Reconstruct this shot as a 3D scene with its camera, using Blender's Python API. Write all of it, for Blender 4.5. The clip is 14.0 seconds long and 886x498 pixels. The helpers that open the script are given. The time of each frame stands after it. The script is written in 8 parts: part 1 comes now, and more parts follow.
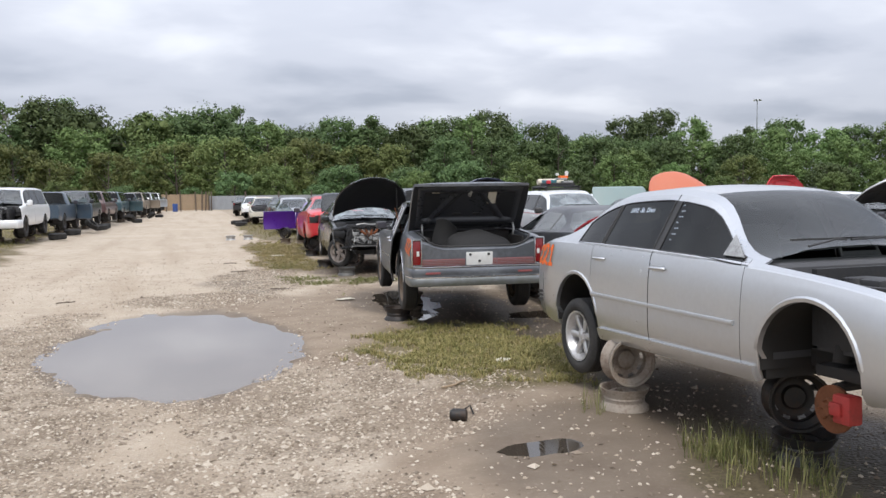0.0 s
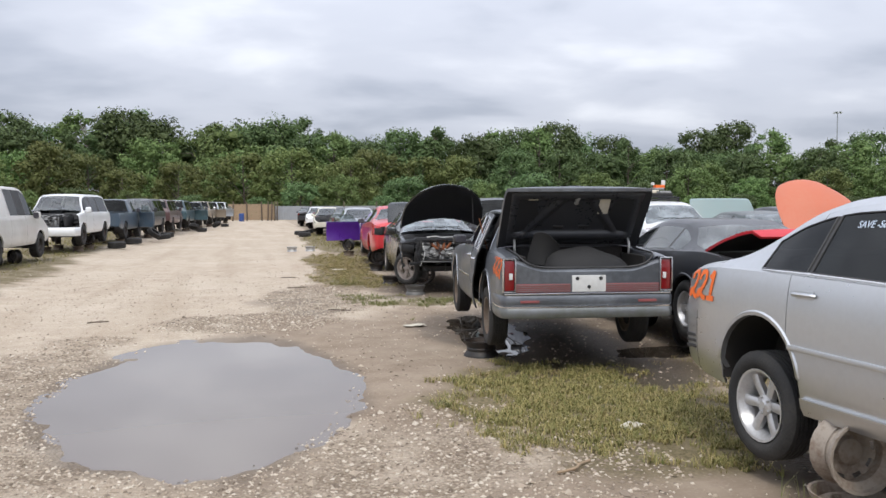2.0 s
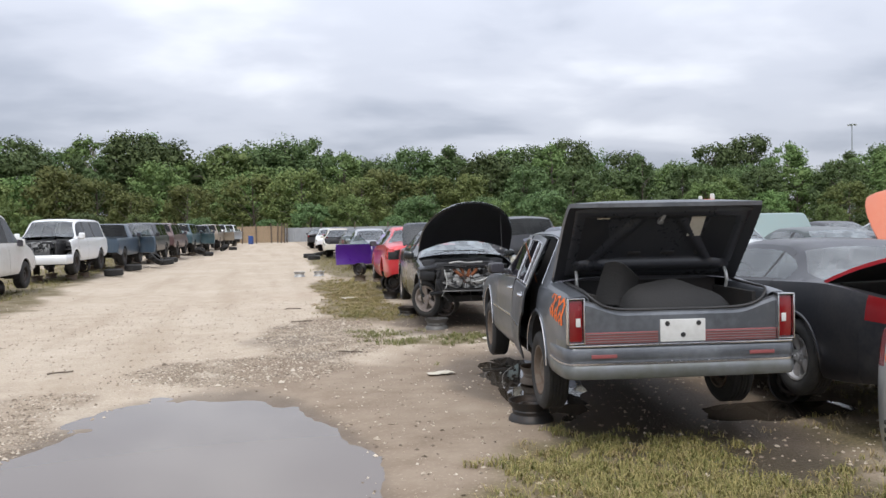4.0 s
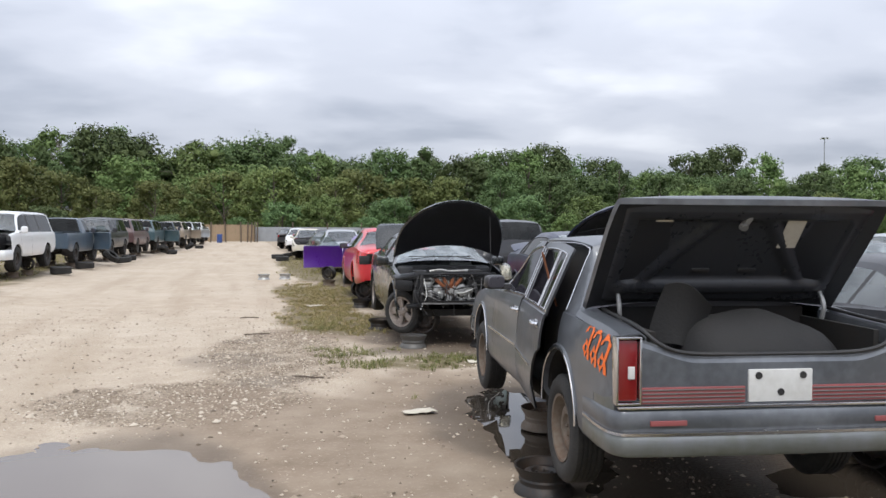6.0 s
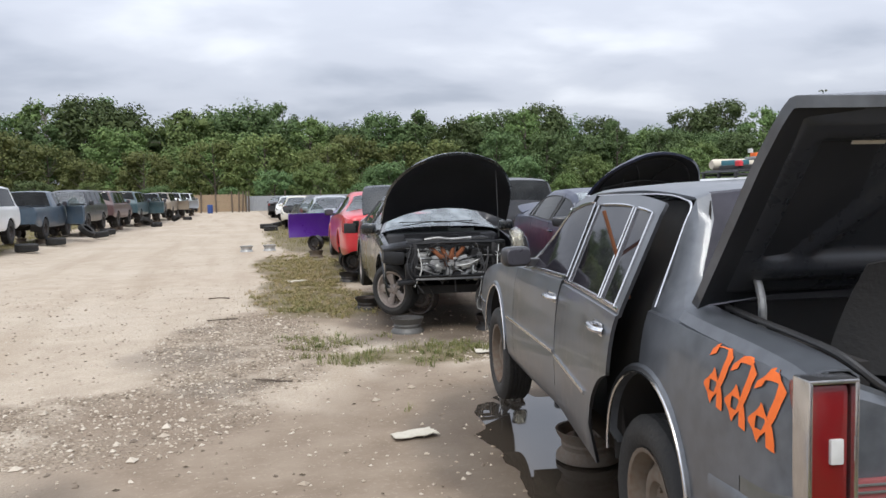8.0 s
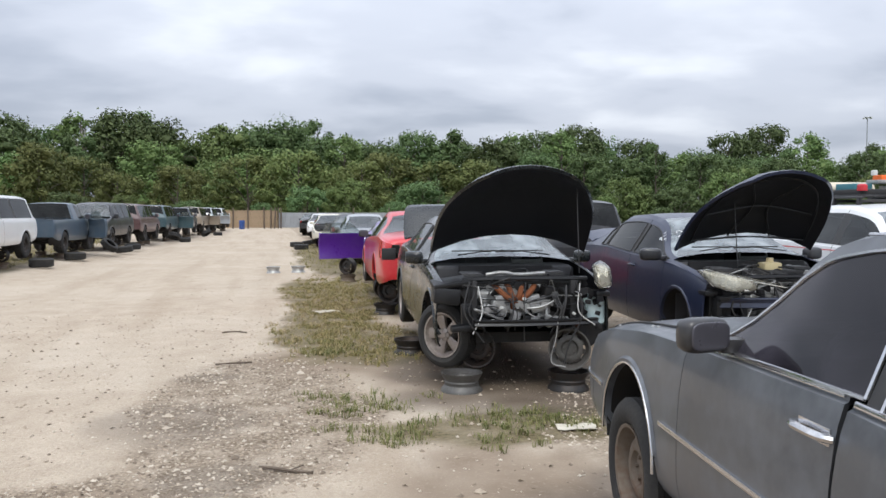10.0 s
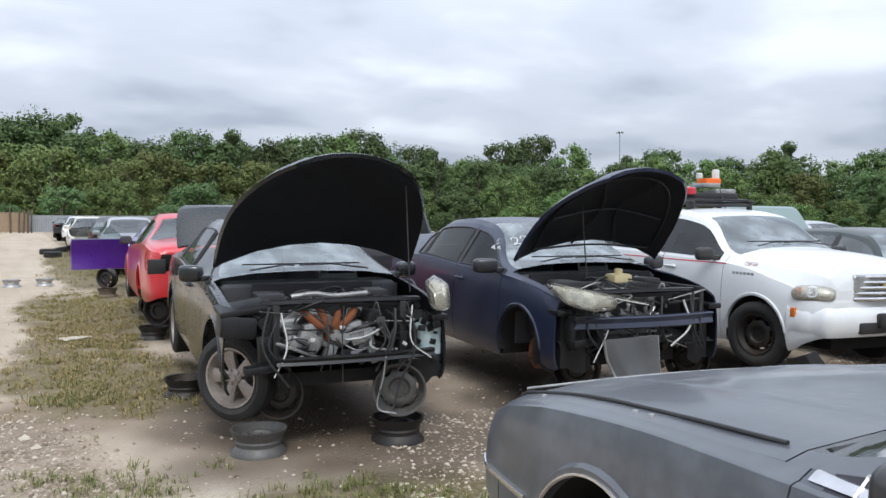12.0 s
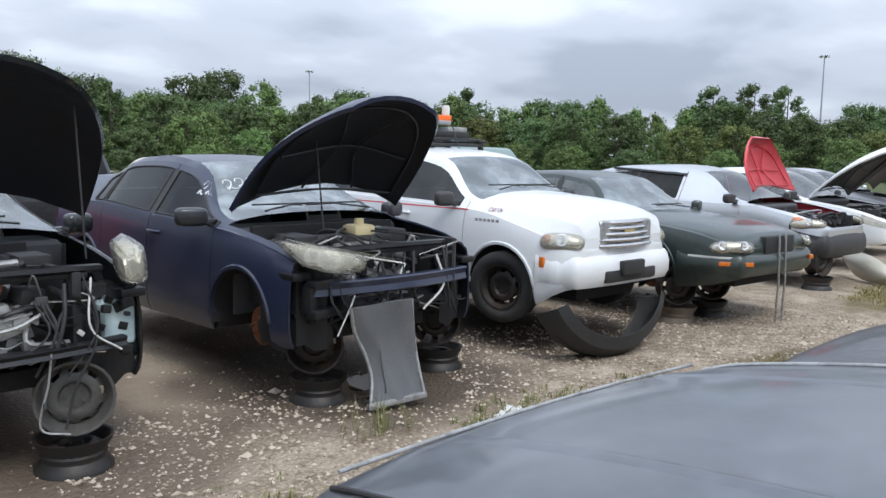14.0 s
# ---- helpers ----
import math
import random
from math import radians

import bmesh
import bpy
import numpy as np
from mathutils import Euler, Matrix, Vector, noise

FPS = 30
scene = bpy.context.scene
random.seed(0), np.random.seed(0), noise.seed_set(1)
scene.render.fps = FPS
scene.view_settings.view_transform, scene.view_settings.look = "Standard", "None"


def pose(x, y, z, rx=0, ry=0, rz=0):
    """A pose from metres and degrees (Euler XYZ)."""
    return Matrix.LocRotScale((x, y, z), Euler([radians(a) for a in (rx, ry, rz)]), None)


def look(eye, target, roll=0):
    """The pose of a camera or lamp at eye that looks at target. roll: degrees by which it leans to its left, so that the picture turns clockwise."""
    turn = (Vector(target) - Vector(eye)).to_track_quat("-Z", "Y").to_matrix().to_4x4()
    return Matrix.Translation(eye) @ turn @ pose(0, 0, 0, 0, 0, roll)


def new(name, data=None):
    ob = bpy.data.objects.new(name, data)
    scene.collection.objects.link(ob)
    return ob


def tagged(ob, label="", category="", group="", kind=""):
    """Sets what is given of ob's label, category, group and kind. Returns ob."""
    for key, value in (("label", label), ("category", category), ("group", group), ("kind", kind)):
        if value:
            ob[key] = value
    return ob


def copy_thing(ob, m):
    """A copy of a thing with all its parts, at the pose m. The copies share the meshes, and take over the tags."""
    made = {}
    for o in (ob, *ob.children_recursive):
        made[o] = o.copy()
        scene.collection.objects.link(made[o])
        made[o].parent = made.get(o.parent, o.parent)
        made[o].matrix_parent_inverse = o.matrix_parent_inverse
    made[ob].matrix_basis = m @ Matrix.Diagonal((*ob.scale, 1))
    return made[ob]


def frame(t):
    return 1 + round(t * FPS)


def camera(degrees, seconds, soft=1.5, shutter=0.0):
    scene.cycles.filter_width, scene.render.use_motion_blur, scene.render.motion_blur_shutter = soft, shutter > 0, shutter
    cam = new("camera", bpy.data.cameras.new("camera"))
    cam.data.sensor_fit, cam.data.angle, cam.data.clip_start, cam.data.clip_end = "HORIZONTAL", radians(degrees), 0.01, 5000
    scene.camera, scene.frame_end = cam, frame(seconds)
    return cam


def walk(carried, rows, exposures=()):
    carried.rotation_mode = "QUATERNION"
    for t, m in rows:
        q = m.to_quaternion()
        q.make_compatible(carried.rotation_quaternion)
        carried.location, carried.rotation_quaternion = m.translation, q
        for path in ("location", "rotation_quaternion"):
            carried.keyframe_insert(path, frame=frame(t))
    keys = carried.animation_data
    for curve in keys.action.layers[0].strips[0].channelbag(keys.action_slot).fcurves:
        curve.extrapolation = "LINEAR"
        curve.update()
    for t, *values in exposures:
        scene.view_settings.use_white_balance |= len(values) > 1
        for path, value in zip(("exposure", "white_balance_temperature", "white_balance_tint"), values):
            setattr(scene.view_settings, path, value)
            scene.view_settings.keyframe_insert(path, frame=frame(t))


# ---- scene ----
cam = camera(58.3, 14.0)

PATH = [
    (0, (-0.57, -0.776, 1.802), (0.039, 1.123, 1.66), -0.8),
    (0.5, (-0.458, -0.277, 1.794), (0.12, 1.631, 1.641), -0.5),
    (1, (-0.438, 0.26, 1.79), (0.09, 2.184, 1.65), -0.7),
    (1.5, (-0.32, 0.797, 1.771), (0.105, 2.745, 1.626), -2.0),
    (2, (-0.275, 1.332, 1.74), (0.182, 3.276, 1.631), -0.2),
    (2.5, (-0.243, 1.825, 1.754), (0.238, 3.765, 1.662), -0.2),
    (2.7, (-0.22, 2.056, 1.763), (0.234, 4.001, 1.663), -0.8),
    (3, (-0.14, 2.379, 1.775), (0.292, 4.33, 1.683), -0.9),
    (5.3, (0.098, 4.574, 1.76), (0.53, 6.527, 1.714), -1.3),
    (5.5, (0.167, 4.769, 1.758), (0.604, 6.72, 1.702), -1.4),
    (6, (0.286, 5.222, 1.751), (0.781, 7.159, 1.698), 0.3),
    (6.5, (0.406, 5.739, 1.764), (0.975, 7.656, 1.699), 0.0),
    (7, (0.587, 6.22, 1.745), (1.136, 8.142, 1.666), -1.2),
    (7.5, (0.693, 6.75, 1.698), (1.255, 8.667, 1.59), -1.0),
    (8, (0.789, 7.214, 1.682), (1.289, 9.145, 1.54), -1.3),
    (8.2, (0.848, 7.44, 1.691), (1.299, 9.382, 1.533), -1.6),
    (10.3, (0.992, 9.477, 1.704), (1.424, 11.429, 1.633), 0.1),
    (10.5, (1.026, 9.642, 1.691), (1.482, 11.588, 1.627), -0.4),
    (11, (1.115, 10.153, 1.699), (1.675, 12.072, 1.61), -1.4),
    (11.3, (1.153, 10.4, 1.685), (1.831, 12.279, 1.592), -0.8),
    (11.5, (1.172, 10.647, 1.683), (1.962, 12.482, 1.596), -0.3),
    (12, (1.259, 10.989, 1.69), (2.197, 12.753, 1.612), 0.3),
    (12.5, (1.416, 11.392, 1.687), (2.534, 13.046, 1.572), 1.3),
    (13, (1.53, 11.835, 1.659), (2.913, 13.27, 1.483), 0.9),
    (13.5, (1.668, 12.07, 1.673), (3.178, 13.364, 1.458), 0.2),
    (14, (1.867, 12.283, 1.676), (3.392, 13.557, 1.457), 1.0),
]
walk(cam, [(t, look(e, g, r)) for t, e, g, r in PATH], [(0, 0.05, 6450, 10), (8, 0.05, 6400, 9), (11, 0.05, 6300, 8), (14, 0.08, 6080, 7)])

# ================= world and light =================
world = bpy.data.worlds.new("overcast_sky")
scene.world = world
world.use_nodes = True
SUN_EL, SUN_AZ = 55.0, 200.0


def make_sky():
    nt = world.node_tree
    nt.nodes.clear()
    N, K = nt.nodes.new, nt.links.new
    out, bg = N("ShaderNodeOutputWorld"), N("ShaderNodeBackground")
    sky = N("ShaderNodeTexSky")
    sky.sky_type, sky.sun_disc = "NISHITA", False
    sky.sun_elevation, sky.sun_rotation = radians(SUN_EL), radians(SUN_AZ)
    sky.air_density, sky.dust_density = 1.0, 2.0
    dim = N("ShaderNodeMix")
    dim.data_type, dim.blend_type = "RGBA", "MULTIPLY"
    dim.inputs[0].default_value = 1.0
    K(sky.outputs[0], dim.inputs[6])
    dim.inputs[7].default_value = (0.10, 0.10, 0.10, 1)
    # cloud sheet: the direction laid onto a flat layer overhead
    co, sep = N("ShaderNodeTexCoord"), N("ShaderNodeSeparateXYZ")
    K(co.outputs["Generated"], sep.inputs[0])
    up = N("ShaderNodeMath")
    up.operation, up.inputs[1].default_value = "MAXIMUM", 0.0
    K(sep.outputs[2], up.inputs[0])
    lift = N("ShaderNodeMath")
    lift.operation, lift.inputs[1].default_value = "ADD", 0.20
    K(up.outputs[0], lift.inputs[0])
    px, py = N("ShaderNodeMath"), N("ShaderNodeMath")
    px.operation = py.operation = "DIVIDE"
    K(sep.outputs[0], px.inputs[0]), K(lift.outputs[0], px.inputs[1])
    K(sep.outputs[1], py.inputs[0]), K(lift.outputs[0], py.inputs[1])
    com = N("ShaderNodeCombineXYZ")
    K(px.outputs[0], com.inputs[0]), K(py.outputs[0], com.inputs[1])
    mp = N("ShaderNodeMapping")
    mp.inputs["Rotation"].default_value = (0, 0, radians(24))
    mp.inputs["Scale"].default_value = (0.85, 1.0, 1)
    K(com.outputs[0], mp.inputs[0])
    n1, n2 = N("ShaderNodeTexNoise"), N("ShaderNodeTexNoise")
    n1.inputs["Scale"].default_value, n1.inputs["Detail"].default_value, n1.inputs["Roughness"].default_value = 1.5, 5, 0.46
    n1.inputs["Distortion"].default_value = 0.15
    n2.inputs["Scale"].default_value, n2.inputs["Detail"].default_value = 0.6, 3
    K(mp.outputs[0], n1.inputs[0]), K(mp.outputs[0], n2.inputs[0])
    mix = N("ShaderNodeMix")
    mix.inputs[0].default_value = 0.42
    K(n1.outputs[0], mix.inputs[2]), K(n2.outputs[0], mix.inputs[3])
    ramp = N("ShaderNodeValToRGB")
    e = ramp.color_ramp.elements
    ramp.color_ramp.interpolation = "EASE"
    e[0].position, e[0].color = 0.38, (0.38, 0.41, 0.485, 1)
    e[1].position, e[1].color = 0.62, (0.73, 0.75, 0.81, 1)
    m = ramp.color_ramp.elements.new(0.49)
    m.color = (0.53, 0.555, 0.63, 1)
    K(mix.outputs[0], ramp.inputs[0])
    cover = N("ShaderNodeMix")
    cover.data_type = "RGBA"
    cover.inputs[0].default_value = 0.93
    K(dim.outputs[2], cover.inputs[6]), K(ramp.outputs[0], cover.inputs[7])
    # an overcast sky is about three times as bright overhead as at the horizon
    zen = N("ShaderNodeMapRange")
    zen.inputs[1].default_value, zen.inputs[2].default_value, zen.inputs[3].default_value, zen.inputs[4].default_value = 0.0, 1.0, 1.0, 3.0
    K(up.outputs[0], zen.inputs[0]), K(zen.outputs[0], bg.inputs[1])
    K(cover.outputs[2], bg.inputs[0])
    K(bg.outputs[0], out.inputs[0])


make_sky()
sun = new("sun", bpy.data.lights.new("sun", "SUN"))
sun.data.energy, sun.data.angle, sun.data.color = 1.5, radians(14), (1.0, 0.965, 0.91)
sun.matrix_world = pose(0, 0, 30, 90 - SUN_EL, 0, 180 - SUN_AZ)

# ================= materials =================
MATS = {}


def nodes_of(name):
    m = bpy.data.materials.new(name)
    m.use_nodes = True
    return m, m.node_tree, m.node_tree.nodes["Principled BSDF"]


def set_in(b, **kw):
    for k, v in kw.items():
        b.inputs[k.replace("_", " ")].default_value = v


def rgb(h):
    """sRGB hex to linear."""
    c = [int(h[i:i + 2], 16) / 255 for i in (0, 2, 4)]
    return tuple(x / 12.92 if x <= 0.04045 else ((x + 0.055) / 1.055) ** 2.4 for x in c) + (1,)


def varied(name, base, dirt=(0.12, 0.09, 0.06, 1), amount=0.35, rough=0.5, metal=0.0, coarse=1.6, fine=22.0, coat=0.0, bump=0.0, lo=0.45, hi=0.75, rvar=0.15):
    """A surface with a base colour, blotches of a second colour at two scales, uneven gloss and fine relief."""
    if name in MATS:
        return MATS[name]
    m, nt, b = nodes_of(name)
    N, K = nt.nodes.new, nt.links.new
    co = N("ShaderNodeTexCoord")
    a, c = N("ShaderNodeTexNoise"), N("ShaderNodeTexNoise")
    a.inputs["Scale"].default_value, a.inputs["Detail"].default_value, a.inputs["Roughness"].default_value = coarse, 6, 0.62
    c.inputs["Scale"].default_value, c.inputs["Detail"].default_value = fine, 5
    K(co.outputs["Object"], a.inputs[0]), K(co.outputs["Object"], c.inputs[0])
    add = N("ShaderNodeMix")
    add.inputs[0].default_value = 0.35
    K(a.outputs[0], add.inputs[2]), K(c.outputs[0], add.inputs[3])
    mr = N("ShaderNodeMapRange")
    mr.inputs[1].default_value, mr.inputs[2].default_value, mr.inputs[4].default_value = lo, hi, amount
    K(add.outputs[0], mr.inputs[0])
    mix = N("ShaderNodeMix")
    mix.data_type = "RGBA"
    mix.inputs[6].default_value, mix.inputs[7].default_value = base, dirt
    K(mr.outputs[0], mix.inputs[0]), K(mix.outputs[2], b.inputs["Base Color"])
    rr = N("ShaderNodeMapRange")
    rr.inputs[1].default_value, rr.inputs[2].default_value = 0.3, 0.7
    rr.inputs[3].default_value, rr.inputs[4].default_value = max(0.02, rough - rvar / 2), min(1, rough + rvar)
    K(add.outputs[0], rr.inputs[0]), K(rr.outputs[0], b.inputs["Roughness"])
    set_in(b, Metallic=metal, Coat_Weight=coat, Coat_Roughness=0.08)
    if bump:
        bp = N("ShaderNodeBump")
        bp.inputs["Strength"].default_value, bp.inputs["Distance"].default_value = bump, 0.01
        K(c.outputs[0], bp.inputs["Height"]), K(bp.outputs[0], b.inputs["Normal"])
    MATS[name] = m
    return m


DUST = (0.30, 0.26, 0.21, 1)


def paint(name, base, rough=0.35, amount=0.25, metal=0.0, coat=0.5, dirt=DUST):
    return varied(name, base, dirt, amount, rough, metal, 1.3, 30, coat, 0.0)


def glass(name, tint, rough=0.03, haze=0.12, ior=1.5, film=(0.44, 0.48, 0.47, 1)):
    if name in MATS:
        return MATS[name]
    m, nt, b = nodes_of(name)
    nt.nodes.remove(b)
    N, K = nt.nodes.new, nt.links.new
    tr, gl, df = N("ShaderNodeBsdfTransparent"), N("ShaderNodeBsdfGlossy"), N("ShaderNodeBsdfDiffuse")
    tr.inputs[0].default_value = tint
    gl.inputs["Roughness"].default_value = rough
    df.inputs[0].default_value = film
    fr, no, mr = N("ShaderNodeFresnel"), N("ShaderNodeTexNoise"), N("ShaderNodeMapRange")
    fr.inputs[0].default_value = ior
    no.inputs["Scale"].default_value, no.inputs["Detail"].default_value = 3.0, 6
    co = N("ShaderNodeTexCoord")
    K(co.outputs["Object"], no.inputs[0]), K(no.outputs[0], mr.inputs[0])
    mr.inputs[1].default_value, mr.inputs[2].default_value, mr.inputs[3].default_value, mr.inputs[4].default_value = 0.4, 0.75, haze * 0.25, haze
    m1, m2 = N("ShaderNodeMixShader"), N("ShaderNodeMixShader")
    K(mr.outputs[0], m1.inputs[0]), K(tr.outputs[0], m1.inputs[1]), K(df.outputs[0], m1.inputs[2])
    K(fr.outputs[0], m2.inputs[0]), K(m1.outputs[0], m2.inputs[1]), K(gl.outputs[0], m2.inputs[2])
    K(m2.outputs[0], nt.nodes["Material Output"].inputs[0])
    MATS[name] = m
    return m


BLACK = varied("black_plastic", (0.022, 0.022, 0.023, 1), DUST, 0.10, 0.5, 0, 2.0, 40)
BAY = varied("engine_bay_grime", (0.018, 0.018, 0.019, 1), (0.07, 0.06, 0.05, 1), 0.35, 0.62, 0, 5, 40, 0, 0.2)
UNDER = varied("underbody", (0.017, 0.016, 0.015, 1), (0.05, 0.035, 0.025, 1), 0.5, 0.85, 0, 3, 30)
RUBBER = varied("tyre_rubber", (0.018, 0.018, 0.018, 1), (0.10, 0.09, 0.075, 1), 0.45, 0.8, 0, 3, 60, 0, 0.3)
STEEL = varied("dark_steel_rim", (0.035, 0.034, 0.033, 1), (0.10, 0.055, 0.03, 1), 0.6, 0.5, 0.5, 6, 40, 0, 0.15)
RUSTRIM = varied("rusty_rim", (0.16, 0.13, 0.10, 1), (0.12, 0.05, 0.02, 1), 0.8, 0.75, 0.2, 6, 40, 0, 0.2)
PALERIM = varied("pale_rusty_rim", (0.32, 0.275, 0.225, 1), (0.15, 0.085, 0.05, 1), 0.95, 0.7, 0.1, 5, 40, 0, 0.2)
RUST = varied("rust", (0.16, 0.055, 0.02, 1), (0.06, 0.03, 0.015, 1), 0.7, 0.85, 0.1, 12, 60, 0, 0.3)
ALLOY = varied("alloy", (0.55, 0.55, 0.55, 1), (0.22, 0.18, 0.14, 1), 0.5, 0.35, 0.6, 6, 40)
GREYRIM = varied("worn_grey_rim", (0.115, 0.112, 0.105, 1), (0.06, 0.045, 0.035, 1), 0.7, 0.5, 0.4, 6, 40, 0, 0.15)
DIRTYALLOY = varied("dirty_alloy", (0.34, 0.30, 0.27, 1), (0.10, 0.06, 0.04, 1), 0.6, 0.45, 0.5, 6, 40)
ALU = varied("aluminium", (0.42, 0.42, 0.41, 1), (0.06, 0.055, 0.05, 1), 0.85, 0.42, 0.6, 9, 60, 0, 0.2)
CHROME = varied("chrome", (0.66, 0.66, 0.67, 1), (0.30, 0.28, 0.25, 1), 0.4, 0.15, 0.95, 3, 40)
MANIFOLD = varied("exhaust_manifold", (0.22, 0.075, 0.03, 1), (0.08, 0.04, 0.02, 1), 0.6, 0.85, 0.2, 10, 60, 0, 0.2)
CLOTH = varied("seat_cloth", (0.11, 0.11, 0.115, 1), (0.20, 0.19, 0.17, 1), 0.4, 0.95, 0, 5, 80)
LENS = varied("headlight_lens", (0.48, 0.46, 0.38, 1), (0.24, 0.235, 0.21, 1), 0.85, 0.14, 0.05, 7, 30, 0.8, 0.05, 0.40, 0.62)
AMBER = varied("amber_lens", (0.62, 0.16, 0.02, 1), (0.4, 0.10, 0.02, 1), 0.3, 0.15, 0, 4, 20, 0.6)
REDLENS = varied("red_lens", (0.20, 0.008, 0.010, 1), (0.10, 0.01, 0.01, 1), 0.4, 0.15, 0, 4, 20, 0.6)
WHITEPL = varied("white_plastic", (0.62, 0.62, 0.60, 1), (0.30, 0.28, 0.24, 1), 0.4, 0.5, 0, 5, 30)
ORANGE = varied("orange_spray_paint", (0.85, 0.16, 0.02, 1), (0.62, 0.12, 0.02, 1), 0.5, 0.6, 0, 6, 60)
CHALK = varied("chalk_marker", (0.55, 0.62, 0.72, 1), (0.25, 0.32, 0.42, 1), 0.4, 0.8, 0, 10, 80)
CHALKW = varied("white_marker", (0.62, 0.63, 0.64, 1), (0.3, 0.3, 0.32, 1), 0.5, 0.8, 0, 10, 80)
GLASS = glass("car_glass", (0.80, 0.86, 0.84, 1), 0.03, 0.22, 1.95)
TINT = glass("tinted_glass", (0.05, 0.055, 0.06, 1), 0.03, 0.05, 1.36)
# besides dust, the pale film colour stands in for sky reflected in the glass
SKY_FILM = glass("sky_film_glass", (0.55, 0.62, 0.62, 1), 0.05, 0.75, 1.8, (0.46, 0.52, 0.54, 1))
DUST_SKY = glass("dust_sky_glass", (0.62, 0.70, 0.70, 1), 0.05, 0.45, 1.9)
MIRROR = varied("dark_mirror_glass", (0.085, 0.082, 0.095, 1), (0.05, 0.05, 0.055, 1), 0.4, 0.28, 0.3, 6, 40)
SHELLGLASS = glass("clear_lens_shell", (0.90, 0.89, 0.84, 1), 0.04, 0.38, 1.5, (0.66, 0.63, 0.54, 1))
DASH = varied("grey_dash_plastic", (0.055, 0.055, 0.058, 1), (0.12, 0.115, 0.105, 1), 0.4, 0.6, 0, 4, 40)
BOWL = varied("lamp_reflector", (0.80, 0.78, 0.70, 1), (0.34, 0.33, 0.29, 1), 0.7, 0.24, 0.45, 9, 40, 0, 0.3)
PAPER = varied("paper", (0.56, 0.52, 0.43, 1), (0.34, 0.29, 0.21, 1), 0.5, 0.9, 0, 8, 40)

# ================= mesh helpers =================


def to_mesh(name, bm, mats, smooth=35):
    me = bpy.data.meshes.new(name)
    bm.to_mesh(me)
    bm.free()
    for m in mats if isinstance(mats, (list, tuple)) else [mats]:
        me.materials.append(m)
    if smooth:
        me.shade_smooth()
        me.set_sharp_from_angle(angle=radians(smooth))
    return me


def part(name, bm, mats, parent=None, label="", smooth=35, thick=0.0, inner=False):
    ob = new(name, to_mesh(name, bm, mats, smooth))
    if parent is not None:
        ob.parent = parent
    if thick:
        bm2 = bmesh.new()
        bm2.from_mesh(ob.data)
        for e in bm2.edges:
            if len(e.link_faces) < 2:
                e.smooth = False
        bm2.to_mesh(ob.data)
        bm2.free()
        s = ob.modifiers.new("thickness", "SOLIDIFY")
        s.thickness, s.offset = thick, -1
        if inner:
            s.material_offset = 1
            s.material_offset_rim = 1 if inner == "rim" else 0
    if label:
        tagged(ob, label)
    return ob


def add_box(bm, c, s, m=None, bevel=0.0):
    """A box at centre c with sides s; m turns it about its centre."""
    b2 = bmesh.new()
    bmesh.ops.create_cube(b2, size=1)
    bmesh.ops.scale(b2, vec=s, verts=b2.verts)
    if bevel:
        bmesh.ops.bevel(b2, geom=list(b2.edges), offset=bevel, segments=3 if bevel > 0.035 else 2, affect="EDGES", profile=0.6)
    merge(bm, b2, Matrix.Translation(c) @ (m or Matrix()))


def merge(bm, b2, m=None):
    if m is not None:
        bmesh.ops.transform(b2, matrix=m, verts=b2.verts)
    idx = {v: bm.verts.new(v.co) for v in b2.verts}
    for f in b2.faces:
        try:
            nf = bm.faces.new([idx[v] for v in f.verts])
            nf.material_index = f.material_index
        except ValueError:
            pass
    b2.free()


def add_lathe(bm, prof, seg=28, m=None, mat=0, closed=False):
    """Turn (radius, height) points about the y axis."""
    b2 = bmesh.new()
    rings = []
    for k in range(seg):
        a = 2 * math.pi * k / seg
        rings.append([b2.verts.new((r * math.cos(a), h, r * math.sin(a))) for r, h in prof])
    n = len(prof)
    for k in range(seg):
        A, B = rings[k], rings[(k + 1) % seg]
        for j in range(n if closed else n - 1):
            f = b2.faces.new((A[j], A[(j + 1) % n], B[(j + 1) % n], B[j]))
            f.material_index = mat
    bmesh.ops.recalc_face_normals(b2, faces=b2.faces)
    merge(bm, b2, m)


def add_tube(bm, pts, r=0.01, seg=8):
    pts = [Vector(p) for p in pts]
    rings = []
    for i, p in enumerate(pts):
        d = (pts[min(i + 1, len(pts) - 1)] - pts[max(i - 1, 0)]).normalized()
        a = d.orthogonal().normalized() if i == 0 else (rings_axis - d * rings_axis.dot(d)).normalized()
        rings_axis = a
        b = d.cross(a)
        rr = r[i] if isinstance(r, (list, tuple)) else r
        rings.append([bm.verts.new(p + rr * (math.cos(2 * math.pi * k / seg) * a + math.sin(2 * math.pi * k / seg) * b)) for k in range(seg)])
    for A, B in zip(rings, rings[1:]):
        for k in range(seg):
            bm.faces.new((A[k], A[(k + 1) % seg], B[(k + 1) % seg], B[k]))
    bm.faces.new(rings[0][::-1])
    bm.faces.new(rings[-1])


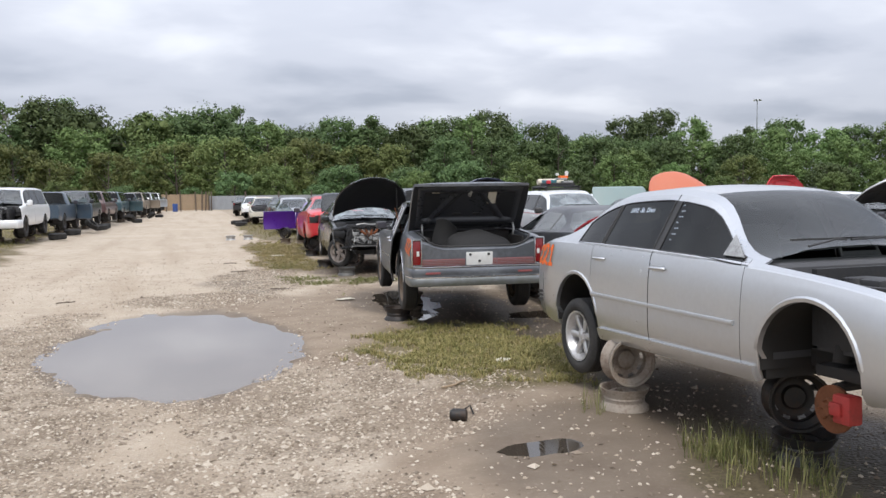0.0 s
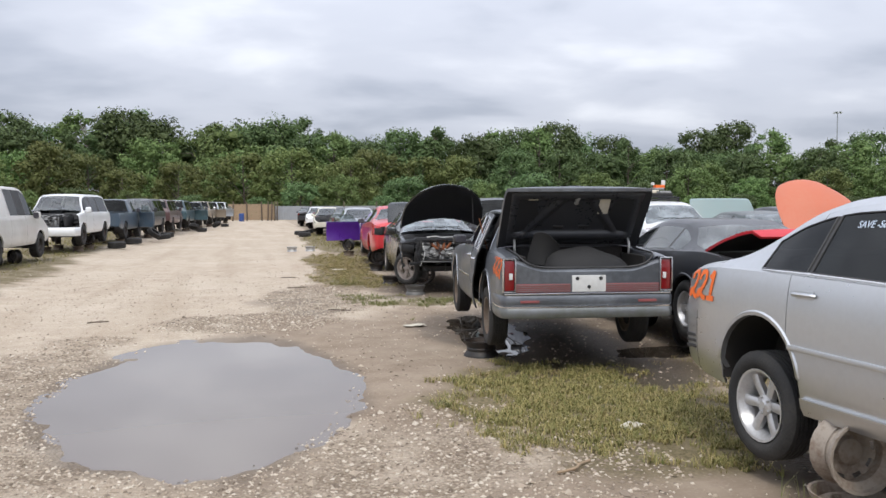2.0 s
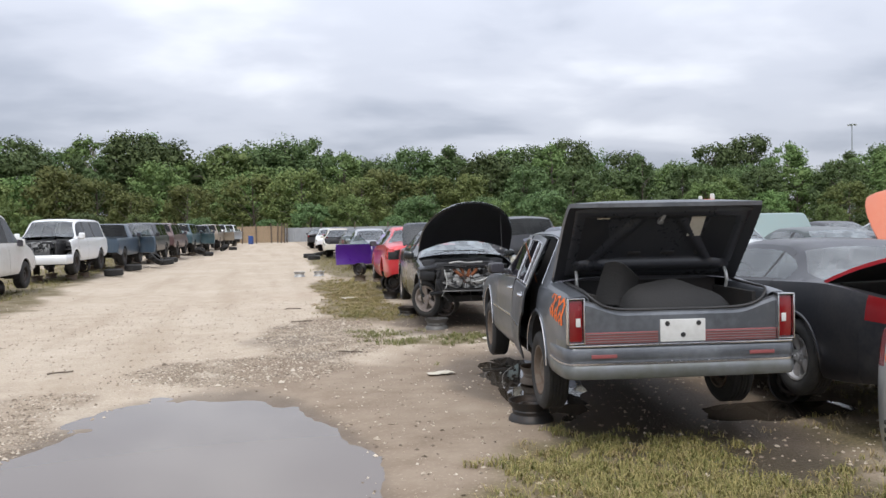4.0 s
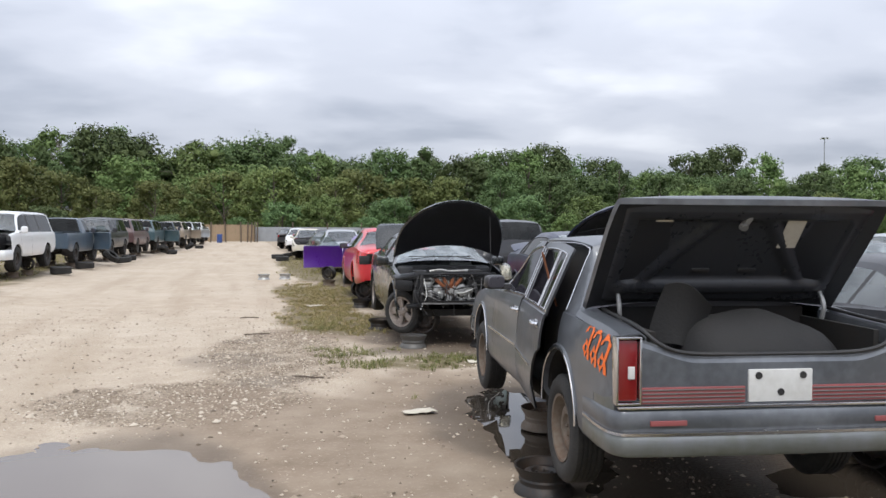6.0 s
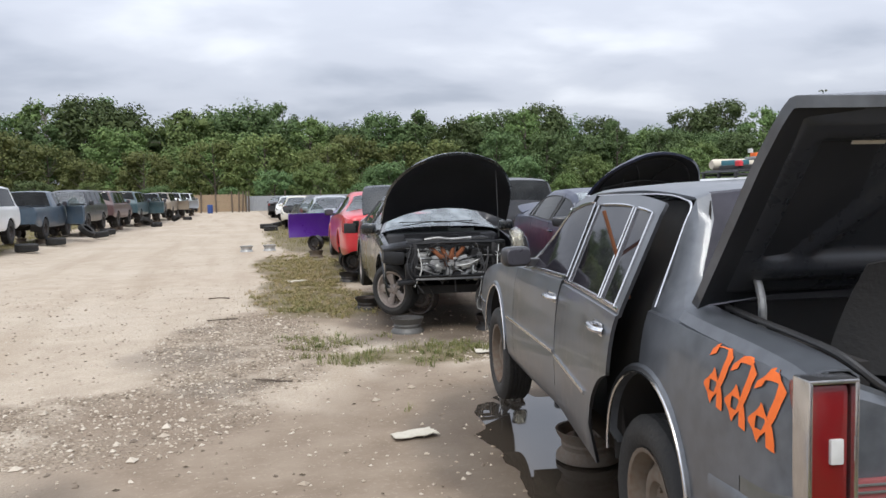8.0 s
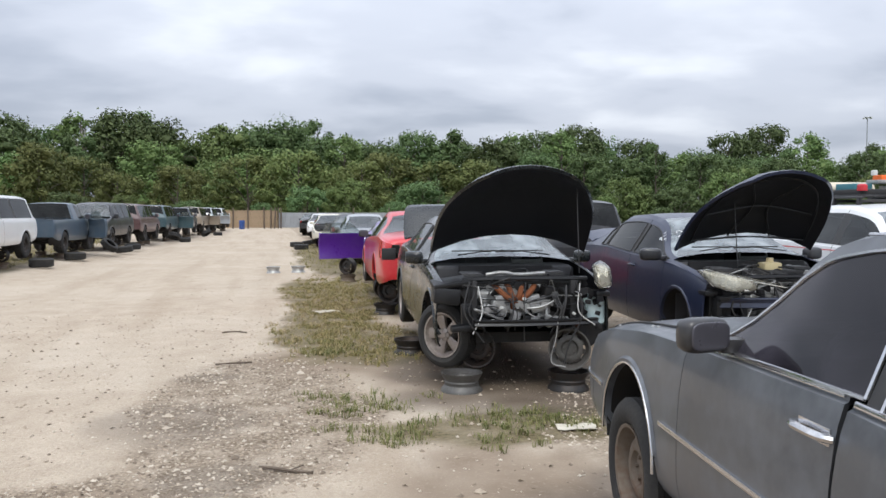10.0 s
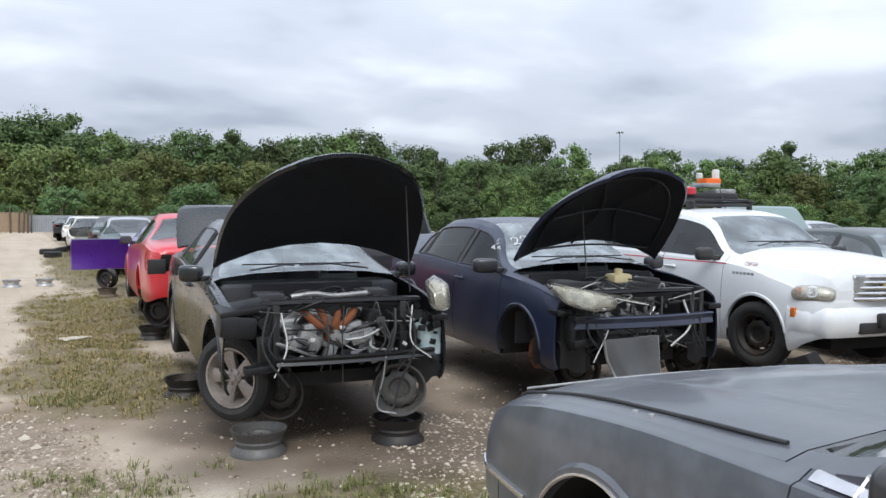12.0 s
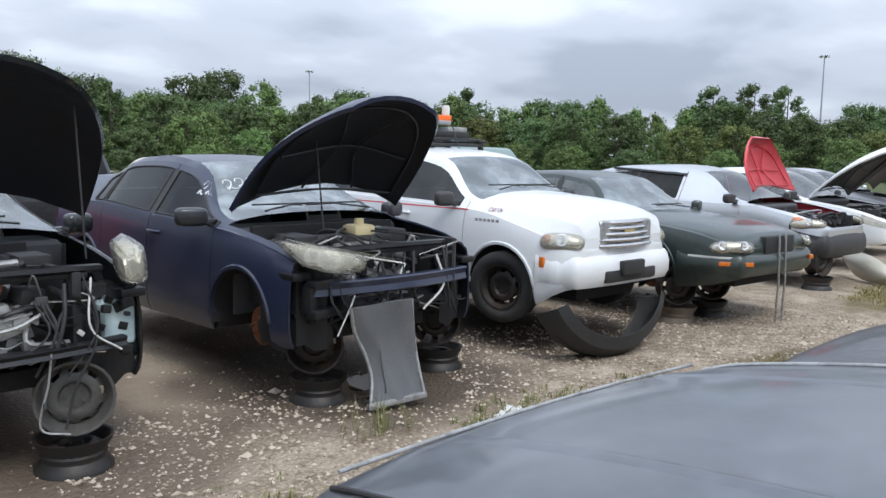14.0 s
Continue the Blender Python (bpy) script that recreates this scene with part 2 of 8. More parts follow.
def curve_pts(pts, n=8):
    """Catmull-Rom points through a few given ones."""
    P = [Vector(p) for p in pts]
    P = [2 * P[0] - P[1]] + P + [2 * P[-1] - P[-2]]
    out = []
    for i in range(1, len(P) - 2):
        for k in range(n):
            t = k / n
            out.append(0.5 * (2 * P[i] + (P[i + 1] - P[i - 1]) * t + (2 * P[i - 1] - 5 * P[i] + 4 * P[i + 1] - P[i + 2]) * t * t + (3 * P[i] - P[i - 1] - 3 * P[i + 1] + P[i + 2]) * t ** 3))
    return out + [P[-2]]


def pch(pts):
    """A smooth curve through points that never overshoots them."""
    pts = sorted(pts)
    X, Y = np.array(pts, float).T
    h, d = np.diff(X), np.diff(Y) / np.diff(X)
    m = np.zeros(len(X))
    m[0], m[-1] = d[0], d[-1]
    for i in range(1, len(X) - 1):
        m[i] = 0 if d[i - 1] * d[i] <= 0 else 2 / (1 / d[i - 1] + 1 / d[i])

    def f(x):
        x = min(max(x, X[0]), X[-1])
        i = min(max(int(np.searchsorted(X, x)) - 1, 0), len(h) - 1)
        t = (x - X[i]) / h[i]
        return float((2 * t**3 - 3 * t**2 + 1) * Y[i] + (t**3 - 2 * t**2 + t) * h[i] * m[i] + (3 * t**2 - 2 * t**3) * Y[i + 1] + (t**3 - t**2) * h[i] * m[i + 1])

    return f


# ================= wheels =================


def tyre_bm(R, w, rim):
    bm = bmesh.new()
    h = w / 2
    prof = [(rim, -h * 0.75), (rim + 0.02, -h * 0.95), (R - 0.06, -h * 1.05), (R - 0.02, -h * 0.93), (R, -h * 0.72)]
    for g in (-0.42, -0.14, 0.14, 0.42):
        prof += [(R, h * (g - 0.05)), (R - 0.008, h * (g - 0.03)), (R - 0.008, h * (g + 0.03)), (R, h * (g + 0.05))]
    prof += [(R, h * 0.72), (R - 0.02, h * 0.93), (R - 0.06, h * 1.05), (rim + 0.02, h * 0.95), (rim, h * 0.75)]
    add_lathe(bm, prof, 26)
    return bm


def barrel_prof(r, w):
    """A rim's barrel; its outer face lies towards +y."""
    h = w / 2
    return [(r, -h), (r - 0.012, -h), (r - 0.014, -h + 0.03), (r - 0.05, -h + 0.06), (r - 0.05, h - 0.07), (r - 0.02, h - 0.03), (r - 0.012, h - 0.004), (r, h), (r + 0.004, h), (r - 0.006, h - 0.03), (r - 0.035, h - 0.075), (r - 0.035, -h + 0.065), (r, -h + 0.025), (r + 0.004, -h)]


def rim_bm(r, w, style="steel"):
    bm = bmesh.new()
    add_lathe(bm, barrel_prof(r, w), 24, closed=True)
    f = w / 2 - 0.035
    if style == "steel":
        # dished disc with round holes
        seg, holes = 36, 9
        radii = [(0.035, f - 0.03), (0.07, f - 0.028), (0.085, f - 0.005), (r * 0.52, f), (r * 0.66, f - 0.012), (r * 0.80, f - 0.03), (r - 0.03, f - 0.055)]
        rings = [[bm.verts.new((q * math.cos(2 * math.pi * k / seg), y, q * math.sin(2 * math.pi * k / seg))) for k in range(seg)] for q, y in radii]
        for j in range(len(rings) - 1):
            for k in range(seg):
                if j == 4 and (k % 4) in (0, 1):
                    continue
                bm.faces.new((rings[j][k], rings[j][(k + 1) % seg], rings[j + 1][(k + 1) % seg], rings[j + 1][k]))
        bm.faces.new(rings[0])
    else:
        n = style
        for s in range(n):
            m = Matrix.Rotation(2 * math.pi * s / n, 4, "Y")
            b2 = bmesh.new()
            q0, q1, wd0, wd1 = 0.05, r - 0.012, 0.026 if n > 5 else 0.034, 0.034 if n > 5 else 0.062
            vs = []
            for q, wd, y0, t in ((q0, wd0, f - 0.015, 0.05), (r * 0.6, (wd0 + wd1) / 2, f - 0.002, 0.04), (q1, wd1, f - 0.004, 0.035)):
                vs.append([b2.verts.new(c) for c in ((q, y0 - t, -wd), (q, y0 - 0.008, -wd), (q, y0, -wd * 0.6), (q, y0, wd * 0.6), (q, y0 - 0.008, wd), (q, y0 - t, wd))])
            for A, B in zip(vs, vs[1:]):
                for k in range(6):
                    b2.faces.new((A[k], B[k], B[(k + 1) % 6], A[(k + 1) % 6]))
            b2.faces.new(vs[0]), b2.faces.new(vs[-1][::-1])
            bmesh.ops.recalc_face_normals(b2, faces=b2.faces)
            merge(bm, b2, m)
        add_lathe(bm, [(0.0, f + 0.006), (0.025, f + 0.006), (0.03, f), (0.066, f - 0.01), (0.07, f - 0.05)], 20)
    # nuts
    for k in range(5):
        a = 2 * math.pi * k / 5
        add_lathe(bm, [(0.0, 0.014), (0.009, 0.012), (0.011, 0.0)], 6, Matrix.Translation((0.052 * math.cos(a), f - 0.028 if style == "steel" else f - 0.008, 0.052 * math.sin(a))))
    return bm


WHEEL_MESH = {}


def wheel_meshes(R, w, r, style, mat):
    key = (R, w, r, style, mat.name)
    if key not in WHEEL_MESH:
        b = bmesh.new()
        add_lathe(b, [(0.0, 0.02), (0.05, 0.02), (0.055, -0.02), (0.12, -0.04), (0.125, -0.06), (0.0, -0.06)], 20)
        WHEEL_MESH[key] = (to_mesh("tyre", tyre_bm(R, w, r), RUBBER), to_mesh("rim", rim_bm(r, w * 0.92, style), mat, 40), to_mesh("wheel", b, UNDER))
    return WHEEL_MESH[key]


def wheel(parent, m, R=0.325, w=0.2, r=0.205, style="steel", mat=None):
    """A wheel with its outer face towards +y, before m."""
    ty, ri, hub = wheel_meshes(R, w, r, style, mat or STEEL)
    h = new("wheel", hub)
    h.parent = parent
    h.matrix_basis = m
    for n, me in (("tyre", ty), ("rim", ri)):
        o = new(n, me)
        o.parent = h
    return h


def loose_rim(x, y, z, flat=True, mat=None, r=0.2, w=0.19, turn=0, label="rusty steel wheel rim lying on the muddy ground", tilt=0):
    me = wheel_meshes(0.33, 0.2, r, "steel", mat or RUSTRIM)[1]
    o = new("loose_wheel", me)
    tagged(o, label, "wheel rim", "loose wheel rims")
    o.matrix_basis = (pose(x, y, z + 0.0875 * w / 0.19, 90 + tilt, 0, turn) if flat else pose(x, y, z + r + 0.003, tilt, 0, turn))
    return o


def loose_tyre(x, y, z, flat=True, R=0.34, w=0.24, turn=0, tilt=0, label="worn black tyre lying on the ground"):
    me = wheel_meshes(R, w, 0.2, "steel", STEEL)[0]
    o = new("tyre", me)
    tagged(o, label, "tyre", "loose tyres")
    o.matrix_basis = pose(x, y, z + w / 2, 90 + tilt, 0, turn) if flat else pose(x, y, z + R, tilt, 0, turn)
    return o


# ================= vehicles =================
SIDE_F = [0, 0.07, 0.2, 0.34, 0.48, 0.6, 0.72, 0.83, 0.92, 1.0]
SIDE_B = [0.95, 0.98, 0.997, 1.0, 1.0, 0.996, 0.99, 0.98, 0.968, 0.95]
NB = len(SIDE_F) - 1  # belt row


def step(x, a, b):
    t = min(max((x - a) / (b - a), 0), 1)
    return t * t * (3 - 2 * t)


class Car:
    """A vehicle body as a skin over cross-sections: x forward, y left, z up, its wheels on z = 0."""

    def __init__(self, name, label, category, m, S, group=""):
        d = dict(R=0.325, arch=0.375, tyre_w=0.2, rim_r=0.205, style="steel", rim_mat=STEEL, tint=GLASS, hood="closed", trunk="closed", strip=None, wheels=(1, 1, 1, 1), sill=0.20, clad=None,
                 plan_f=0.74, plan_r=0.82, doors=(), windows=(), lamps=(), bumpers=(None, None), bumper_mat=None, wr=0.56, nose_z=0.32, tail_z=0.36, front_glass=True, rear_glass=True, inner=BLACK, bed=None,
                 open_angle=62, trunk_angle=75, front_doors_gone=False, boxy=0.0, seats=True, crown=1.0)
        d.update(S)
        self.S = S = d
        self.root = new(name)
        self.root.matrix_basis = m
        tagged(self.root, label, category, group)
        self.top, self.belt = pch(S["top"]), pch(S["belt"])
        W, xf, xr = S["W"], S["xf"], S["xr"]
        self.ax = (S["wb"] / 2, -S["wb"] / 2)
        pf, pr = S["plan_f"], S["plan_r"]
        self.plan = pch([(xf, pf), (xf - 0.06, pf + (1 - pf) * 0.42), (xf - 0.22, pf + (1 - pf) * 0.75), (xf - 0.7, 0.985), (0, 1.0), (xr + 0.6, 0.99), (xr + 0.2, pr + (1 - pr) * 0.75), (xr + 0.05, pr + (1 - pr) * 0.4), (xr, pr)])
        sill = S["sill"]
        self.low = pch([(xf, S["nose_z"]), (xf - 0.15, S["nose_z"] - 0.06), (self.ax[0] + S["arch"], sill + 0.02), (0, sill), (self.ax[1] - S["arch"], sill + 0.03), (xr + 0.12, S["tail_z"] - 0.05), (xr, S["tail_z"])])
        self.gmax = max(self.top(x) - self.belt(x) for x in np.linspace(xr, xf, 60))
        X = set(np.linspace(xr, xf, 46).round(4)) | {xf - 0.02, xf - 0.06, xf - 0.11, xr + 0.02, xr + 0.05, xr + 0.1}
        for a in self.ax:
            X = {x for x in X if abs(x - a) > S["arch"] + 0.01}
            X |= {a + S["arch"] * math.cos(math.pi * k / 18) for k in range(19)}
        marks = {S["cowl"], S["hdr"], S["rh"], S["deck"]}
        for lo, hi in (*S["doors"], *S["windows"], *(q[1:3] for q in S["lamps"])):
            marks |= {lo, hi}
        marks |= {b for b in S["bumpers"] if b is not None}
        if S["bed"]:
            marks |= set(S["bed"])
        if S["strip"]:
            marks.add(S["strip"])
        X = {x for x in X if all(abs(x - q) > 0.018 for q in marks)} | marks
        self.X = sorted(x for x in X if xr <= x <= xf)
        self.V = [self.section(x) for x in self.X]
        self.build()

    def bottom(self, x):
        z = self.low(x)
        for a in self.ax:
            if abs(x - a) < self.S["arch"] - 1e-6:
                z = max(z, self.S["R"] + math.sqrt(self.S["arch"] ** 2 - (x - a) ** 2))
        return z

    def section(self, x):
        S = self.S
        w, zt = S["W"] * self.plan(x), self.top(x)
        zb = min(self.bottom(x), zt - 0.06)
        zl = self.low(x)
        zbelt = max(min(self.belt(x), zt - 0.02), zb + 0.03)
        g = zt - zbelt
        s = step(g, 0.10, self.gmax * 0.92)
        out = []
        for f in SIDE_F:
            z = zb + (zbelt - zb) * f
            q = min(max((z - zl) / (zbelt - zl), 0), 1)
            out.append((w * float(np.interp(q, SIDE_F, SIDE_B)), z))
        yb = out[-1][0] - 0.012
        yt = yb * 0.955 + (S["wr"] - yb * 0.955) * s
        k = 0.30 + (0.86 + 0.05 * S["boxy"] - 0.30) * s
        z8 = zbelt + g * k
        out.append((yb, zbelt + 0.006))
        za, zc = zbelt + 0.006 + 0.02 * s, z8 - 0.045 * s

        def on(z):
            t = (z - zbelt) / max(z8 - zbelt, 1e-4)
            return yb + (yt - yb) * (t ** 1.25)

        if zc < za + 0.004:
            za = zc = (zbelt + z8) / 2
        out += [(on(za), za), (on(zc), zc), (yt, z8)]
        out += [(yt - 0.055, zbelt + g * (0.52 + 0.43 * s)), (yt * 0.62, zbelt + g * (0.86 + 0.12 * s)), (yt * 0.3, zbelt + g * (0.965 + 0.028 * s)), (0, zt)]
        return out

    def side_y(self, x, z):
        sec = self.section(x)[:NB + 5]
        return float(np.interp(z, [p[1] for p in sec], [p[0] for p in sec]))

    def side_z(self, x, y):
        """The height of the top skin at (x, y)."""
        sec = self.section(x)[NB + 3:][::-1]
        return float(np.interp(abs(y), [p[0] for p in sec], [p[1] for p in sec]))

    def key(self, i, j):
        """Which part the cell between stations i, i+1 and rows j, j+1 belongs to; None: left open."""
        S, x = self.S, (self.X[i] + self.X[i + 1]) / 2
        if S["strip"] and x > S["strip"] and j < NB + 4:
            return None
        if j >= NB + 4:  # rail to centre
            if S["bed"] and S["bed"][0] < x < S["bed"][1]:
                return None
            if S["hdr"] < x < S["cowl"]:
                return ("windscreen", 0) if j >= NB + 5 else ("body", 0)
            if S["deck"] < x < S["rh"]:
                return ("rear_window", 0) if j >= NB + 5 else ("body", 0)
            if x > S["cowl"]:
                return ("hood", 0) if S["hood"] != "gone" else None
            if x < S["deck"] and S["trunk"] != "none":
                return ("trunk_lid", 0) if S["trunk"] != "gone" else None
            return ("body", 0)
        for n, lo, hi, j0, j1, mat in S["lamps"]:
            if lo < x < hi and j0 <= j < j1:
                return (n, 1)
        if j == NB + 2 and any(lo < x < hi for lo, hi in S["windows"]):
            return ("side_window", 1, next(k for k, (lo, hi) in enumerate(S["windows"]) if lo < x < hi))
        if j == NB + 2 and S["windows"] and min(w[0] for w in S["windows"]) < x < max(w[1] for w in S["windows"]) and S.get("pillar", True):
            return ("pillar", 1, sum(w[0] > x for w in S["windows"]))
        if S["bed"] and S["bed"][0] < x < S["bed"][1] and j > NB:
            return None
        fb, rb = S["bumpers"]
        if fb is not None and x > fb and j < S.get("bump_row", 5):
            return ("front_bumper", 0)
        if rb is not None and x < rb and j < S.get("bump_row", 5):
            return ("rear_bumper", 0)
        for k, (lo, hi) in enumerate(S["doors"]):
            if lo < x < hi:
                return ("door", 1, k)
        return ("body", 0)

    def build(self):
        S = self.S
        cells = {}
        for i in range(len(self.X) - 1):
            for j in range(len(self.V[0]) - 1):
                k = self.key(i, j)
                if k is None:
                    continue
                for side in (1, -1):
                    kk = k + (side,) if k[1] else k
                    cells.setdefault(kk, []).append((i, j, side))
        paintm = S["paint"]
        lampmat = {q[0]: q[5] for q in S["lamps"]}
        self.parts = {}
        skip = S.get("skip", ())
        for kk, cs in cells.items():
            name = kk[0]
            if kk in skip or (name, kk[-1]) in skip or name in skip:
                continue
            bm, idx = bmesh.new(), {}
            lo, hi = min(c[0] for c in cs), max(c[0] for c in cs) + 1
            gap = 0.005 if name in ("door", "hood", "trunk_lid", "front_bumper", "rear_bumper") else 0.0

            def vert(i, j, side):
                y, z = self.V[i][j]
                kx = (i, j, side if y > 1e-6 else 0)
                if kx not in idx:
                    x = self.X[i] + (gap if i == lo else -gap if i == hi else 0)
                    idx[kx] = bm.verts.new((x, side * (y), z))
                return idx[kx]

            for i, j, side in cs:
                q = [vert(i, j, side), vert(i + 1, j, side), vert(i + 1, j + 1, side), vert(i, j + 1, side)]
                if side > 0:
                    q.reverse()
                q2 = [v for n, v in enumerate(q) if v not in q[:n]]
                if len(q2) > 2:
                    try:
                        bm.faces.new(q2)
                    except ValueError:
                        pass
            # end faces
            for end, i in (("f", len(self.X) - 1), ("r", 0)):
                if end == "f" and S["strip"]:
                    continue
                rows = [j for (ii, j, side) in cs if side == 1 and ii == (i - 1 if end == "f" else 0)]
                for j in rows:
                    if end == "r" and name == "body" and S.get("open_tail"):
                        continue
                    if name in ("body", "front_bumper", "rear_bumper", "hood", "trunk_lid"):
                        q = [vert(i, j, 1), vert(i, j, -1), vert(i, j + 1, -1), vert(i, j + 1, 1)]
                        if end == "f":
                            q.reverse()
                        q2 = [v for n, v in enumerate(q) if v not in q[:n]]
                        if len(q2) > 2:
                            try:
                                bm.faces.new(q2)
                            except ValueError:
                                pass
            bmesh.ops.remove_doubles(bm, verts=bm.verts, dist=0.0006)
            mats, thick, inner = [paintm, S["inner"]], 0.014, True
            if name in ("door", "hood", "trunk_lid", "front_bumper", "rear_bumper"):
                inner = "rim" if name in ("door", "front_bumper", "rear_bumper") or S[{"hood": "hood", "trunk_lid": "trunk"}[name]] == "closed" else True
            if name in ("windscreen", "rear_window", "side_window"):
                t = S["tint"] if name != "windscreen" else S.get("screen", GLASS)
                mats, thick, inner = [t], 0.0, False
            elif name in lampmat:
                mats, thick, inner = [lampmat[name]], 0.02, False
            elif name == "pillar":
                mats, thick, inner = [S.get("pillar_mat", BLACK)], 0.014, False
            elif "bumper" in name:
                mats = [S["bumper_mat"] or paintm, S["inner"]]
            elif name == "hood":
                mats = [S.get("hood_paint", paintm), S["inner"]]
                thick = 0.03
            elif name == "trunk_lid":
                mats = [S.get("trunk_paint", paintm), S["inner"]]
                thick = 0.03
            pn = {"side_window": "window"}.get(name, name)
            ob = part(pn, bm, mats, self.root, "", 32, thick, inner)
            if name == "hood" and S["hood"] == "open":
                n0, n1 = S["cowl"], S["xf"]
                wide = max(abs(v.co.y) for v in ob.data.vertices)
                for v in ob.data.vertices:
                    t = min(max((v.co.x - n0) / (n1 - n0), 0), 1)
                    u = v.co.y / wide
                    v.co.x += -0.16 * t * u * u - 0.05 * (1 - t) * u * u + 0.15 * max(0, 1 - 2 * t) * (1 - u * u)
                    v.co.y *= (1 - 0.34 * t ** 3)
                    v.co.z += 0.05 * (1 - u * u) * math.sin(math.pi * t)
                self.swing(ob, S["cowl"] - 0.02, self.top(S["cowl"]), S["open_angle"])
                ob.matrix_basis = Matrix.Translation((-0.02, S.get("hood_shift", 0), S.get("hood_lift", 0.06))) @ ob.matrix_basis @ Matrix.Diagonal((1, S.get("hood_wide", 1), 1, 1))
            if name == "trunk_lid" and S["trunk"] == "open":
                self.swing(ob, S["deck"] + 0.02, self.top(S["deck"]), -S["trunk_angle"])
            self.parts.setdefault(name, []).append(ob)
        self.underside()
        if S["seats"]:
            self.cabin()
        for n, (a, s) in enumerate(((0, 1), (0, -1), (1, 1), (1, -1))):
            if S["wheels"][n]:
                steer = S.get("steer", 0) if a == 0 else 0
                m = pose(self.ax[a], s * (S["W"] - S["tyre_w"] / 2 - 0.015 - (S.get("tuck", 0) if a == 0 else 0)), S["R"] - S.get("droop", 0.0), 0, 0, (0 if s > 0 else 180) + steer)
                wheel(self.root, m, S["R"], S["tyre_w"], S["rim_r"], S["style"], S["rim_mat"])
            else:
                self.brake(self.ax[a], s)

    def swing(self, ob, x, z, deg):
        ob.matrix_basis = Matrix.Translation((x, 0, z)) @ Matrix.Rotation(radians(-deg), 4, "Y") @ Matrix.Translation((-x, 0, -z))

    def underside(self):
        S, W = self.S, self.S["W"]
        for a in self.ax:
            for s in (1, -1):
                bm = bmesh.new()
                y0, y1 = s * (W - 0.03), s * (W - 0.42)
                r = S["arch"] - 0.002
                A, B = [], []
                for k in range(7 if S["strip"] and a > 0 else -1, 20):
                    t = math.pi * k / 18
                    A.append(bm.verts.new((a + r * math.cos(t), y0, S["R"] + r * math.sin(t))))
                    B.append(bm.verts.new((a + r * math.cos(t), y1, S["R"] + r * math.sin(t))))
                for k in range(len(A) - 1):
                    bm.faces.new((A[k], A[k + 1], B[k + 1], B[k]))
                bm.faces.new(B)
                part("wheel_liner", bm, UNDER, self.root)
                bm = bmesh.new()
                A, B = [], []
                for k in range(0, 19):  # arch lip
                    t = math.pi * k / 18
                    xx, zz = a + S["arch"] * math.cos(t), S["R"] + S["arch"] * math.sin(t)
                    if zz < self.low(xx) - 0.005:
                        continue
                    y = self.section(xx)[0][0]
                    A.append([bm.verts.new((a + q * math.cos(t), s * (y + o), S["R"] + q * math.sin(t))) for q, o in ((S["arch"] + 0.03, -0.004), (S["arch"] + 0.018, 0.009), (S["arch"] - 0.004, 0.006), (S["arch"] - 0.006, -0.03))])
                for P, Q in zip(A, A[1:]):
                    for k in range(3):
                        bm.faces.new((P[k], P[k + 1], Q[k + 1], Q[k]))
                bmesh.ops.recalc_face_normals(bm, faces=bm.faces)
                if not (S["strip"] and a + S["arch"] > S["strip"] + 0.1):
                    part("arch_lip", bm, S.get("lip", S["clad"] or S["paint"]), self.root)
        bm = bmesh.new()
        z = S["sill"]
        f = S["strip"] - 0.1 if S["strip"] else S["xf"] - 0.2
        x0, x1 = self.ax[1] + S["arch"], self.ax[0] - S["arch"]
        add_box(bm, ((x0 + x1) / 2, 0, z + 0.06), (x1 - x0, 2 * W - 0.16, 0.10))
        add_box(bm, ((x1 + f) / 2, 0, z + 0.08), (f - x1, 2 * W - 0.9, 0.10))
        add_box(bm, ((S["xr"] + 0.1 + x0) / 2, 0, z + 0.16), (x0 - S["xr"] - 0.1, 2 * W - 0.86, 0.16))
        add_box(bm, (self.ax[1], 0, S["R"]), (0.09, 2 * W - 0.4, 0.08), None, 0.01)
        add_box(bm, (self.ax[0], 0, S["R"] - 0.04), (0.34, 2 * W - 0.5, 0.07), None, 0.01)
        add_tube(bm, [(x1, 0.15, z - 0.02), (0, 0.18, z - 0.03), (x0, 0.2, z + 0.02), (S["xr"] + 0.3, 0.4, z + 0.06)], 0.03)
        part("floor_pan", bm, UNDER, self.root)

    def window_frames(self, mat, r=0.009):
        """A bright or black bead round each side window."""
        for lo, hi in self.S["windows"]:
            for s in (1, -1):
                lo_pts, hi_pts = [], []
                for i, x in enumerate(self.X):
                    if lo - 1e-6 <= x <= hi + 1e-6:
                        (ya, za), (yc, zc) = self.V[i][NB + 2], self.V[i][NB + 3]
                        if zc - za > 0.03 or not lo_pts:
                            lo_pts.append((x, s * (ya + 0.004), za))
                            hi_pts.append((x, s * (yc + 0.004), zc))
                if len(lo_pts) > 1:
                    b = bmesh.new()
                    add_tube(b, lo_pts + hi_pts[::-1] + [lo_pts[0]], r, 6)
                    part("window_frame", b, mat, self.root)

    def cabin(self):
        S = self.S
        bm = bmesh.new()
        zf = S["sill"] + 0.12
        zs = self.belt(0)
        fx = (S["hdr"] + S["cowl"]) / 2
        # dash and firewall
        bm2 = bmesh.new()
        add_box(bm2, (S["cowl"] - 0.12, 0, zs - 0.14), (0.40, 2 * S["W"] - 0.30, 0.24), None, 0.06)
        add_box(bm2, (S["cowl"] + 0.02, 0, (zf + zs) / 2 - 0.02), (0.03, 2 * S["W"] - 0.26, zs - zf - 0.06))
        part("dashboard", bm2, DASH, self.root)
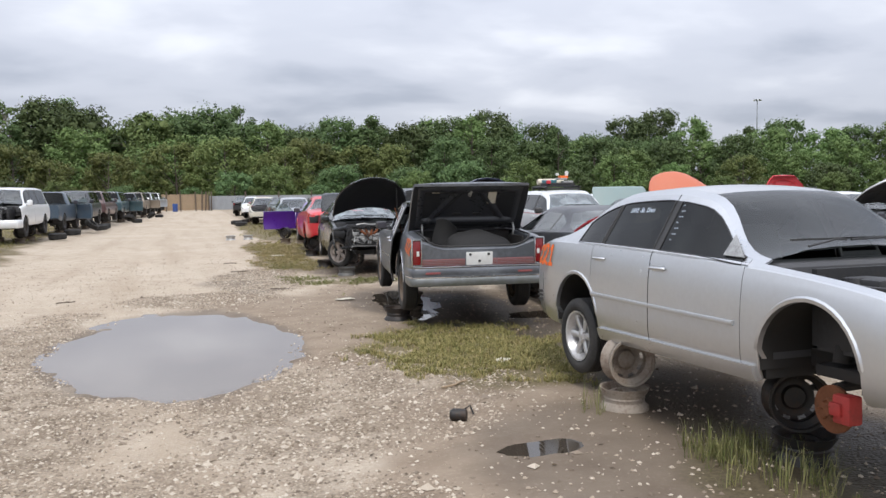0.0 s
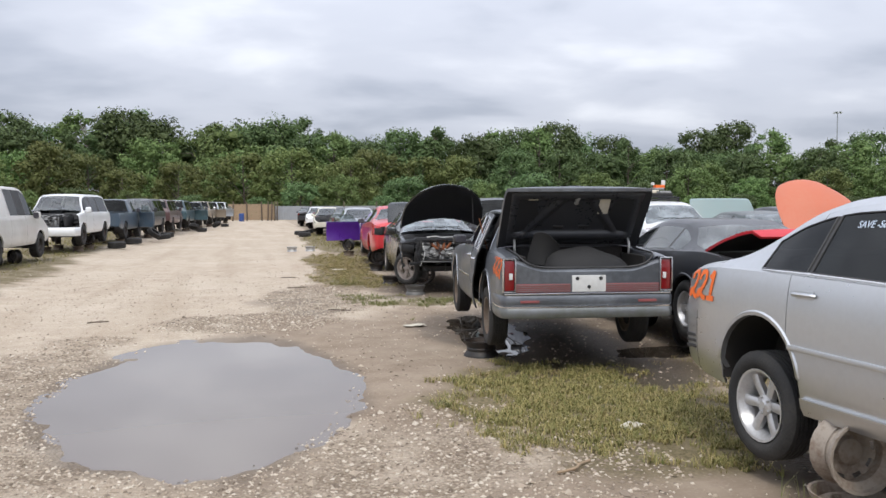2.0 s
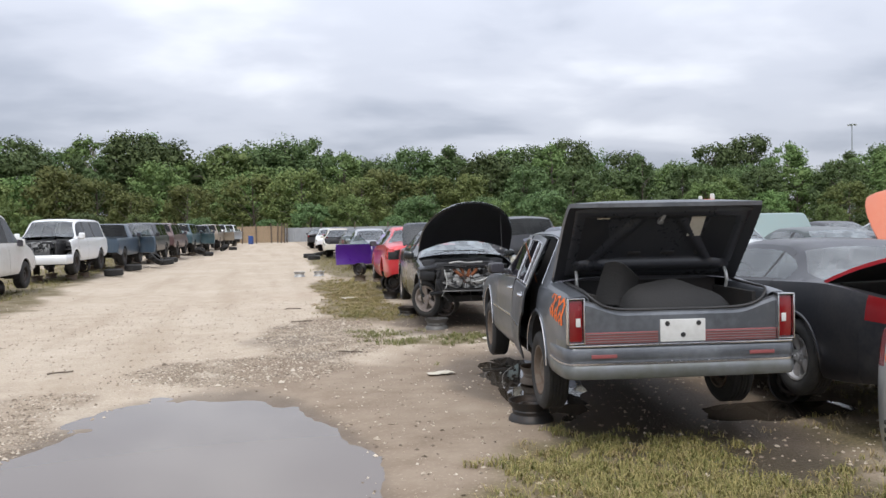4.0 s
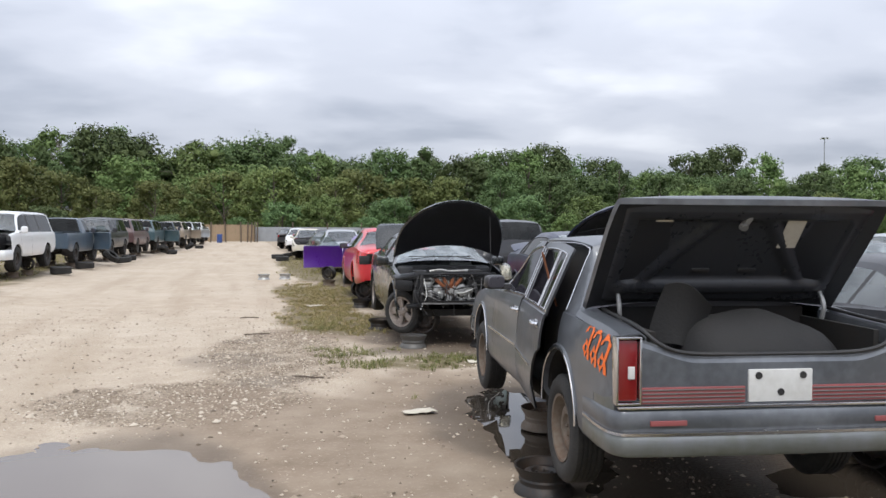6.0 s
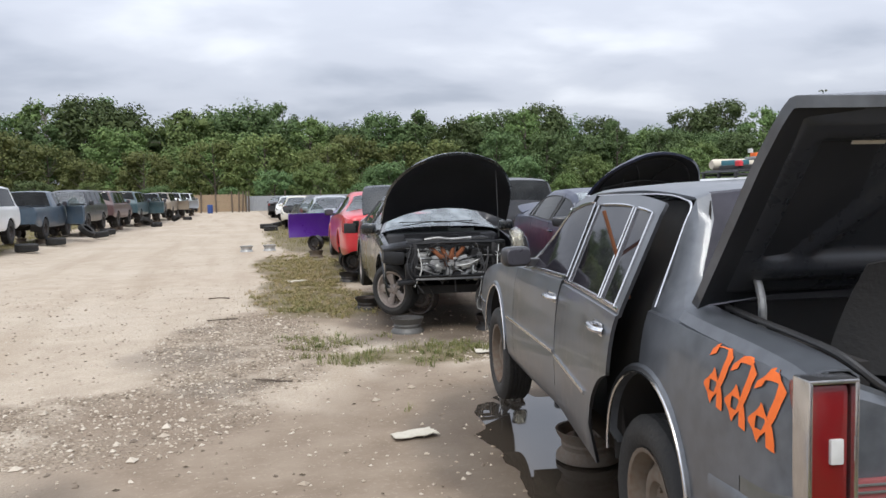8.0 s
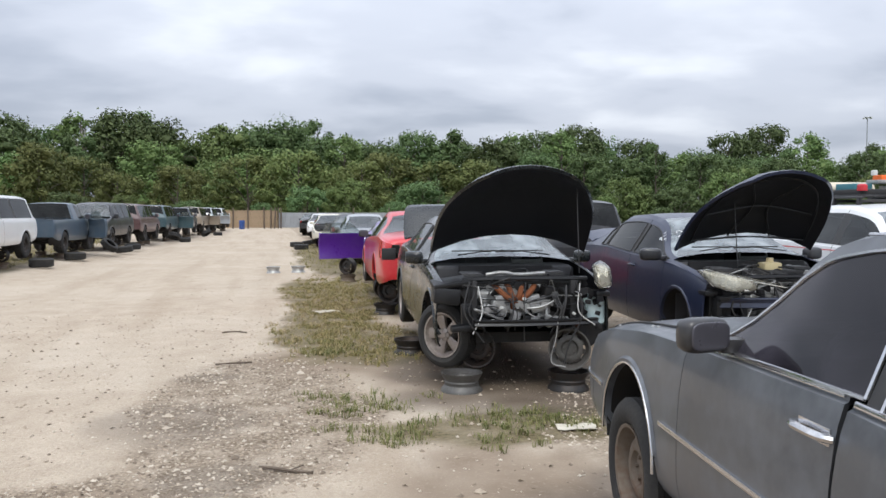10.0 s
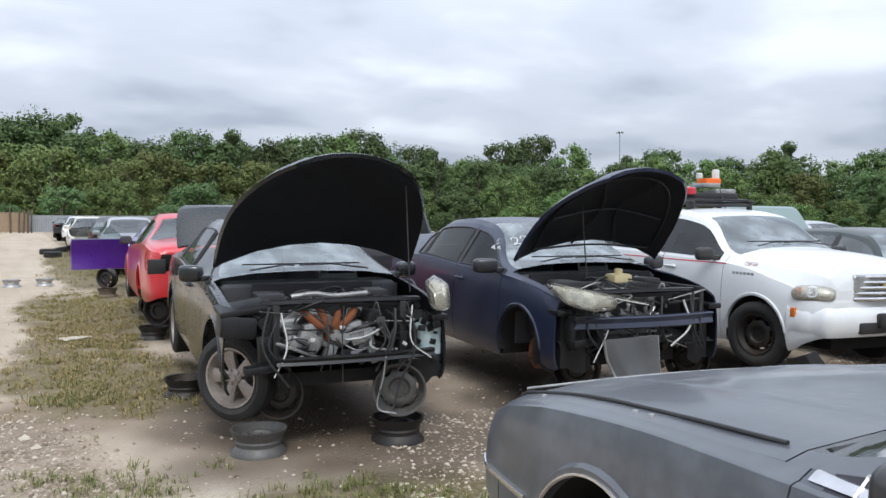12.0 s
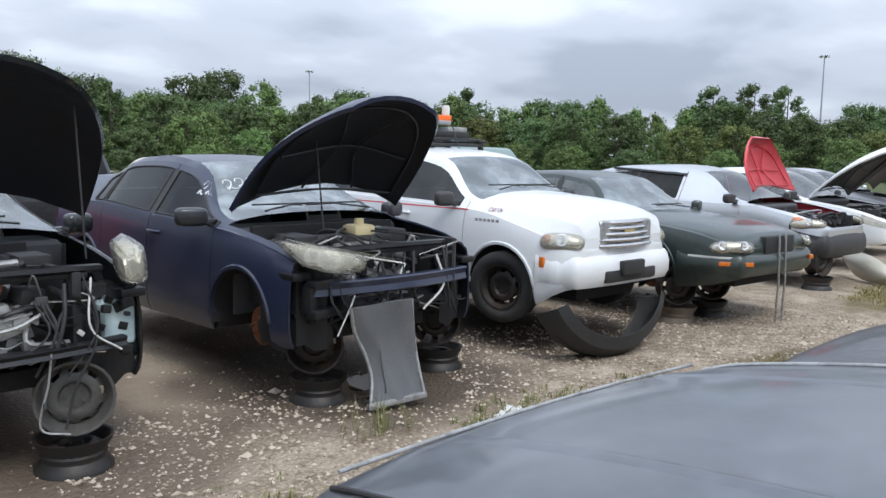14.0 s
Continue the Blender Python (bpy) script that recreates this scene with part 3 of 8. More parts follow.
        for y in (0.36, -0.36):
            b = bmesh.new()
            x = S["hdr"] - 0.40
            add_box(b, (x, y, zf + 0.22), (0.52, 0.48, 0.18), None, 0.05)
            add_box(b, (x - 0.30, y, zf + 0.52), (0.16, 0.46, 0.62), pose(0, 0, 0, 0, -14), 0.06)
            add_box(b, (x - 0.40, y, zf + 0.88), (0.10, 0.26, 0.16), pose(0, 0, 0, 0, -10), 0.04)
            part("seat", b, S.get("cloth", CLOTH), self.root)
        if S.get("rear_seat", True):
            b = bmesh.new()
            x = S["hdr"] - 1.22
            add_box(b, (x, 0, zf + 0.22), (0.5, 1.24, 0.18), None, 0.05)
            add_box(b, (x - 0.30, 0, zf + 0.50), (0.16, 1.24, 0.56), pose(0, 0, 0, 0, -16), 0.06)
            part("rear_seat", b, S.get("cloth", CLOTH), self.root)
        b = bmesh.new()
        add_lathe(b, [(0.17 + 0.014 * math.cos(t), 0.014 * math.sin(t)) for t in np.linspace(0, 2 * math.pi, 8, endpoint=False)], 24, closed=True)
        add_box(b, (0, 0, 0), (0.33, 0.02, 0.05))
        o = part("steering_wheel", b, BLACK, self.root)
        o.matrix_basis = pose(S["cowl"] - 0.42, 0.36, zs - 0.02, 0, 0, 90) @ pose(0, 0, 0, -25)

    def brake(self, x, s):
        """A bare hub with its rusty disc and caliper."""
        y = s * (self.S["W"] - 0.20)
        b = bmesh.new()
        add_lathe(b, [(0.0, 0.03), (0.03, 0.03), (0.035, 0.02), (0.065, 0.018), (0.07, -0.01), (0.14, -0.012), (0.14, -0.034), (0.0, -0.034)], 28)
        for k in range(5):
            a = 2 * math.pi * k / 5
            add_lathe(b, [(0, 0.05), (0.006, 0.05), (0.006, 0.01)], 6, Matrix.Translation((0.05 * math.cos(a), 0, 0.05 * math.sin(a))))
        o = part("brake_disc", b, RUST, self.root)
        o.matrix_basis = pose(x, y, self.S["R"] - 0.05 - self.S.get("droop", 0) * 1.1, 0, 0, 0 if s > 0 else 180)
        b = bmesh.new()
        add_box(b, (0.0, 0, 0), (0.13, 0.10, 0.17), None, 0.02)
        add_box(b, (0.03, 0.03, 0), (0.09, 0.08, 0.08), None, 0.02)
        o = part("brake_caliper", b, self.S.get("caliper", UNDER), self.root)
        o.matrix_basis = pose(x + 0.10, y - s * 0.02, self.S["R"] - 0.03 - self.S.get("droop", 0) * 1.1, 0, 0, 0 if s > 0 else 180)
        b = bmesh.new()
        add_tube(b, [(x, y - s * 0.08, self.S["R"] + 0.02), (x - 0.02, y - s * 0.16, self.S["R"] + 0.45)], [0.05, 0.035], 12)
        add_tube(b, [(x, y - s * 0.03, self.S["R"] - 0.12), (x, y - s * 0.40, self.S["R"] - 0.10)], [0.03, 0.04], 8)
        add_lathe(b, [(0.06 + 0.012 * math.cos(t), 0.012 * math.sin(t)) for t in np.linspace(0, 2 * math.pi, 6, endpoint=False)], 16, Matrix.Translation((x - 0.01, y - s * 0.13, self.S["R"] + 0.3)) @ pose(0, 0, 0, 90), closed=True)
        part("strut", b, UNDER, self.root)

    # --- trim ---
    def mirror(self, x, z, s, mat, size=(0.10, 0.20, 0.14)):
        y = self.side_y(x, z)
        turn = pose(x, s * (y + 0.05 + size[1] / 2), z + 0.03, 0, 0, 16 * s)

        def pebble(sx, sy, sz):
            b2 = bmesh.new()
            bmesh.ops.create_uvsphere(b2, u_segments=20, v_segments=12, radius=1)
            for v in b2.verts:
                c = [math.copysign(abs(q) ** 0.5, q) for q in v.co]
                taper = 1 - 0.10 * max(0, c[0])
                v.co = (c[0] * sx / 2, c[1] * sy / 2 * taper, c[2] * sz / 2 * taper)
            return b2

        b = bmesh.new()
        merge(b, pebble(*size), turn)
        add_box(b, (x + 0.02, s * (y + 0.03), z - 0.01), (0.07, 0.10, 0.05), None, 0.012)
        o = part("mirror", b, mat, self.root, "", 50)
        b = bmesh.new()
        merge(b, pebble(0.012, size[1] * 0.86, size[2] * 0.80), turn @ Matrix.Translation((-size[0] * 0.48, 0, 0)))
        part("mirror_glass", b, MIRROR, o, "", 50)

    def handle(self, x, z, s, mat):
        y = self.side_y(x, z)
        b = bmesh.new()
        add_tube(b, curve_pts([(x - 0.09, s * (y + 0.002), z), (x - 0.06, s * (y + 0.03), z + 0.004), (x + 0.06, s * (y + 0.03), z + 0.004), (x + 0.09, s * (y + 0.002), z)], 4), 0.012)
        add_box(b, (x, s * (y + 0.001), z), (0.15, 0.006, 0.05), None, 0.002)
        part("door_handle", b, mat, self.root)

    def strip(self, name, x0, x1, zf, s, mat, h=0.03, out=0.012, label="", n=14):
        """A moulding along the side; zf(x) is its height."""
        b = bmesh.new()
        P = []
        for x in np.linspace(x0, x1, n):
            z = zf(x)
            row = []
            for dz, o in ((-h / 2, -0.004), (-h / 2, out * 0.8), (0, out), (h / 2, out * 0.8), (h / 2, -0.004)):
                row.append(b.verts.new((x, s * (self.side_y(x, z + dz) + o), z + dz)))
            P.append(row)
        for A, B in zip(P, P[1:]):
            for k in range(4):
                b.faces.new((A[k], A[k + 1], B[k + 1], B[k]))
        b.faces.new(P[0]), b.faces.new(P[-1])
        bmesh.ops.recalc_face_normals(b, faces=b.faces)
        return part(name, b, mat, self.root, label)

    def ribbon(self, name, strokes, x0, z0, sx, sz, s, mat, width, label="", lean=0.0):
        """Brush strokes, given in units, laid on the side of the body from (x0, z0)."""
        b = bmesh.new()
        for st in strokes:
            pts = curve_pts([(u, v, 0) for u, v in st], 6)
            prev = None
            for k, p in enumerate(pts):
                d = (pts[min(k + 1, len(pts) - 1)] - pts[max(k - 1, 0)]).normalized()
                nx, nz = -d.y * width / 2, d.x * width / 2
                x, z = x0 + p.x * sx + lean * p.y, z0 + p.y * sz
                row = [b.verts.new((x + q * nx, s * (self.side_y(x + q * nx, z + q * nz) + 0.004), z + q * nz)) for q in (-1, 0, 1)]
                if prev:
                    for q in range(2):
                        b.faces.new((prev[q], prev[q + 1], row[q + 1], row[q]))
                prev = row
        bmesh.ops.recalc_face_normals(b, faces=b.faces)
        return part(name, b, mat, self.root, label, thick=0.0)

    def plate_text(self, body, x, z, s, size, mat, label, name="writing", turn=0):
        c = bpy.data.curves.new(name, "FONT")
        c.body, c.size, c.extrude = body, size, 0.0008
        tmp = bpy.data.objects.new(name, c)
        scene.collection.objects.link(tmp)
        dg = bpy.context.evaluated_depsgraph_get()
        me = bpy.data.meshes.new_from_object(tmp.evaluated_get(dg))
        bpy.data.objects.remove(tmp)
        me.materials.clear()
        me.materials.append(mat)
        for v in me.vertices:
            lx, lz = v.co.x, v.co.y
            ca, sa = math.cos(radians(turn)), math.sin(radians(turn))
            lx, lz = lx * ca - lz * sa, lx * sa + lz * ca
            xx, zz = x + (lx if s < 0 else -lx), z + lz
            v.co = (xx, s * (self.side_y(xx, zz) + 0.004 + v.co.z), zz)
        o = new(name, me)
        o.parent = self.root
        tagged(o, label)
        return o


DIGIT = {"2": [[(0, 0.70), (0.15, 0.98), (0.45, 0.98), (0.52, 0.70), (0.32, 0.36), (0.06, 0.06), (0.0, 0.20), (0.20, 0.27), (0.40, 0.06), (0.66, 0.0)]],
         "z": [[(0.02, 0.74), (0.12, 0.95), (0.36, 1.0), (0.50, 0.84), (0.44, 0.56), (0.36, 0.30), (0.22, 0.06), (0.04, 0.10), (0.0, 0.28), (0.12, 0.44), (0.30, 0.38), (0.40, 0.16), (0.44, -0.08)]],
         "1": [[(0.1, 0.8), (0.3, 1.0), (0.3, 0.5), (0.3, 0.0)], [(0.05, 0.02), (0.55, 0.02)]],
         "0": [[(0.3, 1.0), (0.05, 0.75), (0.02, 0.3), (0.25, 0.0), (0.52, 0.25), (0.55, 0.7), (0.32, 1.0)]]}


def digits(text, gap=0.72):
    return [[(u + n * gap, v) for u, v in st] for n, ch in enumerate(text) for st in DIGIT[ch]]

# ================= ground =================
def hump(x, y, cx, cy, rx, ry, turn=0.0):
    c, s = math.cos(radians(turn)), math.sin(radians(turn))
    u, v = (x - cx) * c + (y - cy) * s, -(x - cx) * s + (y - cy) * c
    return 1 - (u / rx) ** 2 - (v / ry) ** 2


def rough(x, y, f, seed=0.0):
    return noise.noise((x * f + seed, y * f - seed, seed * 1.7))


# centre, radii, turn, depth
PUDDLES = [(-0.76, 9.40, 1.44, 2.92, 0, 0.075), (2.84, 11.9, 0.50, 1.7, -6, 0.07), (1.78, 4.27, 0.40, 0.17, -4, 0.045), (4.5, 9.9, 0.8, 0.35, 0, 0.06), (1.75, 2.6, 0.7, 0.4, -20, 0.05), (6.1, 16.2, 0.5, 0.5, 0, 0.03)]
GRASS = [(2.6, 7.7, 1.5, 2.0, 0), (2.9, 15.3, 1.3, 0.6, 0), (1.95, 20.2, 1.15, 2.6, 0), (2.3, 26.0, 1.2, 5.0, 0), (-8.2, 40, 1.9, 40, 4), (3.0, 3.1, 0.7, 0.9, 0), (4.6, 14.6, 1.2, 0.5, 0), (7.5, 14.3, 2.0, 0.4, 0), (3.4, 40, 1.6, 14, 0), (14, 14.4, 2.0, 0.5, 0), (2.0, 22, 0.9, 2.0, 0), (7, 8, 3.2, 3, 0)]
# centre, radii, turn, how dark: soaked soil, and shade painted under the cars
WETSHADE = [(3.3, 16.3, 1.5, 1.0, 0, 0.65), (2.5, 3.8, 1.5, 1.7, 0, 0.58), (3.6, 4.2, 1.05, 2.4, 0, 1.0), (3.3, 7.3, 0.9, 0.9, 0, 0.5), (3.4, 17.2, 1.5, 1.6, 0, 0.8), (6.2, 16.7, 1.9, 1.4, 0, 1.0), (8.7, 16.4, 1.8, 1.0, 0, 0.9), (3.4, 10.3, 1.25, 2.6, 0, 1.0), (2.6, 12.0, 0.75, 1.9, 0, 0.7), (8.4, 16.9, 1.3, 1.1, 0, 1.0), (11, 16.6, 1.3, 1.2, 0, 0.9), (3.8, 22.6, 1.2, 1.4, 0, 0.8), (0.15, 15.9, 0.75, 0.8, 0, 0.40), (0.6, 14.4, 0.45, 0.4, 0, 0.4), (0.35, 17.7, 0.4, 0.25, 0, 0.35)]
GRAVEL = [(0.75, 6.1, 1.5, 2.2, -35), (-2.6, 7.0, 2.2, 5.5, 0), (-0.4, 13.5, 1.5, 1.0, 0), (0.4, 14.0, 0.55, 0.9, 20), (0.7, 6.3, 0.55, 1.5, -20), (-1.8, 2.5, 2.8, 3.6, 0), (9.5, 15.0, 6.5, 2.2, 0), (4.6, 16.0, 1.2, 1.2, 0), (0.9, 16.5, 1.2, 2.4, 0)]
MUD = [(1.1, 9.2, 1.4, 2.6, 0), (0.9, 12.4, 1.2, 1.4, 0), (2.2, 4.3, 1.9, 2.2, -10), (0.9, 11.0, 1.2, 1.3, 0), (-0.6, 9.4, 1.7, 3.4, 0), (2.3, 12.2, 1.3, 2.8, 0), (3.5, 17.6, 2.2, 2.4, 0), (6.1, 17.0, 1.8, 1.8, 0), (0.05, 13.6, 0.7, 0.8, 0), (3.6, 4.2, 1.4, 3.2, 10), (8.6, 17.0, 1.6, 1.4, 0), (3.4, 10.5, 2.4, 3.0, 0), (1.7, 18.6, 1.1, 1.2, 0)]


def best(x, y, patches):
    return max(hump(x, y, *p[:5]) for p in patches)


def ground_z(x, y):
    z = 0.012 * rough(x, y, 0.6, 3.1) + 0.006 * rough(x, y, 2.6, 7.7) + 0.003 * rough(x, y, 7, 1.3)
    for cx, cy, rx, ry, tn, dp in PUDDLES:
        h = hump(x, y, cx, cy, rx, ry, tn)
        if h > -1.2:
            h += 0.24 * rough(x, y, 1.3, 5.5) + (0.035 if rx > 1 else 0.45) * rough(x, y, 4.5, 2.2)
            z += -dp * 0.55 * step(h, -0.9, 0.9)
    return z + 0.13 * step(-x, 4.2, 6.4)


def axis_lines(a, b, fine, far, grow=1.22):
    mid = list(np.arange(a, b + 1e-6, fine))
    lo, hi, d = [a], [b], fine
    while lo[-1] > -far:
        d *= grow
        lo.append(lo[-1] - d)
    d = fine
    while hi[-1] < far:
        d *= grow
        hi.append(hi[-1] + d)
    return lo[:0:-1] + mid + hi[1:]


def ground_material():
    m, nt, b = nodes_of("sandy_gravel_ground")
    N, K = nt.nodes.new, nt.links.new
    co = N("ShaderNodeTexCoord")

    def noise_at(scale, detail=6, rough_=0.6):
        n = N("ShaderNodeTexNoise")
        n.inputs["Scale"].default_value, n.inputs["Detail"].default_value, n.inputs["Roughness"].default_value = scale, detail, rough_
        K(co.outputs["Object"], n.inputs[0])
        return n.outputs[0]

    def attr(name):
        a = N("ShaderNodeAttribute")
        a.attribute_name = name
        return a.outputs["Fac"]

    def blend(fac, a, c):
        x = N("ShaderNodeMix")
        x.data_type = "RGBA"
        for i, v in ((0, fac), (6, a), (7, c)):
            if hasattr(v, "is_linked"):
                K(v, x.inputs[i])
            else:
                x.inputs[i].default_value = v
        return x.outputs[2]

    def ramp(v, lo, hi, a=0.0, c=1.0):
        r = N("ShaderNodeMapRange")
        r.inputs[1].default_value, r.inputs[2].default_value, r.inputs[3].default_value, r.inputs[4].default_value = lo, hi, a, c
        K(v, r.inputs[0])
        return r.outputs[0]

    def mul(a, c, op="MULTIPLY"):
        x = N("ShaderNodeMath")
        x.operation = op
        for i, v in ((0, a), (1, c)):
            if hasattr(v, "is_linked"):
                K(v, x.inputs[i])
            else:
                x.inputs[i].default_value = v
        return x.outputs[0]

    big, mid, fine = noise_at(0.35), noise_at(2.2), noise_at(28, 5)
    vor = N("ShaderNodeTexVoronoi")
    vor.inputs["Scale"].default_value = 38
    K(co.outputs["Object"], vor.inputs[0])
    sand = blend(ramp(mid, 0.35, 0.7), (0.49, 0.41, 0.315, 1), (0.385, 0.312, 0.232, 1))
    sand = blend(ramp(big, 0.45, 0.65, 0, 0.5), sand, (0.55, 0.48, 0.385, 1))
    # worn wheel tracks along the lane
    track = N("ShaderNodeTexNoise")
    track.inputs["Scale"].default_value, track.inputs["Detail"].default_value = 1.0, 5
    tm = N("ShaderNodeMapping")
    tm.inputs["Scale"].default_value = (1.3, 0.10, 1)
    tm.inputs["Rotation"].default_value = (0, 0, radians(-3))
    K(co.outputs["Object"], tm.inputs[0]), K(tm.outputs[0], track.inputs[0])
    sand = blend(ramp(track.outputs[0], 0.48, 0.66, 0, 0.55), sand, (0.34, 0.265, 0.185, 1))
    sand = blend(ramp(fine, 0.42, 0.72, 0, 0.5), sand, (0.27, 0.21, 0.155, 1))
    sand = blend(ramp(noise_at(110, 3), 0.52, 0.68, 0, 0.5), sand, (0.62, 0.55, 0.45, 1))
    stone = blend(vor.outputs["Color"], (0.25, 0.19, 0.13, 1), (0.56, 0.48, 0.37, 1))
    stone = blend(ramp(vor.outputs["Distance"], 0.0, 0.75, 0, 0.8), stone, (0.15, 0.11, 0.075, 1))
    col = blend(mul(attr("gravel"), ramp(mid, 0.3, 0.55)), sand, stone)
    mudc = blend(ramp(mid, 0.3, 0.7), (0.20, 0.150, 0.106, 1), (0.305, 0.242, 0.178, 1))
    mudc = blend(ramp(fine, 0.55, 0.75, 0, 0.5), mudc, (0.42, 0.35, 0.27, 1))
    col = blend(mul(attr("mud"), ramp(big, 0.2, 0.5, 0.75, 1.0)), col, mudc)
    col = blend(mul(attr("grassy"), ramp(mid, 0.25, 0.6, 0.6, 1.0)), col, blend(ramp(fine, 0.35, 0.65), (0.095, 0.078, 0.038, 1), (0.20, 0.160, 0.088, 1)))
    col = blend(attr("weeds"), col, blend(ramp(mid, 0.3, 0.7), (0.045, 0.062, 0.022, 1), (0.09, 0.10, 0.04, 1)))
    # soaked soil darkens, and the shade below parked cars goes into this colour
    wet_shade = attr("wet_shade")
    col = blend(mul(wet_shade, 0.78), col, (0.050, 0.038, 0.028, 1))
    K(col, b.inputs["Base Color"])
    K(ramp(wet_shade, 0, 1, 0.95, 0.5), b.inputs["Roughness"])
    b.inputs["Specular IOR Level"].default_value = 0.25
    bp = N("ShaderNodeBump")
    bp.inputs["Strength"].default_value, bp.inputs["Distance"].default_value = 0.8, 0.025
    smooth_mud = ramp(attr("mud"), 0, 1, 1.0, 0.22)
    h = mul(mul(fine, smooth_mud), mul(vor.outputs["Distance"], mul(attr("gravel"), -0.9)), "ADD")
    K(h, bp.inputs["Height"]), K(bp.outputs[0], b.inputs["Normal"])
    return m


def make_ground():
    xs, ys = axis_lines(-5.5, 10.0, 0.09, 900, 1.12), axis_lines(1.5, 24.0, 0.09, 900, 1.10)
    nx, ny = len(xs), len(ys)
    verts, at = [], {k: np.zeros(nx * ny, np.float32) for k in ("gravel", "mud", "grassy", "wet_shade", "weeds")}
    for j, y in enumerate(ys):
        for i, x in enumerate(xs):
            near = -30 < x < 40 and -10 < y < 104
            verts.append((x, y, ground_z(x, y) if near else 0.0))
            n = j * nx + i
            if near:
                w = 0.5 * rough(x, y, 0.9, 9.1) + 0.25 * rough(x, y, 3.1, 4.4)
                at["gravel"][n] = step(best(x, y, GRAVEL) + w, -0.1, 0.5)
                at["mud"][n] = step(best(x, y, MUD) + w, -0.1, 0.6)
                at["grassy"][n] = step(best(x, y, GRASS) + w, -0.05, 0.45)
                pw = best(x, y, PUDDLES) + 0.3 * w
                # damp puddle rims; the patches also hold painted under-car shade
                at["wet_shade"][n] = max(0.55 * step(pw, -0.20, 0.08), max(p[5] * step(hump(x, y, *p[:5]) + 0.8 * w, -0.1, 0.6) for p in WETSHADE))
                if x > 3.2:
                    at["gravel"][n] = max(at["gravel"][n], 0.6)
            elif y > 100 or x > 40 or x < -12:
                at["weeds"][n] = 1.0
    faces = [(j * nx + i, j * nx + i + 1, (j + 1) * nx + i + 1, (j + 1) * nx + i) for j in range(ny - 1) for i in range(nx - 1)]
    me = bpy.data.meshes.new("ground")
    me.from_pydata(verts, [], faces)
    for k, v in at.items():
        me.attributes.new(k, "FLOAT", "POINT").data.foreach_set("value", v)
    me.materials.append(ground_material())
    me.shade_smooth()
    return tagged(new("ground", me), "sandy gravel yard ground with mud and weeds", "ground", "", "structure")


make_ground()


def water_material(name, base):
    m, nt, b = nodes_of(name)
    N, K = nt.nodes.new, nt.links.new
    set_in(b, Base_Color=base, Roughness=0.0, IOR=1.55)
    n, bp, co = N("ShaderNodeTexNoise"), N("ShaderNodeBump"), N("ShaderNodeTexCoord")
    n.inputs["Scale"].default_value, n.inputs["Detail"].default_value = 3.0, 3
    K(co.outputs["Object"], n.inputs[0])
    bp.inputs["Strength"].default_value, bp.inputs["Distance"].default_value = 0.02, 0.01
    K(n.outputs[0], bp.inputs["Height"]), K(bp.outputs[0], b.inputs["Normal"])
    return m


def make_water():
    murky, dark = water_material("muddy_water", (0.150, 0.122, 0.100, 1)), water_material("dark_water", (0.050, 0.040, 0.030, 1))
    for cx, cy, rx, ry, tn, dp in PUDDLES:
        bm = bmesh.new()
        lip = 1.25
        vs = [bm.verts.new((lip * rx * math.cos(a), lip * ry * math.sin(a), 0)) for a in np.linspace(0, 2 * math.pi, 48, endpoint=False)]
        bm.faces.new(vs)
        o = new("puddle", to_mesh("puddle", bm, murky if rx > 1 else dark, 0))
        o.matrix_basis = pose(cx, cy, -dp * 0.30, 0, 0, tn)
        tagged(o, "wide brown muddy rain puddle on the lane" if rx > 1 else "small dark rain puddle beside a scrap car", "puddle", "puddles", "structure")


make_water()

# ================= fence and distance =================
WOOD = varied("weathered_wood", (0.34, 0.25, 0.16, 1), (0.18, 0.14, 0.10, 1), 0.6, 0.9, 0, 2, 25, 0, 0.2)
WOODD = varied("dark_wood", (0.13, 0.10, 0.075, 1), (0.07, 0.055, 0.045, 1), 0.6, 0.9, 0, 2, 25, 0, 0.2)
GALV = varied("galvanised_sheet", (0.36, 0.38, 0.40, 1), (0.22, 0.21, 0.20, 1), 0.5, 0.55, 0.5, 1.0, 12)
BLUEPL = varied("blue_plastic", (0.02, 0.06, 0.22, 1), DUST, 0.2, 0.5)


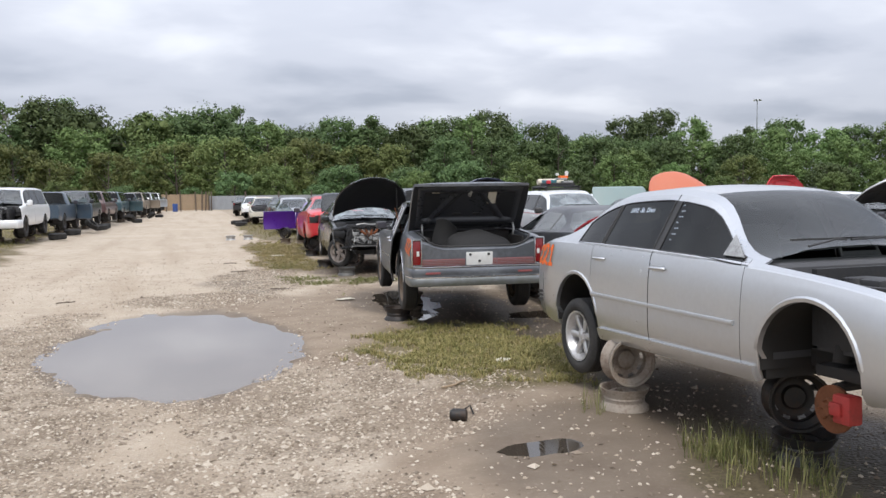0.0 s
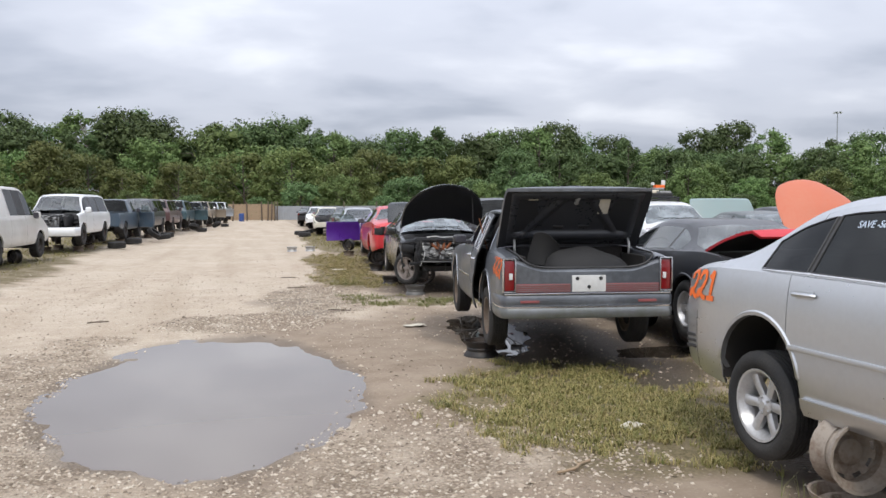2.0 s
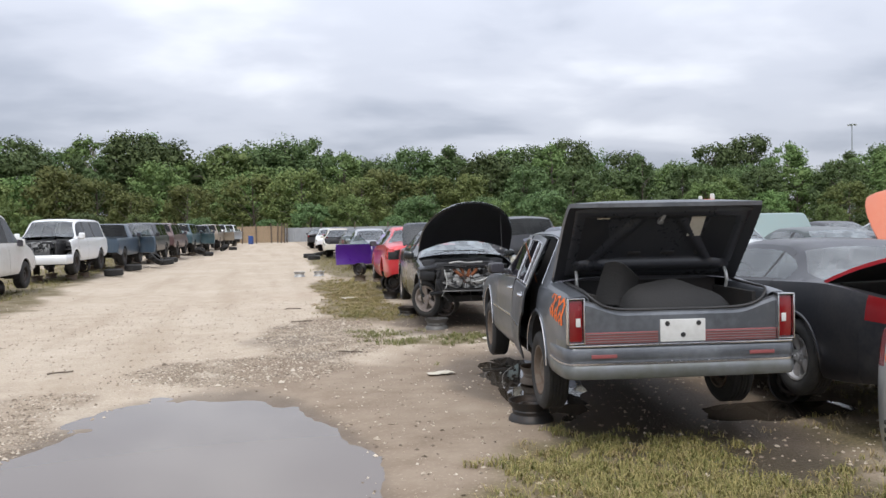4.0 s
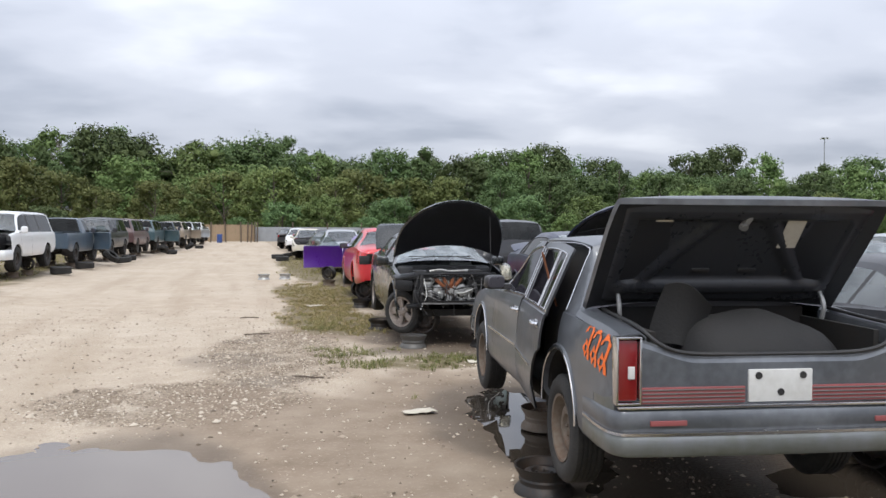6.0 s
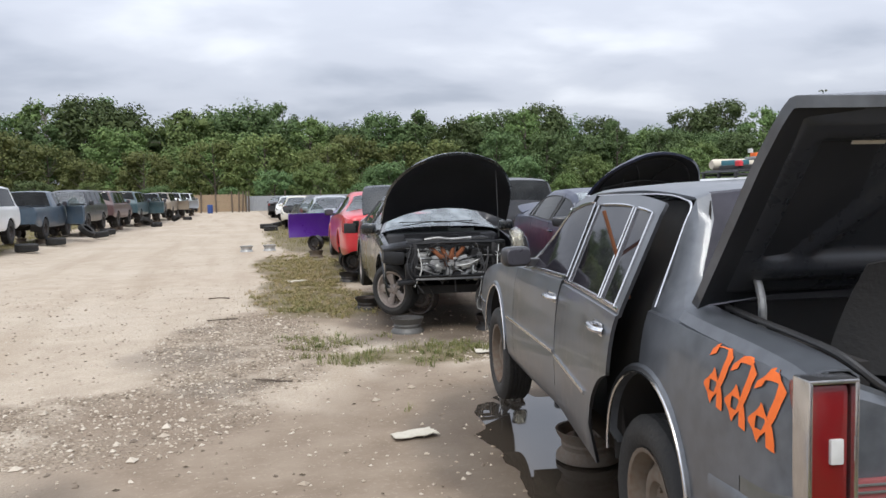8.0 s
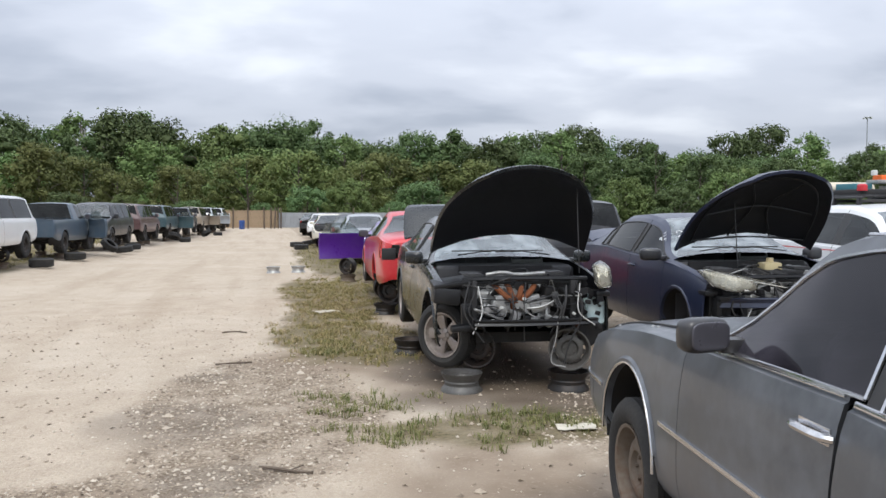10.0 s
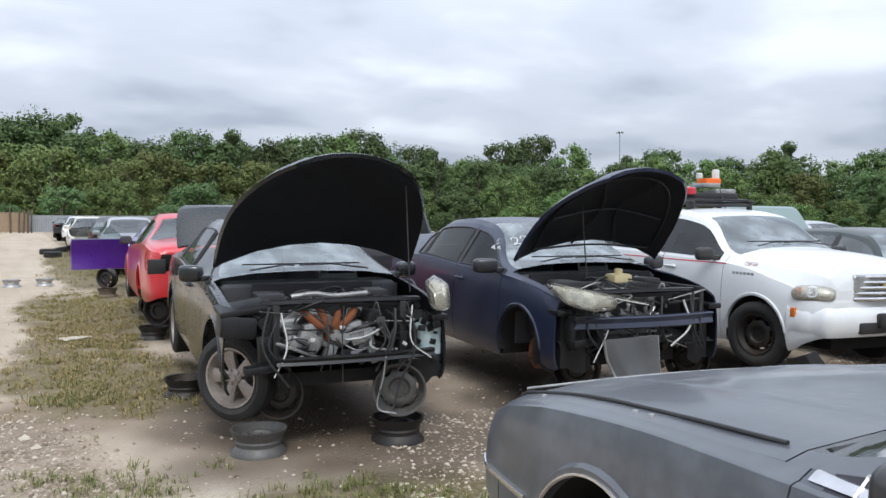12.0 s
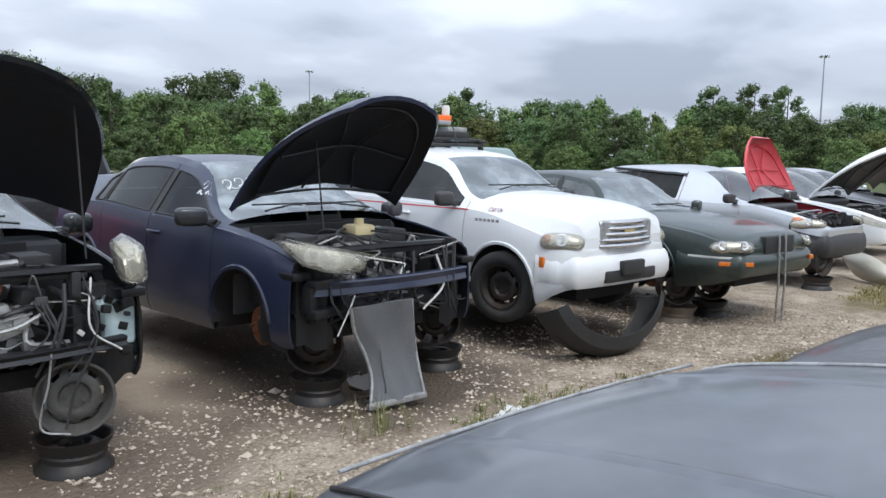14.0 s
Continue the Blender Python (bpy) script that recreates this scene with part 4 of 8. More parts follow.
def make_fence():
    f = tagged(new("wooden_fence"), "tall weathered wooden board fence with dark posts", "fence")
    bm = bmesh.new()
    add_box(bm, (0, 0, 0.95), (0.14, 0.025, 1.9), None, 0.004)
    board = to_mesh("board", bm, WOOD, 0)
    for k in range(42):
        o = new("board", board)
        o.parent = f
        o.matrix_basis = pose(-4.2 + k * 0.145, 98 + 0.01 * (k % 2), 0.10 + 0.04 * math.sin(k * 2.1))
    bm = bmesh.new()
    add_tube(bm, [(0, 0, 0), (0.02, 0, 2.3)], [0.08, 0.07], 8)
    post = to_mesh("post", bm, WOODD)
    for k, x in enumerate((-4.3, -2.9, -1.3, 0.4, 1.1, 1.5, 1.9)):
        o = new("post", post)
        o.parent = f
        o.matrix_basis = pose(x, 97.85, 0, 2 * math.sin(k * 3), 2 * math.cos(k * 5))
    g = tagged(new("metal_fence"), "grey corrugated metal sheet fence on posts", "fence")
    bm = bmesh.new()
    xs = np.arange(0, 1.0001, 0.05)
    lo = [bm.verts.new((x, 0.018 * math.sin(x * 40), 0.1)) for x in xs]
    hi = [bm.verts.new((x, 0.018 * math.sin(x * 40), 1.75)) for x in xs]
    for k in range(len(xs) - 1):
        bm.faces.new((lo[k], lo[k + 1], hi[k + 1], hi[k]))
    sheet = to_mesh("panel", bm, GALV)
    for k in range(14):
        o = new("panel", sheet)
        o.parent = g
        o.matrix_basis = pose(2.0 + k * 1.0, 99 + 0.02 * (k % 2), 0)
    for k in range(4):
        o = new("post", post)
        o.parent = g
        o.matrix_basis = pose(2.2 + k * 4, 98.8, 0)


make_fence()


def leaf_material(name, a, c):
    m, nt, b = nodes_of(name)
    N, K = nt.nodes.new, nt.links.new
    geo, ob, mix, hs = N("ShaderNodeNewGeometry"), N("ShaderNodeObjectInfo"), N("ShaderNodeMix"), N("ShaderNodeHueSaturation")
    mix.data_type = "RGBA"
    mix.inputs[6].default_value, mix.inputs[7].default_value = a, c
    K(geo.outputs["Random Per Island"], mix.inputs[0])
    K(mix.outputs[2], hs.inputs["Color"])
    mr = N("ShaderNodeMapRange")
    mr.inputs[3].default_value, mr.inputs[4].default_value = 0.70, 1.30
    K(ob.outputs["Random"], mr.inputs[0]), K(mr.outputs[0], hs.inputs["Value"])
    m2 = N("ShaderNodeMapRange")
    m2.inputs[3].default_value, m2.inputs[4].default_value = 0.485, 0.525
    K(ob.outputs["Random"], m2.inputs[0]), K(m2.outputs[0], hs.inputs["Hue"])
    K(hs.outputs[0], b.inputs["Base Color"])
    set_in(b, Roughness=0.7)
    b.inputs["Specular IOR Level"].default_value = 0.2
    b.inputs["Transmission Weight"].default_value = 0.0
    return m


LEAVES = [leaf_material("dark_green_leaves", (0.062, 0.098, 0.036, 1), (0.128, 0.172, 0.066, 1)),
          leaf_material("light_green_leaves", (0.090, 0.138, 0.042, 1), (0.170, 0.222, 0.076, 1)),
          leaf_material("yellowing_leaves", (0.098, 0.124, 0.038, 1), (0.185, 0.205, 0.070, 1))]
BARK = varied("bark", (0.11, 0.09, 0.07, 1), (0.05, 0.04, 0.03, 1), 0.7, 0.95, 0, 3, 20, 0, 0.4)


def make_tree(seed, H, Rc, base, leaves, size, mat, clumps=90, lobe=0.2, peak=0.42, gap=0.0):
    """A trunk with limbs and a crown of many uneven leafy clumps, each set with small leaf sprays."""
    rnd = random.Random(seed)
    t = new("tree")
    bm = bmesh.new()
    lean = [rnd.uniform(-0.4, 0.4) for _ in range(2)]
    add_tube(bm, curve_pts([(0, 0, -0.1), (lean[0] * 0.4, lean[1] * 0.3, H * 0.3), (lean[0], lean[1], H * 0.65), (lean[0] * 1.1, lean[1] * 1.3, H * 0.95)], 3), [0.26 - 0.024 * k for k in range(10)], 7)
    boughs = [(rnd.uniform(0, 6.283), rnd.uniform(0.7, 1.15)) for _ in range(8)]
    spots = []
    for k in range(clumps):
        f = ((k + rnd.random()) / clumps) ** 0.9
        z = base + (H - base) * 0.95 * f
        prof = max(0.03, 1 - (abs(f - peak) / (1.05 - peak if f > peak else peak + 0.35)) ** 2.6) ** 0.6
        a, far = rnd.choice(boughs)
        a += rnd.gauss(0, 0.35)
        q = Rc * prof * far * math.sqrt(rnd.uniform(0.08, 1.0))
        r = Rc * lobe * rnd.uniform(0.55, 1.35)
        spots.append((q * math.cos(a) + lean[0] * f, q * math.sin(a) + lean[1] * f, z + rnd.gauss(0, 0.25), r))
        if k % 5 == 0:
            add_tube(bm, [(lean[0] * f * 0.7, lean[1] * f * 0.7, max(z - q * 0.7, H * 0.15)), (spots[-1][0] * 0.6, spots[-1][1] * 0.6, z - 0.1 * q), spots[-1][:3]], [0.09, 0.06, 0.02], 5)
    part("trunk", bm, BARK, t)
    V, F = [], []
    ico = bmesh.new()
    bmesh.ops.create_icosphere(ico, subdivisions=1, radius=1)
    ball = [v.co.copy() for v in ico.verts], [tuple(v.index for v in f.verts) for f in ico.faces]
    ico.free()
    for cx, cy, cz, r in spots[::2]:
        i = len(V)
        for v in ball[0]:
            k = r * rnd.uniform(0.30, 0.72) * (1 - gap)
            V.append(Vector((cx + v.x * k, cy + v.y * k, cz + v.z * k * 0.8 - 0.25 * r)))
        F += [tuple(i + n for n in f) for f in ball[1]]
    for n in range(leaves):
        cx, cy, cz, r = spots[n % len(spots)]
        u, v, w = rnd.gauss(0, 1), rnd.gauss(0, 1), rnd.gauss(0.12, 0.85)
        ln = math.sqrt(u * u + v * v + w * w) + 1e-6
        q = r * rnd.uniform(0.45, 1.0) ** 0.6 * (1.55 if rnd.random() < 0.12 else 1.12) / ln
        c = Vector((cx + u * q, cy + v * q, cz + w * q * 0.8))
        nrm = Vector((u / ln + rnd.gauss(0, 0.5), v / ln + rnd.gauss(0, 0.5), w / ln + 0.35 + rnd.gauss(0, 0.5))).normalized()
        a = nrm.orthogonal().normalized()
        a.rotate(Matrix.Rotation(rnd.uniform(0, 6.28), 3, nrm))
        b2 = nrm.cross(a)
        s = size * rnd.uniform(0.55, 1.3)
        i = len(V)
        V += [c - a * s, c + a * s * 0.6 - b2 * s * 0.6, c + a * s * 0.5 + b2 * s * 0.7]
        F.append((i, i + 1, i + 2))
    me = bpy.data.meshes.new("crown")
    me.from_pydata(V, [], F)
    me.materials.append(mat)
    o = new("crown", me)
    o.parent = t
    return t


def make_woods():
    rnd = random.Random(5)
    kinds = []
    for seed, H, Rc, base, n, s, mt, cl, lo, pk, gp in ((1, 14.5, 6.2, 1.0, 8800, 0.27, 0, 120, 0.20, 0.50, 0), (2, 15.5, 5.6, 1.5, 8800, 0.27, 0, 120, 0.21, 0.55, 0), (3, 13.0, 6.4, 0.6, 8800, 0.27, 1, 115, 0.19, 0.52, 0), (4, 10, 5.8, 0.3, 7800, 0.27, 1, 100, 0.20, 0.48, 0), (5, 15.8, 3.6, 5.5, 3600, 0.27, 0, 46, 0.26, 0.5, 0.4), (6, 8.5, 5.8, 0.2, 7800, 0.27, 0, 100, 0.20, 0.50, 0), (7, 12.0, 5.8, 0.5, 7800, 0.27, 2, 100, 0.20, 0.50, 0), (8, 15.5, 4.6, 1.0, 7000, 0.27, 1, 96, 0.23, 0.40, 0.1)):
        kinds.append(make_tree(seed, H, Rc, base, n, s, LEAVES[mt], cl, lo, pk, gp))
    label = ["tall leafy green broadleaf tree in the wood edge", "dense dark green tree in the wood edge", "light green leafy tree at the yard edge", "low bushy green tree behind the fence", "tall thin tree with an open crown", "thick dark green bush at the wood edge", "yellowing leafy tree in the wood edge", "slender pale green tree in the wood edge"]
    for k, t in enumerate(kinds):
        tagged(t, label[k], "tree", "trees of the wood edge")
    used = set()

    def put(k, x, y, sc, turn):
        if k not in used:
            used.add(k)
            o = kinds[k]
        else:
            o = copy_thing(kinds[k], Matrix())
        o.matrix_basis = pose(x, y, 0, 0, 0, turn) @ Matrix.Diagonal((sc, sc, sc, 1))

    for row, (rad, gap, pick, smin, smax) in enumerate(((106, 6.5, (5, 3, 5), 0.34, 0.58), (117, 8.6, (5, 3, 6, 5, 3), 0.55, 0.85), (134, 8.0, (2, 0, 3, 6, 2, 0), 0.68, 0.94), (150, 5.6, (0, 1, 7, 4, 2, 1, 0, 7), 0.72, 1.12), (166, 5.8, (1, 0, 2, 7, 1, 4), 0.82, 1.20))):
        a = -22.0
        while a < 84:
            sc = rnd.uniform(smin, smax)
            sc *= (1.0 + 0.045 * row) * (1.0 - 0.12 * step(a, 0, 16) - 0.10 * step(a, 18, 28) - 0.04 * step(a, 36, 44) - 0.08 * step(a, 44, 56))
            r = rad + rnd.uniform(-7, 7)
            k = rnd.choice(pick)
            put(k, r * math.sin(radians(a)), r * math.cos(radians(a)) + 4, sc, rnd.uniform(0, 360))
            a += math.degrees(gap / rad) * rnd.uniform(0.7, 1.3)
    # trees that stand out of the line
    for k, az, r, sc in ((1, 33.7, 178, 1.24), (4, -2.9, 165, 1.12), (4, -0.6, 162, 1.05), (4, -12.0, 160, 0.98), (7, 17.4, 170, 1.14), (4, 66, 158, 1.0), (4, 68.5, 158, 1.02), (4, 70.5, 160, 1.0)):
        put(k, r * math.sin(radians(az)), r * math.cos(radians(az)) + 4, sc, az * 7)


make_woods()


def make_bare_tree(x, y, H):
    rnd = random.Random(11)
    bm = bmesh.new()

    def grow(p, d, ln, r, lv):
        q = p + d * ln
        add_tube(bm, [p, p + d * ln * 0.5 + Vector((rnd.uniform(-1, 1), rnd.uniform(-1, 1), 0)) * ln * 0.05, q], [r, r * 0.8, r * 0.6], 5)
        if lv:
            for _ in range(3):
                e = (d + Vector((rnd.uniform(-0.6, 0.6), rnd.uniform(-0.6, 0.6), rnd.uniform(-0.1, 0.4)))).normalized()
                grow(q, e, ln * rnd.uniform(0.5, 0.75), r * 0.55, lv - 1)

    grow(Vector((0, 0, 0)), Vector((0, 0, 1)), H * 0.45, 0.2, 4)
    t = tagged(new("dead_tree"), "bare leafless pale dead tree above the wood", "tree")
    part("trunk", bm, varied("dead_wood", (0.30, 0.27, 0.24, 1), (0.15, 0.13, 0.11, 1), 0.5, 0.9), t)
    t.matrix_basis = pose(x, y, 0)


make_bare_tree(-29.0, 160, 17.5)


def make_mast(x, y, H):
    bm = bmesh.new()
    add_tube(bm, [(0, 0, 0), (0, 0, H)], [0.35, 0.14], 10)
    t = tagged(new("high_mast_light"), "tall grey high-mast light pole beyond the trees", "light pole", "high-mast lights")
    part("pole", bm, GALV, t)
    bm = bmesh.new()
    add_lathe(bm, [(0.2, -0.1), (1.3, -0.1), (1.35, 0.0), (1.3, 0.1), (0.2, 0.1)], 16, pose(0, 0, H, 90), closed=True)
    r = part("ring", bm, GALV, t)
    for k in range(6):
        b = bmesh.new()
        a = k * math.pi / 3
        add_box(b, (1.25 * math.cos(a), 1.25 * math.sin(a), H - 0.25), (0.5, 0.5, 0.35), pose(0, 0, 0, 0, 0, math.degrees(a)), 0.06)
        part("lamp_head", b, WHITEPL, t)
    t.matrix_basis = pose(x, y, 0)


make_mast(194.0, 237.0, 33.2)
make_mast(253.0, 79.0, 34.0)

# ================= the vehicles near the lane =================
SILVER = paint("silver_paint", (0.56, 0.57, 0.58, 1), 0.30, 0.12, 0.88, 0.5)
GREY = varied("weathered_grey_paint", (0.088, 0.095, 0.106, 1), (0.215, 0.23, 0.25, 1), 0.72, 0.36, 0.25, 2.2, 16, 0.35, 0.0, 0.43, 0.74, 0.2)
BLACKP = paint("black_paint", (0.007, 0.009, 0.009, 1), 0.22, 0.02, 0.0, 0.5)
NAVY = paint("navy_paint", (0.016, 0.022, 0.050, 1), 0.34, 0.05, 0.1, 0.4)
WHITE = paint("white_paint", (0.72, 0.73, 0.73, 1), 0.35, 0.16, 0, 0.5)
GREEN = paint("dark_green_paint", (0.016, 0.027, 0.022, 1), 0.32, 0.08, 0.05, 0.45)
RED = paint("red_paint", (0.56, 0.018, 0.028, 1), 0.30, 0.16, 0.1, 0.7, (0.60, 0.12, 0.12, 1))
PURPLE = paint("purple_paint", (0.085, 0.018, 0.24, 1), 0.30, 0.12, 0.2, 0.7)
DARKG = paint("charcoal_paint", (0.020, 0.021, 0.025, 1), 0.34, 0.12, 0.2, 0.35)
ORANGEP = varied("faded_orange_paint", (0.50, 0.135, 0.065, 1), (0.50, 0.20, 0.12, 1), 0.6, 0.5, 0, 1.2, 16)
TEALP = paint("grey_teal_paint", (0.20, 0.27, 0.26, 1), 0.45, 0.25, 0, 0.3)
PINKHOOD = varied("red_hood_underside", (0.42, 0.035, 0.045, 1), (0.22, 0.02, 0.025, 1), 0.6, 0.55, 0, 6, 30)
STRIPE = varied("dull_red_band", (0.27, 0.075, 0.075, 1), (0.20, 0.09, 0.085, 1), 0.6, 0.5, 0, 4, 30)
GREYBUMP = varied("dirty_silver_bumper", (0.20, 0.21, 0.215, 1), (0.09, 0.095, 0.05, 1), 0.8, 0.35, 0.5, 1.5, 10, 0.2)

SEDAN = dict(W=0.92, wb=2.81, xf=2.43, xr=-2.66, R=0.34, arch=0.395, cowl=1.12, hdr=0.28, rh=-1.02, deck=-1.72, wr=0.58,
             top=[(2.43, 0.66), (2.36, 0.74), (1.8, 0.90), (1.12, 1.00), (0.28, 1.40), (-0.25, 1.475), (-0.7, 1.465), (-1.02, 1.40), (-1.72, 1.12), (-2.4, 1.08), (-2.6, 1.04), (-2.66, 0.94)],
             belt=[(2.43, 0.60), (1.8, 0.80), (1.12, 0.90), (0, 0.95), (-1.2, 1.0), (-1.8, 1.02), (-2.66, 0.94)],
             doors=((0.0, 1.02), (-0.98, 0.0)), windows=((0.06, 1.0), (-0.78, -0.02), (-1.18, -0.82)), bumpers=(2.05, -2.30))


def spec(**kw):
    d = dict(SEDAN)
    d.update(kw)
    return d


def engine(car, x0, x1, z0, z1, w, seed, manifold=False, cap=None):
    """What fills an open engine bay: block, covers, tanks, strut towers, hoses and wiring."""
    rnd = random.Random(seed)
    r = car.root
    xm = (x0 + x1) / 2
    b = bmesh.new()
    add_box(b, (xm, 0, z0 + 0.02), (x1 - x0, 2 * w, 0.05))
    add_box(b, (x0 + 0.02, 0, (z0 + z1) / 2), (0.04, 2 * w, z1 - z0))
    for s in (1, -1):
        add_box(b, (xm, s * (w - 0.02), (z0 + z1) / 2 - 0.03), (x1 - x0, 0.05, (z1 - z0) * 0.8), None, 0.01)
        add_lathe(b, [(0.0, 0.05), (0.05, 0.05), (0.06, 0.02), (0.12, 0.0), (0.13, -0.2)], 18, pose(x0 + 0.18, s * (w - 0.16), z1 - 0.10, 90))
    part("engine_bay", b, BAY, r)
    b = bmesh.new()
    add_box(b, (xm - 0.02, 0.02, z0 + 0.20), (0.36, 0.56, 0.36), None, 0.03)
    add_box(b, (xm - 0.02, 0.02, z1 - 0.17), (0.30, 0.50, 0.12), None, 0.03)
    add_box(b, (xm + 0.06, -0.32, z0 + 0.16), (0.26, 0.28, 0.28), None, 0.05)
    for k in range(4):
        add_lathe(b, [(0, 0.10), (0.045, 0.1), (0.05, 0.0)], 12, pose(xm + 0.18, -0.2 + 0.14 * k, z0 + 0.2, 0, 0, -90))
    for k in range(14):
        add_box(b, (xm + rnd.uniform(0.1, 0.22), rnd.uniform(-0.3, 0.3), z0 + rnd.uniform(0.05, 0.45)), (0.06, rnd.uniform(0.04, 0.12), rnd.uniform(0.03, 0.1)), pose(0, 0, 0, rnd.uniform(-20, 20)), 0.008)
    part("engine_block", b, ALU, r, "grimy cast aluminium engine block")
    b = bmesh.new()
    add_box(b, (xm - 0.12, 0.05, z1 - 0.10), (0.26, 0.6, 0.06), None, 0.02)
    add_box(b, (x0 + 0.25, 0.44, z1 - 0.14), (0.24, 0.18, 0.2), None, 0.015)
    add_box(b, (x0 + 0.22, -0.42, z1 - 0.13), (0.3, 0.22, 0.16), None, 0.03)
    for k in range(16):
        add_box(b, (rnd.uniform(x0 + 0.1, x1 - 0.06), rnd.uniform(-w + 0.12, w - 0.12), z1 - rnd.uniform(0.1, 0.28)), (rnd.uniform(0.05, 0.14), rnd.uniform(0.05, 0.14), rnd.uniform(0.03, 0.09)), pose(0, 0, 0, rnd.uniform(-15, 15), rnd.uniform(-15, 15), rnd.uniform(0, 90)), 0.008)
    tagged(part("engine_clutter", b, BLACK, r), "", "", "", "stuff")
    for k in range(9):
        b = bmesh.new()
        p = [(rnd.uniform(x0 + 0.1, x1), rnd.uniform(-w + 0.1, w - 0.1), z1 - rnd.uniform(0.04, 0.4)) for _ in range(3)]
        p.insert(1, (p[0][0], p[0][1] * 0.6 + p[1][1] * 0.4, z1 - 0.05))
        add_tube(b, curve_pts(p, 6), rnd.choice((0.008, 0.012, 0.022)), 7)
        part("hose", b, rnd.choice((BLACK, NOSE, BLACK, ALU)), r)
    if cap:
        b = bmesh.new()
        add_box(b, (x0 + 0.28, cap, z1 - 0.06), (0.17, 0.2, 0.13), None, 0.03)
        add_lathe(b, [(0, 0.05), (0.035, 0.05), (0.04, 0.0)], 14, pose(x0 + 0.28, cap, z1, 90))
        part("coolant_tank", b, varied("aged_tank_plastic", (0.55, 0.46, 0.26, 1), (0.4, 0.32, 0.18, 1), 0.5, 0.5), r)


def wiper(car, s):
    x, z = car.S["cowl"] - 0.02, car.top(car.S["cowl"]) + 0.015
    b = bmesh.new()
    add_tube(b, [(x + 0.04, s * 0.5, z), (x - 0.05, s * 0.2, z + 0.035), (x - 0.04, s * 0.02 - 0.1, z + 0.03)], 0.007, 6)
    add_box(b, (x - 0.06, s * 0.2 - 0.05, z + 0.04), (0.015, 0.6, 0.012))
    part("wiper", b, BLACK, car.root)


def prop_rod(car, x, y, z0, z1):
    b = bmesh.new()
    add_tube(b, [(x, y, z0), (x - 0.12, y, z1)], 0.006, 6)
    part("prop_rod", b, BLACK, car.root)


HOODIN = varied("hood_felt", (0.0085, 0.009, 0.0115, 1), (0.020, 0.020, 0.022, 1), 0.5, 0.48, 0, 4, 50, 0, 0.2)
NOSE = varied("black_nose_frame", (0.0075, 0.008, 0.0095, 1), (0.035, 0.032, 0.028, 1), 0.35, 0.40, 0, 6, 50, 0, 0.15)

# ---- silver sedan ----
imp = Car("silver_sedan", "silver four-door sedan without front wheels, raised on old rims", "car", pose(3.66, 4.25, 0.37, 0, -2.0, -90), spec(
    paint=SILVER, tint=TINT, screen=glass("clean_dark_glass", (0.40, 0.44, 0.44, 1), 0.03, 0.07), hood="gone", xr=-2.47, bumpers=(2.05, -2.12), style=6, rim_mat=ALLOY, rim_r=0.225, droop=0.175, wheels=(0, 0, 1, 1), cowl=0.98, hdr=0.16, rh=-1.22, deck=-1.92, wr=0.60, plan_r=0.74,
    doors=((-0.20, 0.86), (-1.12, -0.20)), windows=((-0.13, 0.80), (-0.96, -0.21), (-1.42, -1.0)),
    caliper=varied("red_caliper", (0.36, 0.03, 0.025, 1), (0.1, 0.04, 0.03, 1), 0.6, 0.6, 0, 8, 40),
    lamps=(("headlight", 2.0, 2.40, 6, 9, LENS), ("taillight", -2.47, -2.30, 6, 9, REDLENS)), top=[(2.43, 0.66), (2.36, 0.74), (1.8, 0.90), (0.98, 1.01), (0.16, 1.41), (-0.35, 1.475), (-0.8, 1.465), (-1.22, 1.40), (-1.92, 1.10), (-2.36, 1.05), (-2.44, 1.00), (-2.47, 0.92)], belt=[(2.43, 0.60), (1.8, 0.80), (0.8, 0.905), (-0.15, 0.955), (-1.4, 1.0), (-1.9, 1.01), (-2.47, 0.92)]))
for s in (1, -1):
    imp.handle(-0.08, 0.845, s, SILVER)
    imp.handle(-0.97, 0.885, s, SILVER)
    imp.strip("side_moulding", -1.08, 0.80, lambda x: 0.556 - 0.02 * x, s, SILVER, 0.030, 0.020)
    imp.strip("window_trim", -1.42, 0.86, lambda x: imp.belt(x) + 0.020, s, CHROME, 0.012, 0.008)
    imp.strip("rocker_panel", -0.98, 0.98, lambda x: 0.245, s, SILVER, 0.10, 0.03)
engine(imp, 1.2, 2.15, 0.42, 0.90, 0.66, 3)
wiper(imp, 1), wiper(imp, -1)
imp.window_frames(BLACK, 0.005)
imp.ribbon("sprayed_number", digits("221"), -2.27, 0.79, 0.19, 0.18, -1, ORANGE, 0.035, "orange spray-painted number 221", 0.03)
imp.plate_text("SAVE -Se. Door", -0.80, 1.268, -1, 0.056, CHALK, "pale blue marker writing on the window glass")
b = bmesh.new()
for k in range(7):
    for q in range(2 if k % 3 else 1):
        zz = 1.06 + 0.042 * k
        xx = -0.06 + q * 0.028 - 0.10 * (zz - 1.06)
        add_box(b, (xx, -(imp.side_y(xx, zz) + 0.003), zz), (0.018, 0.002, 0.006), pose(0, 0, 0, 0, 20 * math.sin(k * 3 + q)))
tagged(part("marker_writing", b, CHALK, imp.root, "pale blue marker lines on the window glass"), "pale blue marker lines on the window glass", "", "", "stuff")
b = bmesh.new()
v = [b.verts.new((xx, -(imp.side_y(xx, zz) + 0.006), zz)) for xx, zz in ((0.80, 0.955), (0.60, 0.965), (0.61, 1.10), (0.64, 1.08))]
b.faces.new(v)
M = part("mirror_mount", b, ALU, imp.root, "bare mirror mount in the window corner", thick=0.01)
b = bmesh.new()
